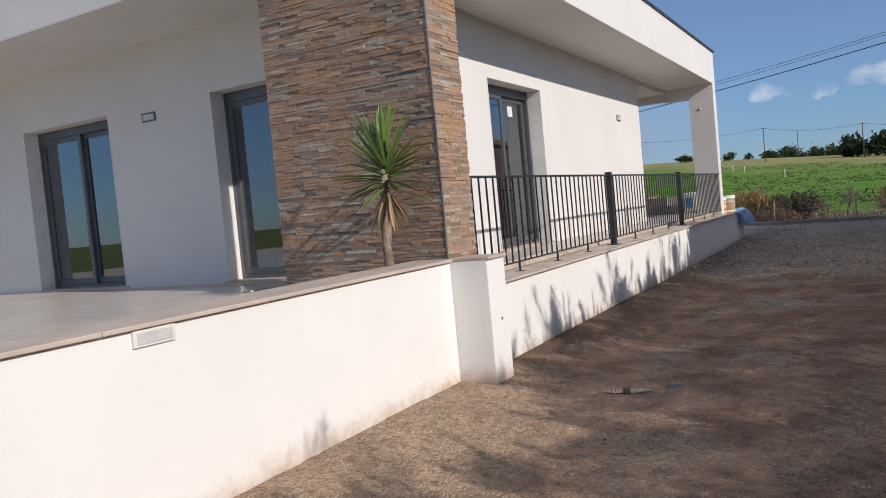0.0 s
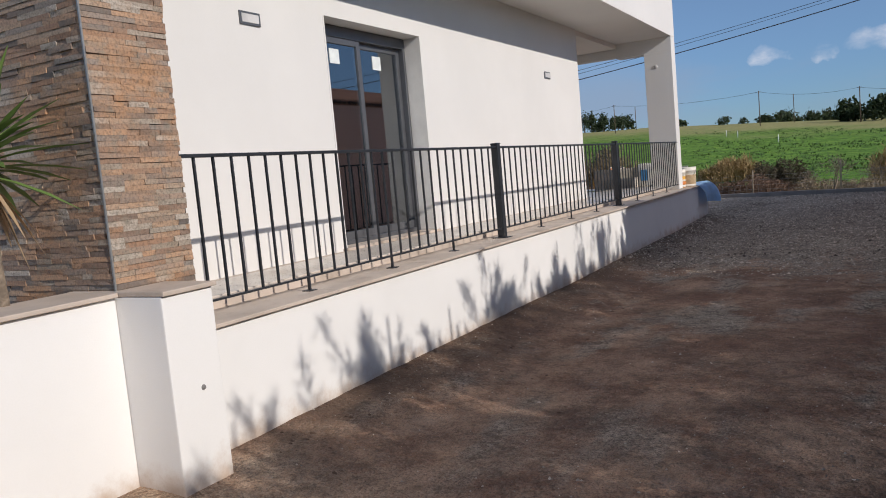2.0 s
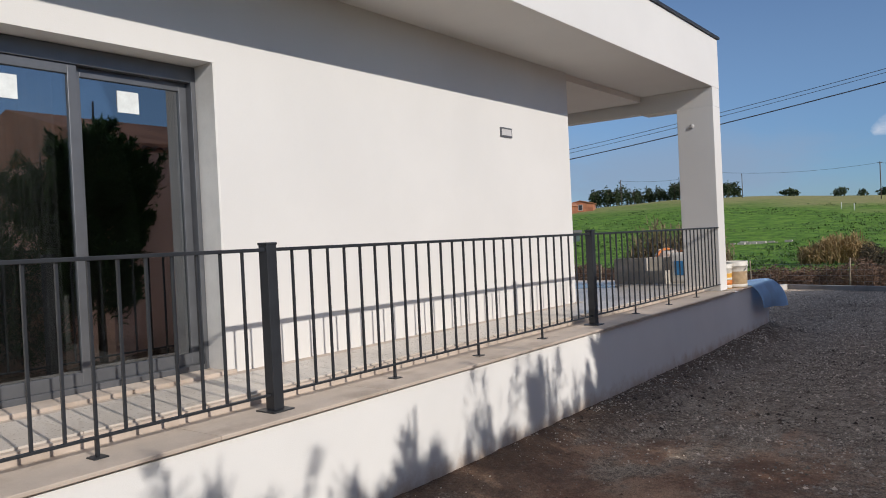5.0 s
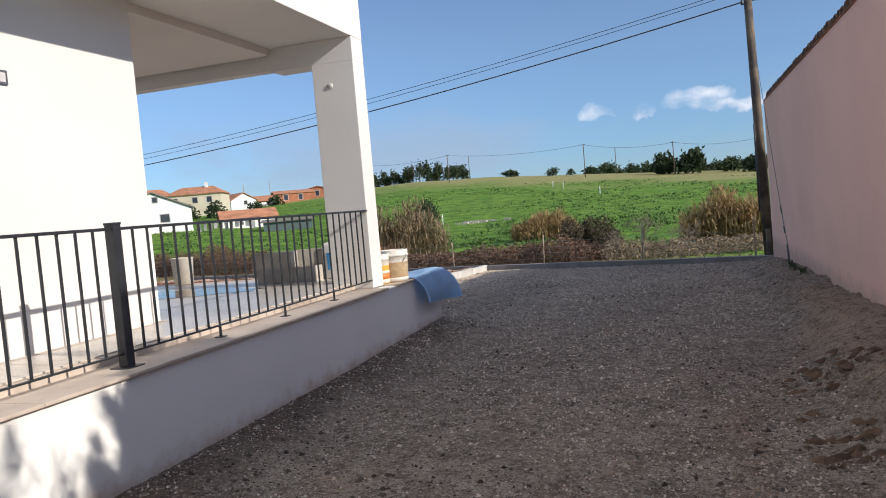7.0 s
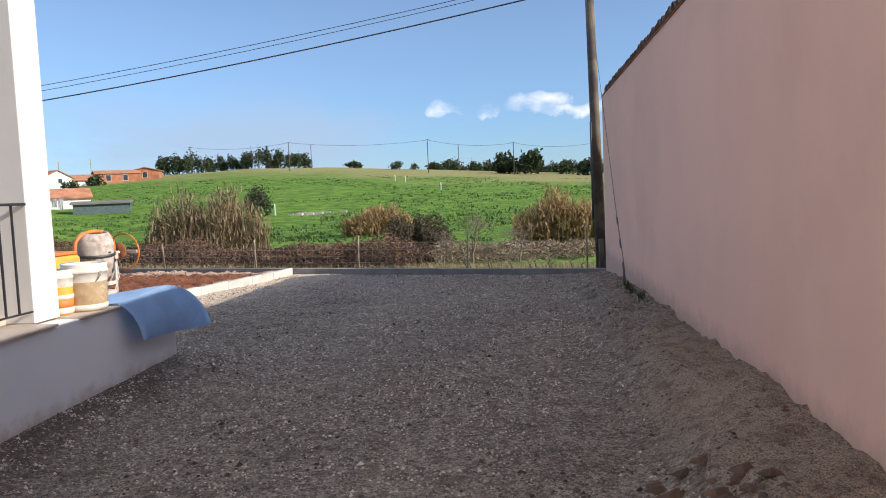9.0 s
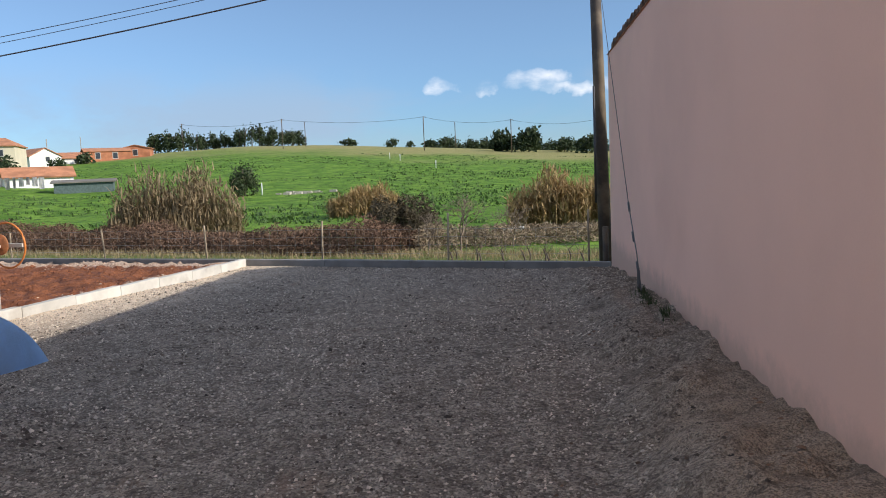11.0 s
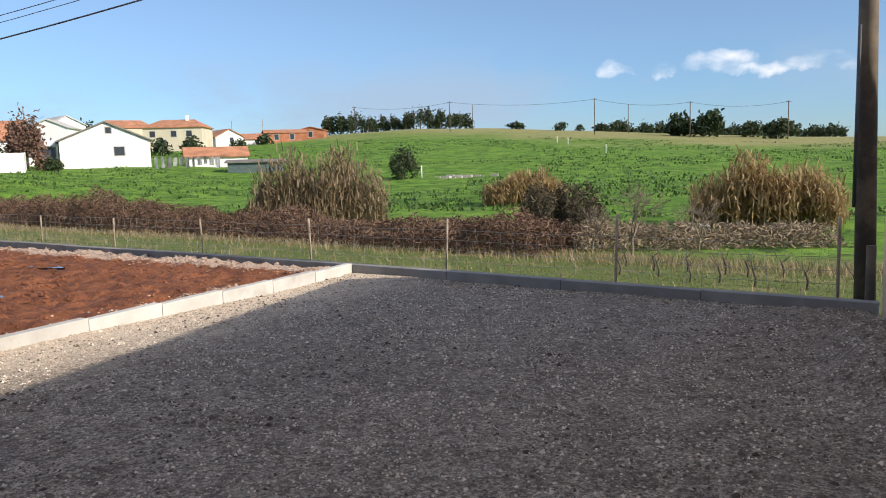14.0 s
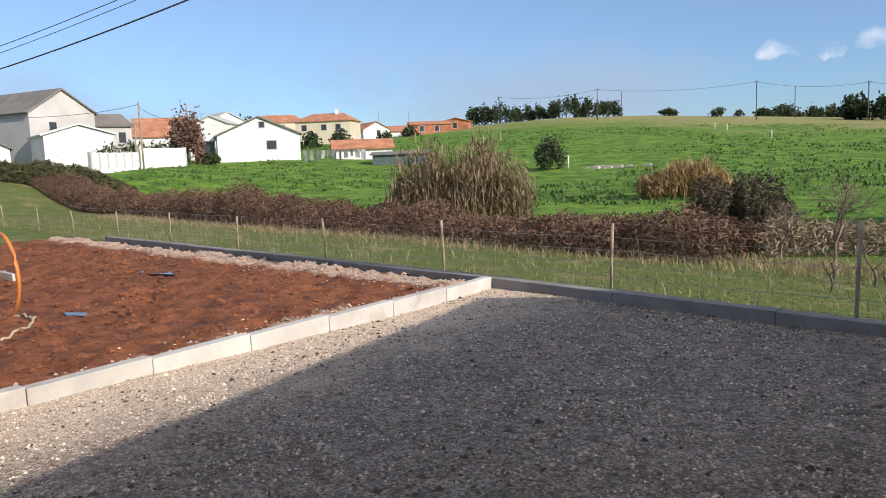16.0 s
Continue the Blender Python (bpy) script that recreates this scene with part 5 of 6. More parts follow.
bank([(*near(a, d), h) for a, d, h in ((64, 78, 1.2), (58, 65, 1.4), (54.5, 61, 1.6), (52, 57, 0.9))], 3.5, 900, None, BRAMBLE_GREEN, "bush", "dense green bush above the brambles", 0.09)
bank([(*near(a, d), h) for a, d, h in ((11.6, 22.8, 1.7), (9.0, 22.5, 2.1), (6.0, 22.8, 1.6))], 2.6, 3600, None, DARK_BRAMBLE, "bush", "dark tangled bush among dry grass", 0.04)
bank([(*near(a, d), h) for a, d, h in ((8.5, 20.5, 1.0), (4, 21, 0.75), (0, 21.5, 0.7), (-4, 22, 0.7), (-10, 23, 0.8))], 2.6, 1100, None, DRY_TWIG, "dry_scrub", "pale dry scrub and twigs behind the fence", 0.04)


def grass(name, label, material, n, spread, height, width):
    pts = []
    while len(pts) < n:
        x = random.uniform(-34, 9)
        u = spread()
        y = 29.6 - 0.29 * x + 1.04 * u
        if u < 0.28:
            continue
        pts.append((x, y, land(x, y) - 0.02))
    pts = np.array(pts)
    me = blades(name, pts, RNG.uniform(*height, n), RNG.uniform(*width, n), 0.35, material, 0.4, 2)
    tagged(new(name, me), label, "grass", kind="stuff")


grass("dry_grass", "pale dry grass in front of the brambles", DRY_GRASS, 15000, lambda: abs(random.gauss(8.0, 0.8)) if random.random() < 0.85 else random.uniform(0.4, 8), (0.1, 0.45), (0.01, 0.024))
grass("grass", "short green grass past the kerb", GREEN_GRASS, 30000, lambda: random.uniform(0.3, 8.0), (0.04, 0.12), (0.012, 0.03))


def tufts():
    roots, h = [], []
    for _ in range(9500):
        a, d = random.uniform(-16, 52), 26 + 120 * random.random() ** 1.3
        x, y = near(a, d)
        if noise.noise((x * 0.06, y * 0.06, 1)) < -0.12 or d < float(np.interp(a, (-16, 24, 37, 47, 52), (30, 30, 37, 47, 58))):
            continue
        z, big = land(x, y), random.uniform(0.1, 0.36)
        for _ in range(5):
            roots.append((x + random.gauss(0, big), y + random.gauss(0, big), z - 0.02))
            h.append(big * random.uniform(0.6, 1.3))
    h = np.array(h)
    me = blades("pasture_tufts", np.array(roots), h, h * 0.5, 0.6, TUFT_LEAF, 0.3, 2)
    tagged(new("pasture_tufts", me), "dark green weed tufts across the pasture", "weeds", kind="stuff")


tufts()


def reeds(az, dist, wide, deep, height, count, material, label):
    cx, cy = near(az, dist)
    z = land(cx, cy)
    clump = thing("reed_clump", (cx, cy, z), label, "reeds", "reed clumps in the field")
    a = radians(az)
    pts, hs = [], []
    for _ in range(count):
        s, q = random.uniform(-1, 1) if random.random() < 0.6 else random.gauss(0, 0.40), random.gauss(0, 0.4)
        s, q = max(-1, min(1, s)), max(-1, min(1, q))
        x, y = cx + math.cos(a) * s * wide / 2 - math.sin(a) * q * deep / 2, cy + math.sin(a) * s * wide / 2 + math.cos(a) * q * deep / 2
        pts.append((x, y, land(x, y) - 0.1))
        hs.append(height * (1 - 0.38 * abs(s) ** 2.5) * random.uniform(0.5, 1.0) * (1 + 0.28 * noise.noise((x * 0.9, y * 0.9, 3))))
    pts, hs = np.array(pts), np.array(hs)
    part("stalk_mass", blades("stalk_mass", pts, hs, np.full(count, 0.035), 0.13, material, 0.12, 3), material, clump)["kind"] = "stuff"
    k = 9
    f = RNG.uniform(0.22, 1.0, (count, k))
    up = np.repeat(pts, k, 0)
    up[:, 2] += (f * hs[:, None] * 0.95).ravel()
    up[:, :2] += RNG.normal(0, 0.12, (count * k, 2)) * height / 3
    part("leaf_mass", blades("leaf_mass", up, RNG.uniform(0.25, 0.65, count * k), RNG.uniform(0.035, 0.075, count * k), 0.95, material, 0.25, 3), material, clump)["kind"] = "stuff"
    return clump


reeds(27.9, 28.5, 5.0, 2.6, 3.5, 800, REED, "tall clump of dry brownish reeds behind the fence")
reeds(12.1, 38, 4.0, 2.2, 1.75, 700, REED_GOLD, "dry golden reed clump in the pasture")
reeds(-5.7, 27, 4.6, 2.6, 2.5, 1000, REED_GOLD, "tall dry golden reed bank behind the fence")

bx, by = near(21.3, 66)
tree(bx, by, land(bx, by) - 0.3, 3.4, 1.35, 0.12, BUSH_LEAF, 2600, "dense rounded evergreen bush alone in the pasture", size=0.12, name="bush")


def bare_tree(x, y, height, label):
    t = thing("bare_tree", (x, y, land(x, y)), label, "tree")
    v, f = [], []

    def grow(p, d, long, r, depth):
        q = p + d * long
        vv, ff = rod([p, (p + q) / 2 + Vector((random.uniform(-1, 1), random.uniform(-1, 1), 0)) * long * 0.06, q], r, 5 if depth < 2 else 3, False, 0.6)
        o = len(v)
        v.extend(vv)
        f.extend(tuple(o + k for k in g) for g in ff)
        if depth < 5:
            for _ in range(3 if depth < 4 else 2):
                e = (d + Vector((random.gauss(0, 0.55), random.gauss(0, 0.55), random.gauss(0.05, 0.35)))).normalized()
                grow(q, e, long * random.uniform(0.62, 0.9), max(0.007, r * 0.62), depth + 1)
    grow(Vector((x, y, land(x, y) - 0.1)), Vector((0.05, 0, 1)), height * 0.22, height * 0.016, 0)
    part("limb", mesh_from("limb", v, f, TWIG, True), TWIG, t)
    return t


bare_tree(*near(3.4, 18.2), 2.7, "small bare branching fig tree behind the fence")
bare_tree(*near(-1.5, 20), 2.0, "small bare branching shrub behind the fence")
bare_tree(*near(6.4, 19.2), 2.0, "small bare branching shrub behind the fence")


# far trees on the crest
def far_tree(az, dist, height, radius, label, group, leaf=TREE_LEAF, n=500, pine=False):
    x, y = near(az, dist)
    size = radius * (0.1 if n > 2000 else 0.2)
    return tree(x, y, land(x, y) - 0.2, height, radius, height * 0.03, leaf, n, label, group, size)


far_tree(1.1, 175, 5.6, 2.9, "round dark oak on the skyline", "oaks on the skyline", n=900)
far_tree(-0.9, 172, 6.2, 3.2, "round dark oak on the skyline", "oaks on the skyline", n=900)
far_tree(-3.6, 178, 4.0, 2.4, "round dark oak on the skyline", "oaks on the skyline", n=500)
far_tree(-5.6, 170, 4.6, 2.8, "round dark oak on the skyline", "oaks on the skyline", n=500)
far_tree(9.6, 182, 2.6, 1.6, "small round tree on the skyline", "oaks on the skyline", n=260)
far_tree(8.2, 184, 2.0, 1.2, "small round tree on the skyline", "oaks on the skyline", n=220)
far_tree(12.9, 186, 2.0, 2.2, "small round tree on the skyline", "oaks on the skyline", n=220)
for k in range(26):
    az = 16.6 + 10.4 * k / 25 + random.uniform(-0.2, 0.2)
    tall = 4.6 + 2.0 * math.exp(-((az - 20.2) / 0.8) ** 2) * 0.9 + random.uniform(-0.9, 1.0) + (0.6 if az > 23 else 0)
    far_tree(az, random.uniform(186, 200), tall, random.uniform(1.2, 2.0), "dark pine in the wood on the skyline", "pine wood on the skyline", n=380, pine=True)
for k in range(30):
    az = 6.8 - 16 * k / 29 + random.uniform(-0.2, 0.2)
    far_tree(az, random.uniform(196, 215), random.uniform(3.0, 4.6), random.uniform(1.8, 2.8), "dark tree in the far hedgerow", "far hedgerow trees", n=260)


def far_line(points, label):
    """Poles with wires along the crest."""
    tops = []
    for az, dist, h in points:
        x, y = near(az, dist)
        z = land(x, y)
        p = thing("far_pole", (x, y, z), "slender utility pole on the skyline", "utility pole", "poles on the skyline")
        rod_part("shaft", [(x, y, z - 0.3), (x, y, z + h)], 0.10, WOOD_POLE, p, 6)
        rod_part("crossarm", [(x - 0.5, y, z + h - 0.2), (x + 0.5, y, z + h - 0.2)], 0.05, WOOD_POLE, p, 4)
        tops.append(Vector((x, y, z + h - 0.2)))
    for a, b in zip(tops, tops[1:]):
        cable(a, (a + b) / 2 - Vector((0, 0, 0.9)), b, 0.03, label)


far_line([(24.9, 190, 6.4), (17.8, 170, 6.6), (7.1, 165, 7.6), (0.4, 165, 7.4), (-6, 165, 7.6)], "thin far power line over the crest")
for az, d, h in ((16.1, 180, 5.8), (4.7, 180, 6.6)):
    x, y = near(az, d)
    p = thing("far_pole", (x, y, land(x, y)), "slender utility pole on the skyline", "utility pole", "poles on the skyline")
    rod_part("shaft", [(x, y, land(x, y) - 0.3), (x, y, land(x, y) + h)], 0.09, WOOD_POLE, p, 6)


# old vines, stakes and rubble past the fence
for k in range(13):
    x, y = -0.2 + 0.62 * (k % 7) + random.uniform(-0.15, 0.15), 34.6 + 1.7 * (k // 7) - 0.2 * (k % 7) + random.uniform(-0.2, 0.2)
    z = land(x, y)
    vine = thing("vine", (x, y, z), "low gnarled bare vine stock behind the fence", "vine", "vines behind the fence")
    rod_part("stock", [(x, y, z - 0.1), (x + 0.03, y, z + 0.14), (x - 0.02, y, z + 0.3)], 0.022, VINE, vine, 6)
    for _ in range(4):
        a = random.uniform(0, 6.28)
        rod_part("cane", [(x - 0.02, y, z + 0.28), (x + 0.1 * math.cos(a), y + 0.1 * math.sin(a), z + 0.38), (x + 0.16 * math.cos(a), y + 0.16 * math.sin(a), z + 0.5)], 0.006, VINE, vine, 4)
for az, d in ((9.0, 120), (6.2, 100), (20.0, 66), (9.8, 125)):
    x, y = near(az, d)
    z = land(x, y)
    stake = thing("stake", (x, y, z), "short pale marker stake in the pasture", "stake", "marker stakes")
    rod_part("shaft", [(x, y, z - 0.2), (x, y, z + 1.1)], 0.06, STICKER, stake, 6)
slab_x, slab_y = near(-1.0, 25.5)
part_slab = part("stone_slab", box(slab_x - 0.45, slab_y - 0.2, land(slab_x, slab_y) - 0.1, slab_x + 0.45, slab_y + 0.2, land(slab_x, slab_y) + 0.22, 0.03), CONCRETE)
tagged(part_slab, "weathered grey stone slab in the dry grass", "slab")
px, py = near(16.6, 66)
pile = thing("rubble_pile", (px, py, land(px, py)), "low heap of grey rubble in the pasture", "rubble")
for k in range(26):
    x, y = near(16.6 + random.gauss(0, 0.9), 66 + random.gauss(0, 0.4))
    s = random.uniform(0.12, 0.35)
    part("stone", box(x - s, y - s * 0.7, land(x, y) - 0.1, x + s, y + s * 0.7, land(x, y) + s * 0.6), BLOCK, pile)


# village beyond the pasture
def far_house(az, dist, wide, deep, base, eave, ridge, turn, wall, roof, label, gable=True, windows=(), hip=0.0, chimney=False):
    """A house whose front faces the plot, turned by so many degrees; gable: the ridge runs away from the plot."""
    x, y = near(az, dist)
    m = Matrix.Translation((x, y, 0)) @ Matrix.Rotation(radians(az + turn), 4, "Z")
    h = thing("house", (x, y, base), label, "house", "village houses")
    bm = bmesh.new()
    w, d = wide / 2, deep
    low = base - 1.5
    pts = {}
    for k, (px, py) in enumerate(((-w, 0), (w, 0), (w, d), (-w, d))):
        pts[k, 0], pts[k, 1] = bm.verts.new((px, py, low)), bm.verts.new((px, py, eave))
    if gable:
        f, b = bm.verts.new((0, 0, ridge)), bm.verts.new((0, d, ridge))
        bm.faces.new((pts[0, 0], pts[1, 0], pts[1, 1], f, pts[0, 1]))
        bm.faces.new((pts[2, 0], pts[3, 0], pts[3, 1], b, pts[2, 1]))
        bm.faces.new((pts[1, 0], pts[2, 0], pts[2, 1], pts[1, 1]))
        bm.faces.new((pts[3, 0], pts[0, 0], pts[0, 1], pts[3, 1]))
    else:
        l, r = bm.verts.new((-w + hip, d / 2, ridge)), bm.verts.new((w - hip, d / 2, ridge))
        bm.faces.new((pts[0, 0], pts[1, 0], pts[1, 1], pts[0, 1]))
        bm.faces.new((pts[2, 0], pts[3, 0], pts[3, 1], pts[2, 1]))
        if hip:
            bm.faces.new((pts[1, 0], pts[2, 0], pts[2, 1], pts[1, 1]))
            bm.faces.new((pts[3, 0], pts[0, 0], pts[0, 1], pts[3, 1]))
        else:
            bm.faces.new((pts[1, 0], pts[2, 0], pts[2, 1], r, pts[1, 1]))
            bm.faces.new((pts[3, 0], pts[0, 0], pts[0, 1], l, pts[3, 1]))
    bmesh.ops.transform(bm, matrix=m, verts=bm.verts)
    part("wall", bm, wall, h)
    bm, o = bmesh.new(), 0.28
    drop = (ridge - eave) / (w if gable else d / 2) * o
    e, t = eave - drop + 0.03, ridge + 0.03
    if gable:
        quads = [((-w - o, -o, e), (0, -o, t), (0, d + o, t), (-w - o, d + o, e)), ((0, -o, t), (w + o, -o, e), (w + o, d + o, e), (0, d + o, t))]
    else:
        quads = [((-w - o, -o, e), (w + o, -o, e), (w + o - hip, d / 2, t), (-w - o + hip, d / 2, t)), ((-w - o + hip, d / 2, t), (w + o - hip, d / 2, t), (w + o, d + o, e), (-w - o, d + o, e))]
        if hip:
            quads += [((w + o, -o, e), (w + o, d + o, e), (w + o - hip, d / 2, t)), ((-w - o, d + o, e), (-w - o, -o, e), (-w - o + hip, d / 2, t))]
    for q in quads:
        bm.faces.new([bm.verts.new(v) for v in q])
    bmesh.ops.remove_doubles(bm, verts=bm.verts, dist=0.001)
    bmesh.ops.recalc_face_normals(bm, faces=bm.faces)
    bmesh.ops.solidify(bm, geom=bm.faces[:], thickness=-0.14)
    bmesh.ops.transform(bm, matrix=m, verts=bm.verts)
    r = part("roof", bm, roof, h)
    if chimney:
        bm = box(w * 0.3, d * 0.4, ridge - 0.6, w * 0.3 + 0.5, d * 0.4 + 0.5, ridge + 0.9)
        bmesh.ops.transform(bm, matrix=m, verts=bm.verts)
        part("chimney", bm, WALL_WHITE, r)
    for cx, cz, ww, hh, *side in windows:
        if side:
            bm = box(w - 0.02, cx - ww / 2, cz - hh / 2, w + 0.03, cx + ww / 2, cz + hh / 2)
            fr = box(w - 0.02, cx - ww / 2 - 0.1, cz - hh / 2 - 0.1, w + 0.015, cx + ww / 2 + 0.1, cz + hh / 2 + 0.1)
        else:
            bm = box(cx - ww / 2, -0.03, cz - hh / 2, cx + ww / 2, 0.02, cz + hh / 2)
            fr = box(cx - ww / 2 - 0.1, -0.015, cz - hh / 2 - 0.1, cx + ww / 2 + 0.1, 0.02, cz + hh / 2 + 0.1)
        bmesh.ops.transform(bm, matrix=m, verts=bm.verts)
        bmesh.ops.transform(fr, matrix=m, verts=fr.verts)
        win = part("window", fr, WALL_GREY, h)
        part("pane", bm, WINDOW_DARK, win)
    return h


far_house(42.4, 87, 8.8, 11, 1.3, 4.45, 6.35, 4, WALL_WHITE, ROOF_GREY, "white gabled house at the edge of the pasture", True, ((0.35, 5.55, 0.55, 0.6), (1.3, 3.35, 1.0, 0.9)))
# Its tall dark pane paints the shade of an open carport.
far_house(46.3, 88, 2.6, 5, 1.3, 4.0, 4.6, 4, WALL_WHITE, WALL_WHITE, "white lean-to beside the gabled house", False, ((0.4, 2.6, 1.6, 2.6),))
far_house(55.0, 88.5, 7.4, 15, 1.4, 7.3, 9.6, 36, WALL_GREY, ROOF_GREY, "two-storey grey house with a dark pitched roof", True, ((-1.2, 5.6, 0.8, 1.5), (1.0, 5.4, 0.7, 1.4), (2.2, 5.6, 0.5, 1.2)))
far_house(54.1, 79.5, 6.0, 7, 1.8, 4.7, 5.6, 12, WALL_WHITE, WALL_WHITE, "low white rendered outbuilding", True)
far_house(60.4, 78.5, 6.0, 8, 1.3, 3.6, 5.2, 0, WALL_WHITE, ROOF_GREY, "low white house behind the brambles", True)
far_house(52.4, 97.5, 5.4, 8, 2.0, 6.3, 7.8, 18, WALL_GREY, ROOF_GREY, "small grey house with a dark roof", False, ((1.6, 5.0, 0.8, 1.2),))
far_house(49.0, 104, 6.6, 9, 2.0, 5.2, 7.6, 0, WALL_WHITE, TILE_FAR, "house with a broad orange tiled roof", False)
far_house(37.9, 140, 10.0, 9, 4.6, 8.3, 9.7, -14, WALL_CREAM, TILE_FAR, "cream two-storey house with an orange tiled roof", False, ((-3.4, 7.2, 0.9, 1.0), (0.2, 7.2, 0.9, 1.0), (2.8, 7.2, 0.9, 1.0), (-1.6, 5.6, 0.9, 1.2)), 2.4, True)
far_house(40.8, 150, 8.5, 8, 4.8, 8.8, 10.2, 10, WALL_CREAM, TILE_FAR, "cream house with an orange tiled roof", False, ((0, 7.8, 0.9, 1.0),), 1.5)
far_house(44.6, 150, 6.5, 9, 5.0, 9.3, 10.9, 20, WALL_WHITE, WALL_GREY, "white house up the slope", True, ((0.5, 8.6, 0.8, 0.9),))
far_house(45.8, 140, 6.0, 8, 4.6, 8.4, 9.7, -16, WALL_WHITE, WALL_GREY, "white house up the slope", True)
far_house(34.0, 158, 5.8, 9, 5.0, 7.1, 8.6, 22, WALL_WHITE, TILE_FAR, "small white house with an orange roof", True, ((0.4, 6.6, 0.7, 0.8),))
far_house(35.2, 165, 4.8, 7, 5.2, 7.2, 8.4, 0, WALL_WHITE, TILE_FAR, "small white house with an orange roof", False)
far_house(32.4, 168, 6.5, 8, 5.0, 6.9, 8.1, 0, WALL_WHITE, TILE_FAR, "low white house with an orange roof", False, ((1.0, 6.3, 0.7, 0.7),))
far_house(30.0, 172, 9.0, 7, 6.0, 8.3, 9.0, 6, WALL_BRICK, TILE_FAR, "unfinished house of raw red brick", False, ((-2.0, 7.4, 0.9, 1.2), (1.4, 7.4, 0.9, 1.2)))
far_house(28.2, 176, 6.0, 7, 6.5, 8.9, 9.6, -8, WALL_BRICK, TILE_FAR, "unfinished house of raw red brick", True, ((0, 8.0, 0.9, 1.2),))
far_house(35.0, 92, 6.9, 4, 0.9, 2.6, 3.6, 4, WALL_WHITE, TILE_FAR, "long white shed with a clay tile roof", False)
shed = far_house(32.4, 82, 5.6, 3.4, 0.1, 1.75, 1.95, -6, SHED_GREEN, ROOF_GREY, "low dark lean-to shed by the laundry line", False)

# boundary wall, laundry line, village poles and plants
def boundary(az0, d0, az1, d1, low, top, label, posts):
    a, b = Vector((*near(az0, d0), 0)), Vector((*near(az1, d1), 0))
    d = b - a
    turn = Matrix.Translation(a) @ Matrix.Rotation(math.atan2(d.y, d.x), 4, "Z")
    w = thing("boundary_wall", a, label, "wall")
    bm = box(0, -0.1, low - 2.6, d.length, 0.1, top)
    bmesh.ops.transform(bm, matrix=turn, verts=bm.verts)
    part("wall", bm, WALL_WHITE, w)
    for k in range(posts + 1):
        s = d.length * k / max(1, posts)
        bm = box(s - 0.08, -0.15, low - 0.4, s + 0.08, 0.15, top + 0.08)
        bmesh.ops.transform(bm, matrix=turn, verts=bm.verts)
        part("pier", bm, WALL_GREY, w)


boundary(53.5, 66.6, 50.5, 70.6, 1.9, 2.75, "white panelled garden wall with grey piers", 6)
boundary(50.45, 71.0, 47.5, 75.6, 2.0, 3.1, "plain white garden wall", 1)
line_of = thing("laundry_line", (*near(37.5, 84), 1.0), "laundry drying in a row beside the white house", "laundry")
for k in range(11):
    x, y = near(39.2 - 0.42 * k, 84 + 0.2 * k)
    w, top, drop = random.uniform(0.35, 0.6), 2.55 + random.uniform(-0.05, 0.05), random.uniform(0.7, 1.25)
    bm = bmesh.new()
    rows = [[bm.verts.new((x + w * (s - 0.5), y + 0.05 * math.sin(4 * s + 2 * q + k), top - drop * q)) for s in (0, 0.33, 0.66, 1)] for q in (0, 0.5, 1)]
    for r0, r1 in zip(rows, rows[1:]):
        for i in range(3):
            bm.faces.new((r0[i], r0[i + 1], r1[i + 1], r1[i]))
    bmesh.ops.solidify(bm, geom=bm.faces[:], thickness=0.02)
    part("cloth", bm, CLOTH, line_of)
rod_part("line", [(*near(39.6, 84), 2.6), (*near(37, 85), 2.55), (*near(34.4, 86), 2.6)], 0.02, WIRE, line_of, 4)
for az, d, top, lean in ((50.2, 70, 6.9, 0), (50.7, 74, 5.6, 0.3), (33.8, 170, 11.0, 0), (31.6, 200, 13, 0), (47.2, 95, 8.5, 0)):
    x, y = near(az, d)
    z = land(x, y)
    p = thing("village_pole", (x, y, z), "thin utility pole in the village", "utility pole", "village poles")
    rod_part("shaft", [(x, y, z - 0.3), (x + lean, y, top)], 0.075, POST_WOOD, p, 6)
cable((*near(50.2, 70), 6.7), (*near(57, 76), 6.1), (*near(66, 84), 6.9), 0.02, "thin wire between village poles")
cable((*near(50.2, 70), 6.5), (*near(48, 85), 6.2), (*near(46, 110), 8.4), 0.02, "thin wire between village poles")
far_tree(47.35, 80.6, 6.2, 1.75, "wintry tree with rust-brown leaves", "village trees", RUST_LEAF, 2600)
for az, d, h, r in ((52.2, 74, 2.4, 1.6), (51.0, 75.5, 2.8, 1.8), (49.4, 80, 2.6, 1.7), (46.2, 82, 1.7, 0.9), (45.6, 82, 1.4, 0.8)):
    x, y = near(az, d)
    tree(x, y, land(x, y) - 0.1, h, r, 0.08, BUSH_LEAF, 500, "garden shrub by the white wall", "garden shrubs", 0.16, name="shrub")
for az, d, h, r in ((38.8, 118, 3.0, 1.7), (36.6, 125, 3.4, 1.8), (33.4, 140, 2.6, 1.6), (43.2, 160, 6.5, 2.4), (36.0, 150, 3.0, 1.8), (31.5, 165, 2.6, 2.0)):
    far_tree(az, d, h, r, "dark tree between the village houses", "village trees", n=240)
hill = []
for k in range(25):
    az = 60 - 40 * k / 24
    hill.append((near(az, 1500), 60 * math.sin(math.pi * k / 24) ** 0.6 * (1 + 0.12 * math.sin(k * 1.3))))
verts = [(p[0], p[1], -20) for p, _ in hill] + [(p[0] * 1.02, p[1] * 1.02, h) for p, h in hill]
FAR_HILL = plain("far_hill", (0.22, 0.25, 0.25), 1.0, spread=0.1, scale=0.01, fine=0.08, bump=0)
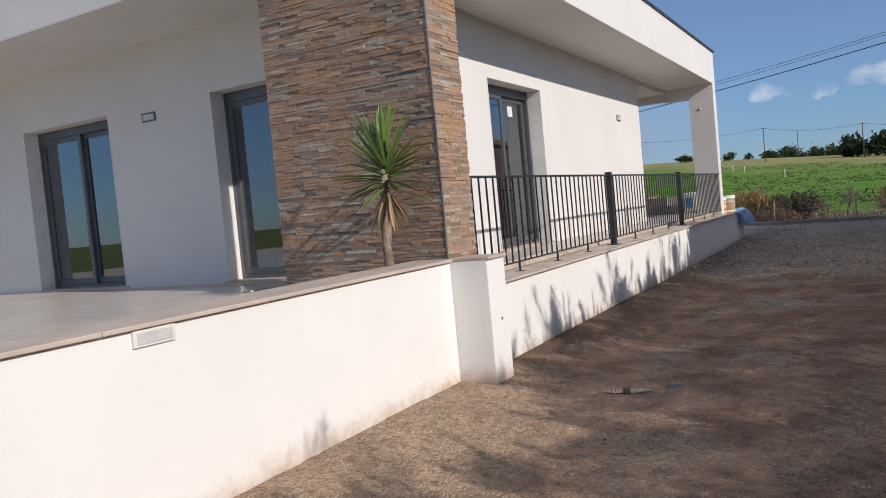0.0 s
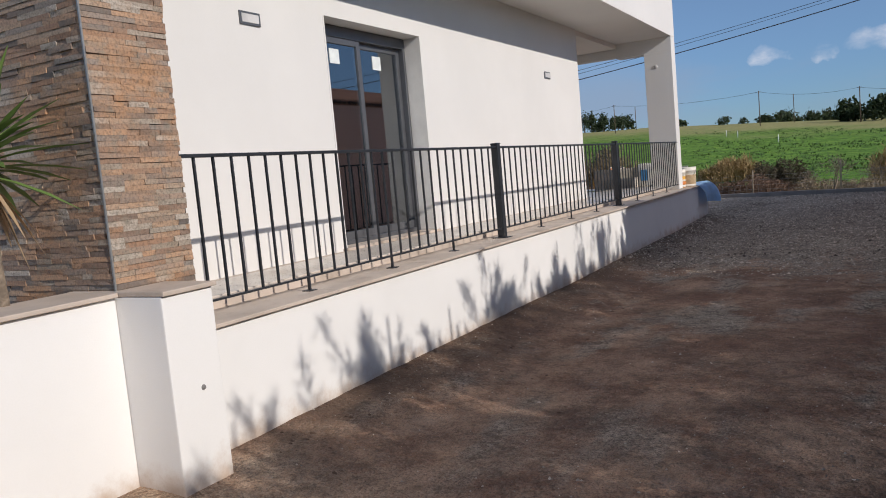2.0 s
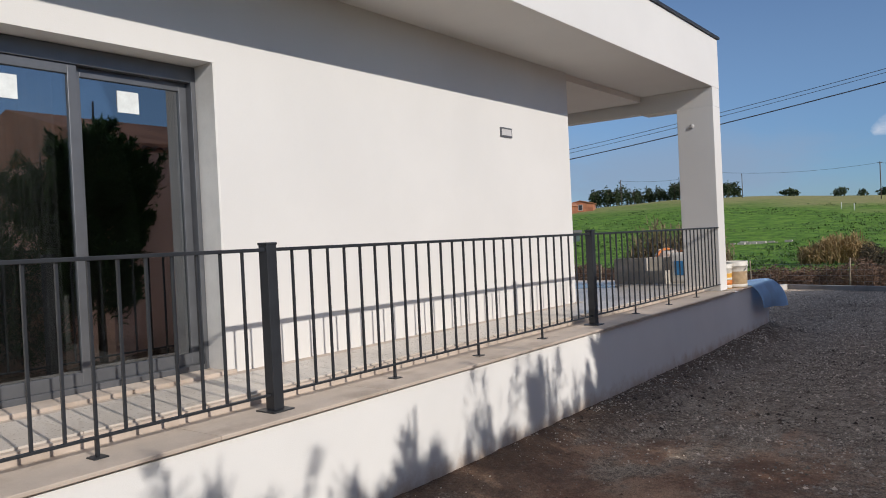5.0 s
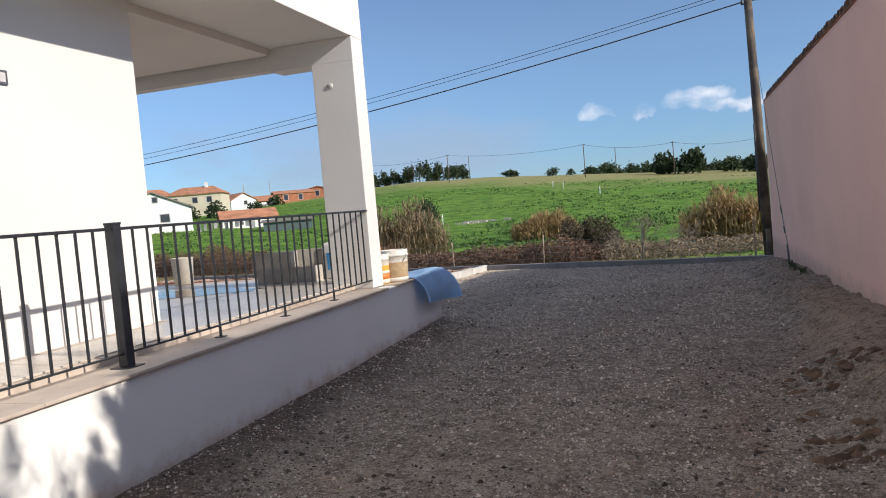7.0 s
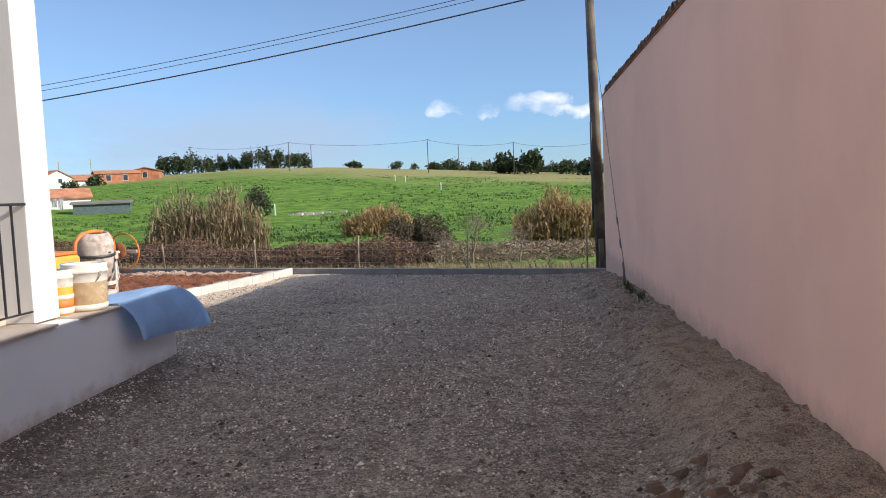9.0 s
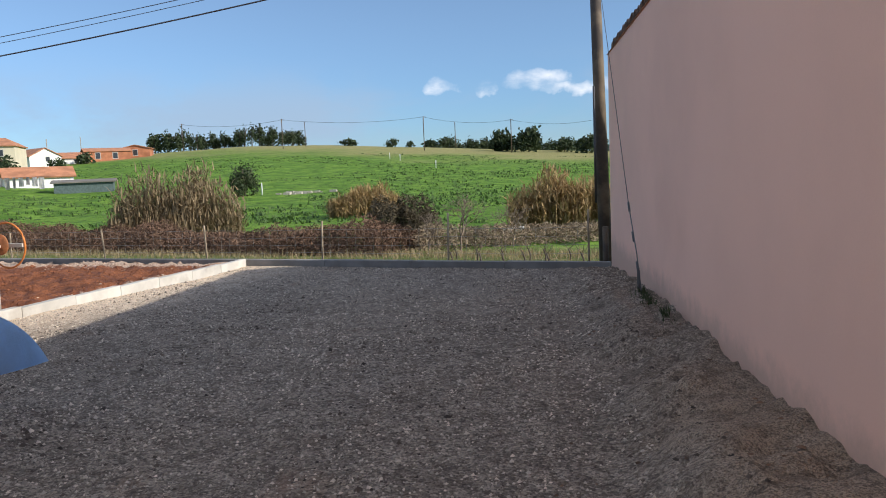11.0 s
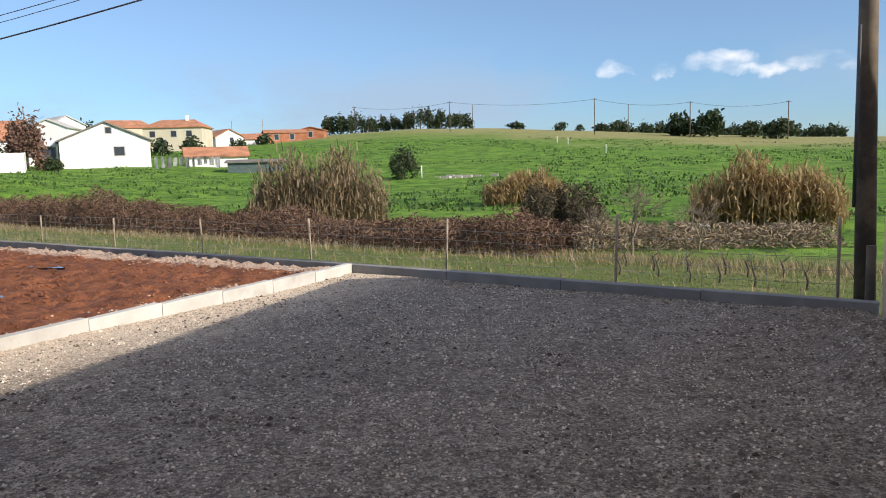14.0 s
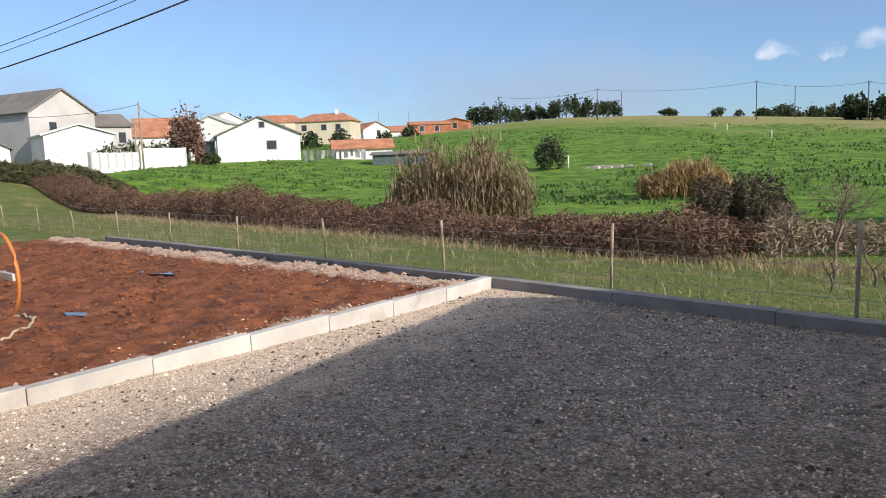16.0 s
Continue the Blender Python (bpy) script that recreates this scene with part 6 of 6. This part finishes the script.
tagged(new("backdrop", mesh_from("backdrop", verts, [(i, i + 1, 26 + i, 25 + i) for i in range(24)], FAR_HILL)), "pale blue far hill behind the village", "hill", kind="structure")


# building materials left on the terrace
def bucket(x, y, z, r, h, lower, label, handle=True):
    b = thing("bucket", (x, y, z), label, "bucket", "buckets on the terrace edge")
    v, f = lathe([(0.0, 0.0), (r * 0.86, 0.0), (r * 0.9, 0.012), (r * 0.94, h * 0.62)], 28, (x, y, z))
    part("body", mesh_from("body", v, f, lower, True), lower, b)
    v, f = lathe([(r * 0.943, h * 0.62), (r * 0.96, h * 0.8), (r * 1.02, h * 0.81), (r * 1.02, h * 0.86), (r * 0.97, h * 0.87), (r * 1.0, h * 0.985), (r * 0.98, h), (r * 0.93, h), (r * 0.9, h * 0.9), (0, h * 0.88)], 28, (x, y, z))
    part("rim", mesh_from("rim", v, f, BUCKET_WHITE, True), BUCKET_WHITE, b, "white plastic rim")
    v, f = lathe([(r * 0.9, 0.012), (r * 0.915, 0.013), (r * 0.925, 0.055), (r * 0.9, 0.056)], 28, (x, y, z))
    part("base_ring", mesh_from("base_ring", v, f, BUCKET_WHITE, True), BUCKET_WHITE, b)
    if handle:
        pts = [(x + r * 1.03 * math.cos(a), y - r * 0.35 - 0.04 * math.sin(a), z + h * 0.84 - r * 0.75 * math.sin(a)) for a in (math.pi * k / 12 for k in range(13))]
        rod_part("handle", pts, 0.005, GALV, b, 6)
    return b


bucket(-2.17, 19.38, CAP_Z + 0.001, 0.178, 0.39, BUCKET_BEIGE, "dirty white plastic bucket with a stained beige label")
tin = bucket(-2.27, 19.16, CAP_Z + 0.001, 0.115, 0.36, YELLOW, "small paint bucket with orange and yellow label", False)
v, f = lathe([(0.1035, 0.06), (0.1075, 0.061), (0.1085, 0.12), (0.1045, 0.121)], 28, (-2.27, 19.16, CAP_Z + 0.001))
part("label_band", mesh_from("label_band", v, f, ORANGE, True), ORANGE, tin, "orange printed band")
v, f = lathe([(0.105, 0.125), (0.1095, 0.126), (0.1105, 0.16), (0.106, 0.161)], 28, (-2.27, 19.16, CAP_Z + 0.001))
part("label_band", mesh_from("label_band", v, f, BUCKET_WHITE, True), BUCKET_WHITE, tin, "white printed band")

sheet = bmesh.new()
cols = []
for i in range(321):
    s = i / 320
    row = []
    for j in range(15):
        q = j / 14
        k = max(0.0, (s - 0.5) / 0.5)
        near_y = 19.50 + 0.06 * min(1, 2 * s) + 0.14 * k
        far_y = 20.30 + 0.18 * min(1, 2 * s) + 0.56 * k
        if k == 0:
            x, z = -2.66 + 1.28 * s, CAP_Z + 0.014 + 0.05 * q * smooth(s, 0.1, 0.5)
        else:
            bulge = 0.5 + 0.5 * q
            x = -2.02 + (0.10 + 0.10 * bulge) * math.sin(k * 1.75)
            z = CAP_Z + 0.014 + 0.05 * q + 0.05 * q * math.sin(k * 3.0) - (0.34 + 0.15 * q) * k ** 1.35
        row.append(sheet.verts.new((x, near_y + (far_y - near_y) * q, z + 0.004 * math.sin(9 * q + 4 * s) + 0.0018 * math.sin(i * 1.571))))
    cols.append(row)
for a, b in zip(cols, cols[1:]):
    for i in range(14):
        sheet.faces.new((a[i], a[i + 1], b[i + 1], b[i]))
bmesh.ops.solidify(sheet, geom=sheet.faces[:], thickness=0.006)
tagged(part("foam_sheet", sheet, FOIL, None, "", True), "pale blue ribbed foam sheet draped over the terrace end", "sheet")


def hollow_block(x, y, z, turn):
    m = Matrix.Translation((x, y, z)) @ Matrix.Rotation(radians(turn), 4, "Z")
    bm = bmesh.new()
    for x0, y0, x1, y1 in ((-0.25, -0.1, 0.25, -0.07), (-0.25, 0.07, 0.25, 0.1), (-0.25, -0.07, -0.22, 0.07), (0.22, -0.07, 0.25, 0.07), (-0.015, -0.07, 0.015, 0.07)):
        box(x0, y0, 0, x1, y1, 0.2, bm=bm)
    bmesh.ops.transform(bm, matrix=m, verts=bm.verts)
    ob = part("concrete_block", bm, BLOCK)
    tagged(ob, "grey hollow concrete building block stacked on the terrace", "building block", "blocks on the terrace")


for x, y, z, turn in ((-3.42, 19.32, 0.0, -4), (-3.62, 19.62, 0.0, 84), (-3.75, 19.30, 0.201, 2), (-3.30, 19.55, 0.201, 6), (-3.28, 19.60, 0.0, 4), (-3.75, 19.30, 0.0, 3)):
    hollow_block(x, y, FLOOR_Z + z, turn)
bag = thing("cement_bag", (-3.0, 19.55, FLOOR_Z), "white cement bag with blue print standing by the blocks", "bag")
bm = box(-3.17, 19.42, FLOOR_Z, -2.83, 19.62, FLOOR_Z + 0.47, 0.05)
for v in bm.verts:
    v.co += Vector((0.015 * noise.noise(v.co * 9), 0.02 * noise.noise(v.co * 7 + Vector((3, 0, 0))), 0))
part("sack", bm, BAG_WHITE, bag, "", True)
part("print_patch", box(-3.09, 19.400, FLOOR_Z + 0.12, -2.95, 19.418, FLOOR_Z + 0.34, 0.004), BAG_BLUE, bag, "blue printed patch")
tub = thing("plastic_tub", (-5.75, 20.1, FLOOR_Z), "grey-white plastic tub on the wet terrace", "tub")
v, f = lathe([(0, 0), (0.13, 0), (0.16, 0.38), (0.17, 0.385), (0.155, 0.39), (0.125, 0.02), (0, 0.02)], 24, (-5.75, 20.05, FLOOR_Z + 0.001))
part("body", mesh_from("body", v, f, BUCKET_WHITE, True), BUCKET_WHITE, tub)
bm = bmesh.new()
ring = [bm.verts.new((-4.9 + 1.15 * math.cos(k * 0.25) * (1 + 0.2 * math.sin(k * 1.9)), 18.6 + 0.55 * math.sin(k * 0.25) * (1 + 0.2 * math.cos(k * 2.3)), FLOOR_Z + 0.004)) for k in range(25)]
bm.faces.new(ring)
tagged(part("puddle", bm, WATER), "rainwater puddle on the terrace tiles", "puddle")

# concrete mixer, built along x with the handwheel at its far end, then turned into place
mixer = thing("concrete_mixer", (0, 0, 0), "concrete mixer with splattered drum and orange frame", "concrete mixer")
tilt = Matrix.Rotation(radians(-4), 4, "Y") @ Matrix.Rotation(radians(5), 4, "X")
v, f = lathe([(0.0, -0.44), (0.12, -0.44), (0.15, -0.42), (0.245, -0.20), (0.268, -0.04), (0.27, -0.02)], 32, (0, 0, 0.86), tilt)
drum = part("drum", mesh_from("drum", v, f, SPLATTER, True), SPLATTER, mixer)
v, f = lathe([(0.27, 0.0), (0.272, 0.14), (0.255, 0.22), (0.20, 0.32), (0.185, 0.33), (0.175, 0.32), (0.17, 0.25), (0.22, 0.14), (0.22, -0.3), (0, -0.34)], 32, (0, 0, 0.86), tilt)
part("drum_mouth", mesh_from("drum_mouth", v, f, SPLATTER, True), SPLATTER, drum, "pale upper half of the drum")
v, f = lathe([(0.265, -0.025), (0.29, -0.025), (0.29, 0.015), (0.265, 0.015)], 32, (0, 0, 0.86), tilt)
part("gear_ring", mesh_from("gear_ring", v, f, WIRE, True), WIRE, drum)
for k in range(3):
    turn_k = Matrix.Translation((0, 0, 0.86)) @ tilt @ Matrix.Rotation(2.1 * k + 0.5, 4, "Z")
    bm = box(0.255, -0.02, 0.03, 0.285, 0.02, 0.055, 0.004)
    bmesh.ops.transform(bm, matrix=turn_k, verts=bm.verts)
    part("flange_bolt", bm, WIRE, drum)
arch = [(-0.40 * math.cos(a), 0.0, 0.84 + 0.36 * math.sin(a) ** 0.5) for a in (math.pi * k / 20 for k in range(21))]
rod_part("yoke", arch, 0.030, ORANGE, mixer, 12, "orange tubular yoke")
for sx in (-0.40, 0.40):
    part("bearing", box(sx - 0.04, -0.045, 0.74, sx + 0.04, 0.045, 0.86, 0.01), SPLATTER, mixer)
    rod_part("post", [(sx * 1.10, 0.02, 0.84), (sx * 1.10, 0.05, -0.06)], 0.028, FRAME_WHITE, mixer, 4, "old white steel post")
    rod_part("brace", [(sx * 1.10, 0.03, 0.56), (sx * 1.02, 0.38, -0.06)], 0.022, FRAME_WHITE, mixer, 6)
    part("foot_plate", box(sx * 1.10 - 0.06, -0.04, -0.08, sx * 1.10 + 0.06, 0.13, -0.05, 0.004), FRAME_WHITE, mixer)
part("lower_rail", box(-0.42, 0.0, 0.34, 0.42, 0.04, 0.40, 0.006), FRAME_WHITE, mixer)
rim = [(0.62, 0.29 * math.cos(a), 0.84 + 0.29 * math.sin(a)) for a in (2 * math.pi * k / 36 for k in range(37))]
wheel = rod_part("handwheel", rim, 0.013, ORANGE, mixer, 8, "orange tilting handwheel")
part("wheel_bar", box(0.59, -0.27, 0.815, 0.62, 0.27, 0.865, 0.004), FRAME_WHITE, wheel)
rod_part("axle", [(0.38, 0, 0.84), (0.64, 0, 0.84)], 0.026, FRAME_WHITE, mixer)
disc = lathe([(0.0, 0.0), (0.13, 0.0), (0.135, 0.012), (0.13, 0.024), (0.0, 0.024)], 28, (0.50, 0, 0.86), Matrix.Rotation(radians(90), 4, "Y"))
part("guard_disc", mesh_from("guard_disc", *disc, RUSTY, True), RUSTY, mixer, "rusty round guard")
rod_part("cable", [(0.44, 0.0, 0.74), (0.22, -0.22, 0.48), (0.0, -0.30, 0.26), (-0.24, -0.30, 0.05)], 0.008, FRAME_WHITE, mixer, 6)
motor = part("motor_cover", box(-0.98, -0.20, 0.42, -0.52, 0.20, 0.90, 0.05), YELLOW, mixer, "orange-yellow motor cover")
part("cover_lid", box(-0.96, -0.19, 0.905, -0.55, 0.19, 0.95, 0.012), ORANGE, motor, "orange lid")
part("name_plate", box(-0.90, -0.206, 0.70, -0.62, -0.201, 0.80), BAG_BLUE, motor, "dark blue plate")
mixer.matrix_world = pose(-5.06, 24.40, 0.02, 0, 0, 78)

# hose on the soil
pts = []
for k in range(60):
    s = k / 59
    x, y = -6.9 - 1.5 * s + 0.25 * math.sin(7 * s), 25.1 + 2.6 * math.sin(2.2 * s) * (1 - 0.45 * s)
    pts.append((x, y, soil_height(x, y) + 0.03))
v, f = rod(pts, 0.016, 6)
tagged(new("hose", mesh_from("hose", v, f, HOSE, True)), "muddy hose lying on the red soil", "hose")

# weeds and clods at the foot of the pink wall and the kerb
def clods():
    verts, faces = [], []
    shape = np.array([(1, 0, 0), (0.3, 0.9, 0), (-0.8, 0.5, 0), (-0.8, -0.5, 0), (0.3, -0.9, 0), (0.1, 0.1, 0.8), (-0.3, -0.2, 0.6)])
    tri = [(0, 1, 5), (1, 2, 5), (2, 6, 5), (2, 3, 6), (3, 4, 6), (4, 5, 6), (4, 0, 5)]
    count = 0
    while count < 3000:
        kind = random.random()
        if kind < 0.34:
            y, x = 13.4 + 5.2 * random.random() ** 1.6, random.uniform(1.55, 3.0)
        elif kind < 0.44:
            y, x = random.uniform(17, 24.5), random.uniform(1.7, 3.0)
        elif kind < 0.72:
            y, x = random.uniform(6.4, 20), -1.97 + abs(random.gauss(0, 0.25))
        else:
            y, x = random.uniform(4, 18), random.uniform(-1.9, 2.6)
        if noise.noise((x * 2.1, y * 2.1, 11)) < random.uniform(-0.15, 0.35):
            continue
        count += 1
        s, a, base = 0.007 + 0.022 * random.random() ** 2.5, random.uniform(0, 6.28), len(verts)
        if x > 1.9 and y < 17.5:
            s = 0.010 + 0.085 * random.random() ** 3
        c, sn, z = math.cos(a), math.sin(a), drive_height(x, y) - 0.006
        for vx, vy, vz in shape:
            k = s * random.uniform(0.75, 1.25)
            verts.append((x + (c * vx - sn * vy) * k, y + (sn * vx + c * vy) * k * 0.75, z + vz * k * 0.6))
        faces += [tuple(base + q for q in g) for g in tri]
    return mesh_from("soil_clods", verts, faces, CLOD)


def bits(name, label, count, spot, sizes, material):
    """Loose lumps strewn by spot(), which gives x, y and the height of what they lie on."""
    shape = np.array([(1, 0, 0), (0.3, 0.9, 0), (-0.8, 0.5, 0), (-0.8, -0.5, 0), (0.3, -0.9, 0), (0.1, 0.1, 0.8), (-0.3, -0.2, 0.6)])
    tri = np.array([(0, 1, 5), (1, 2, 5), (2, 6, 5), (2, 3, 6), (3, 4, 6), (4, 5, 6), (4, 0, 5)])
    at = np.array([spot() for _ in range(count)])
    s, a = RNG.uniform(*sizes, count) * (1 + 0.8 * (RNG.uniform(0, 1, count) < 0.08)), RNG.uniform(0, 6.28, count)
    v = shape[None] * (s[:, None] * RNG.uniform(0.7, 1.3, (count, 7)))[:, :, None]
    c, sn = np.cos(a)[:, None], np.sin(a)[:, None]
    verts = np.stack([c * v[..., 0] - sn * v[..., 1], sn * v[..., 0] + c * v[..., 1], v[..., 2] * 0.9 - 0.004], 2) + at[:, None]
    faces = (np.arange(count) * 7)[:, None, None] + tri[None]
    tagged(new(name, mesh_from(name, verts.reshape(-1, 3).tolist(), faces.reshape(-1, 3).tolist(), material)), label, name.replace("_", " "), kind="stuff")


def on_bed():
    while True:
        x, y = random.uniform(-17, -4.2), random.uniform(20.8, 33.5)
        if in_bed(x, y) and noise.noise((x * 1.1, y * 1.1, 3)) > random.uniform(-0.6, 0.3):
            return x, y, soil_height(x, y)


def on_gravel():
    while True:
        x, y = random.uniform(-4.5, 2.6), random.uniform(13.5, 30.5)
        if on_drive(x, y) and noise.noise((x * 0.9, y * 0.9, 6)) + 0.6 * noise.noise((x * 3, y * 3, 2)) > random.uniform(-0.3, 0.5):
            return x, y, drive_height(x, y)


bits("earth_clods", "lumpy wet red earth clods", 9000, on_bed, (0.012, 0.045), RED_SOIL)
DARK_BIT = plain("dark_chip", (0.10, 0.074, 0.056), 0.9, spread=0.2, fine=80, bump=0.4, island=0.6)
bits("dark_chips", "dark damp chips and earth among the gravel", 9000, on_gravel, (0.006, 0.019), DARK_BIT)
CLOD = plain("dark_clod", (0.16, 0.095, 0.06), 0.95, spread=0.2, fine=60, bump=0.8, depth=0.01, island=0.4)
tagged(new("soil_clods", clods()), "dark brown earth clods on the driveway edges", "clods", kind="stuff")
roots = []
for _ in range(240):
    y = random.choice((22.9, 23.8, 24.1, 24.3)) + random.gauss(0, 0.12)
    x = 2.93 - abs(random.gauss(0, 0.06))
    roots.append((x, y, drive_height(x, y) - 0.01))
n = len(roots)
tagged(new("weeds", blades("weeds", np.array(roots), RNG.uniform(0.04, 0.18, n), RNG.uniform(0.006, 0.014, n), 0.5, BUSH_LEAF, 0.4)), "small dark weeds at the foot of the walls", "weeds", kind="stuff")

# Dark disc paints the shade of the hole; the pier is not drilled.
hole = lathe([(0.0, 0.004), (0.012, 0.004), (0.014, 0.0)], 12, (-1.7895, 6.24, 0.52), Matrix.Rotation(radians(90), 4, "Y"))
part("drill_hole", mesh_from("drill_hole", *hole, DARK, True), DARK, terrace, "small dark fixing hole")
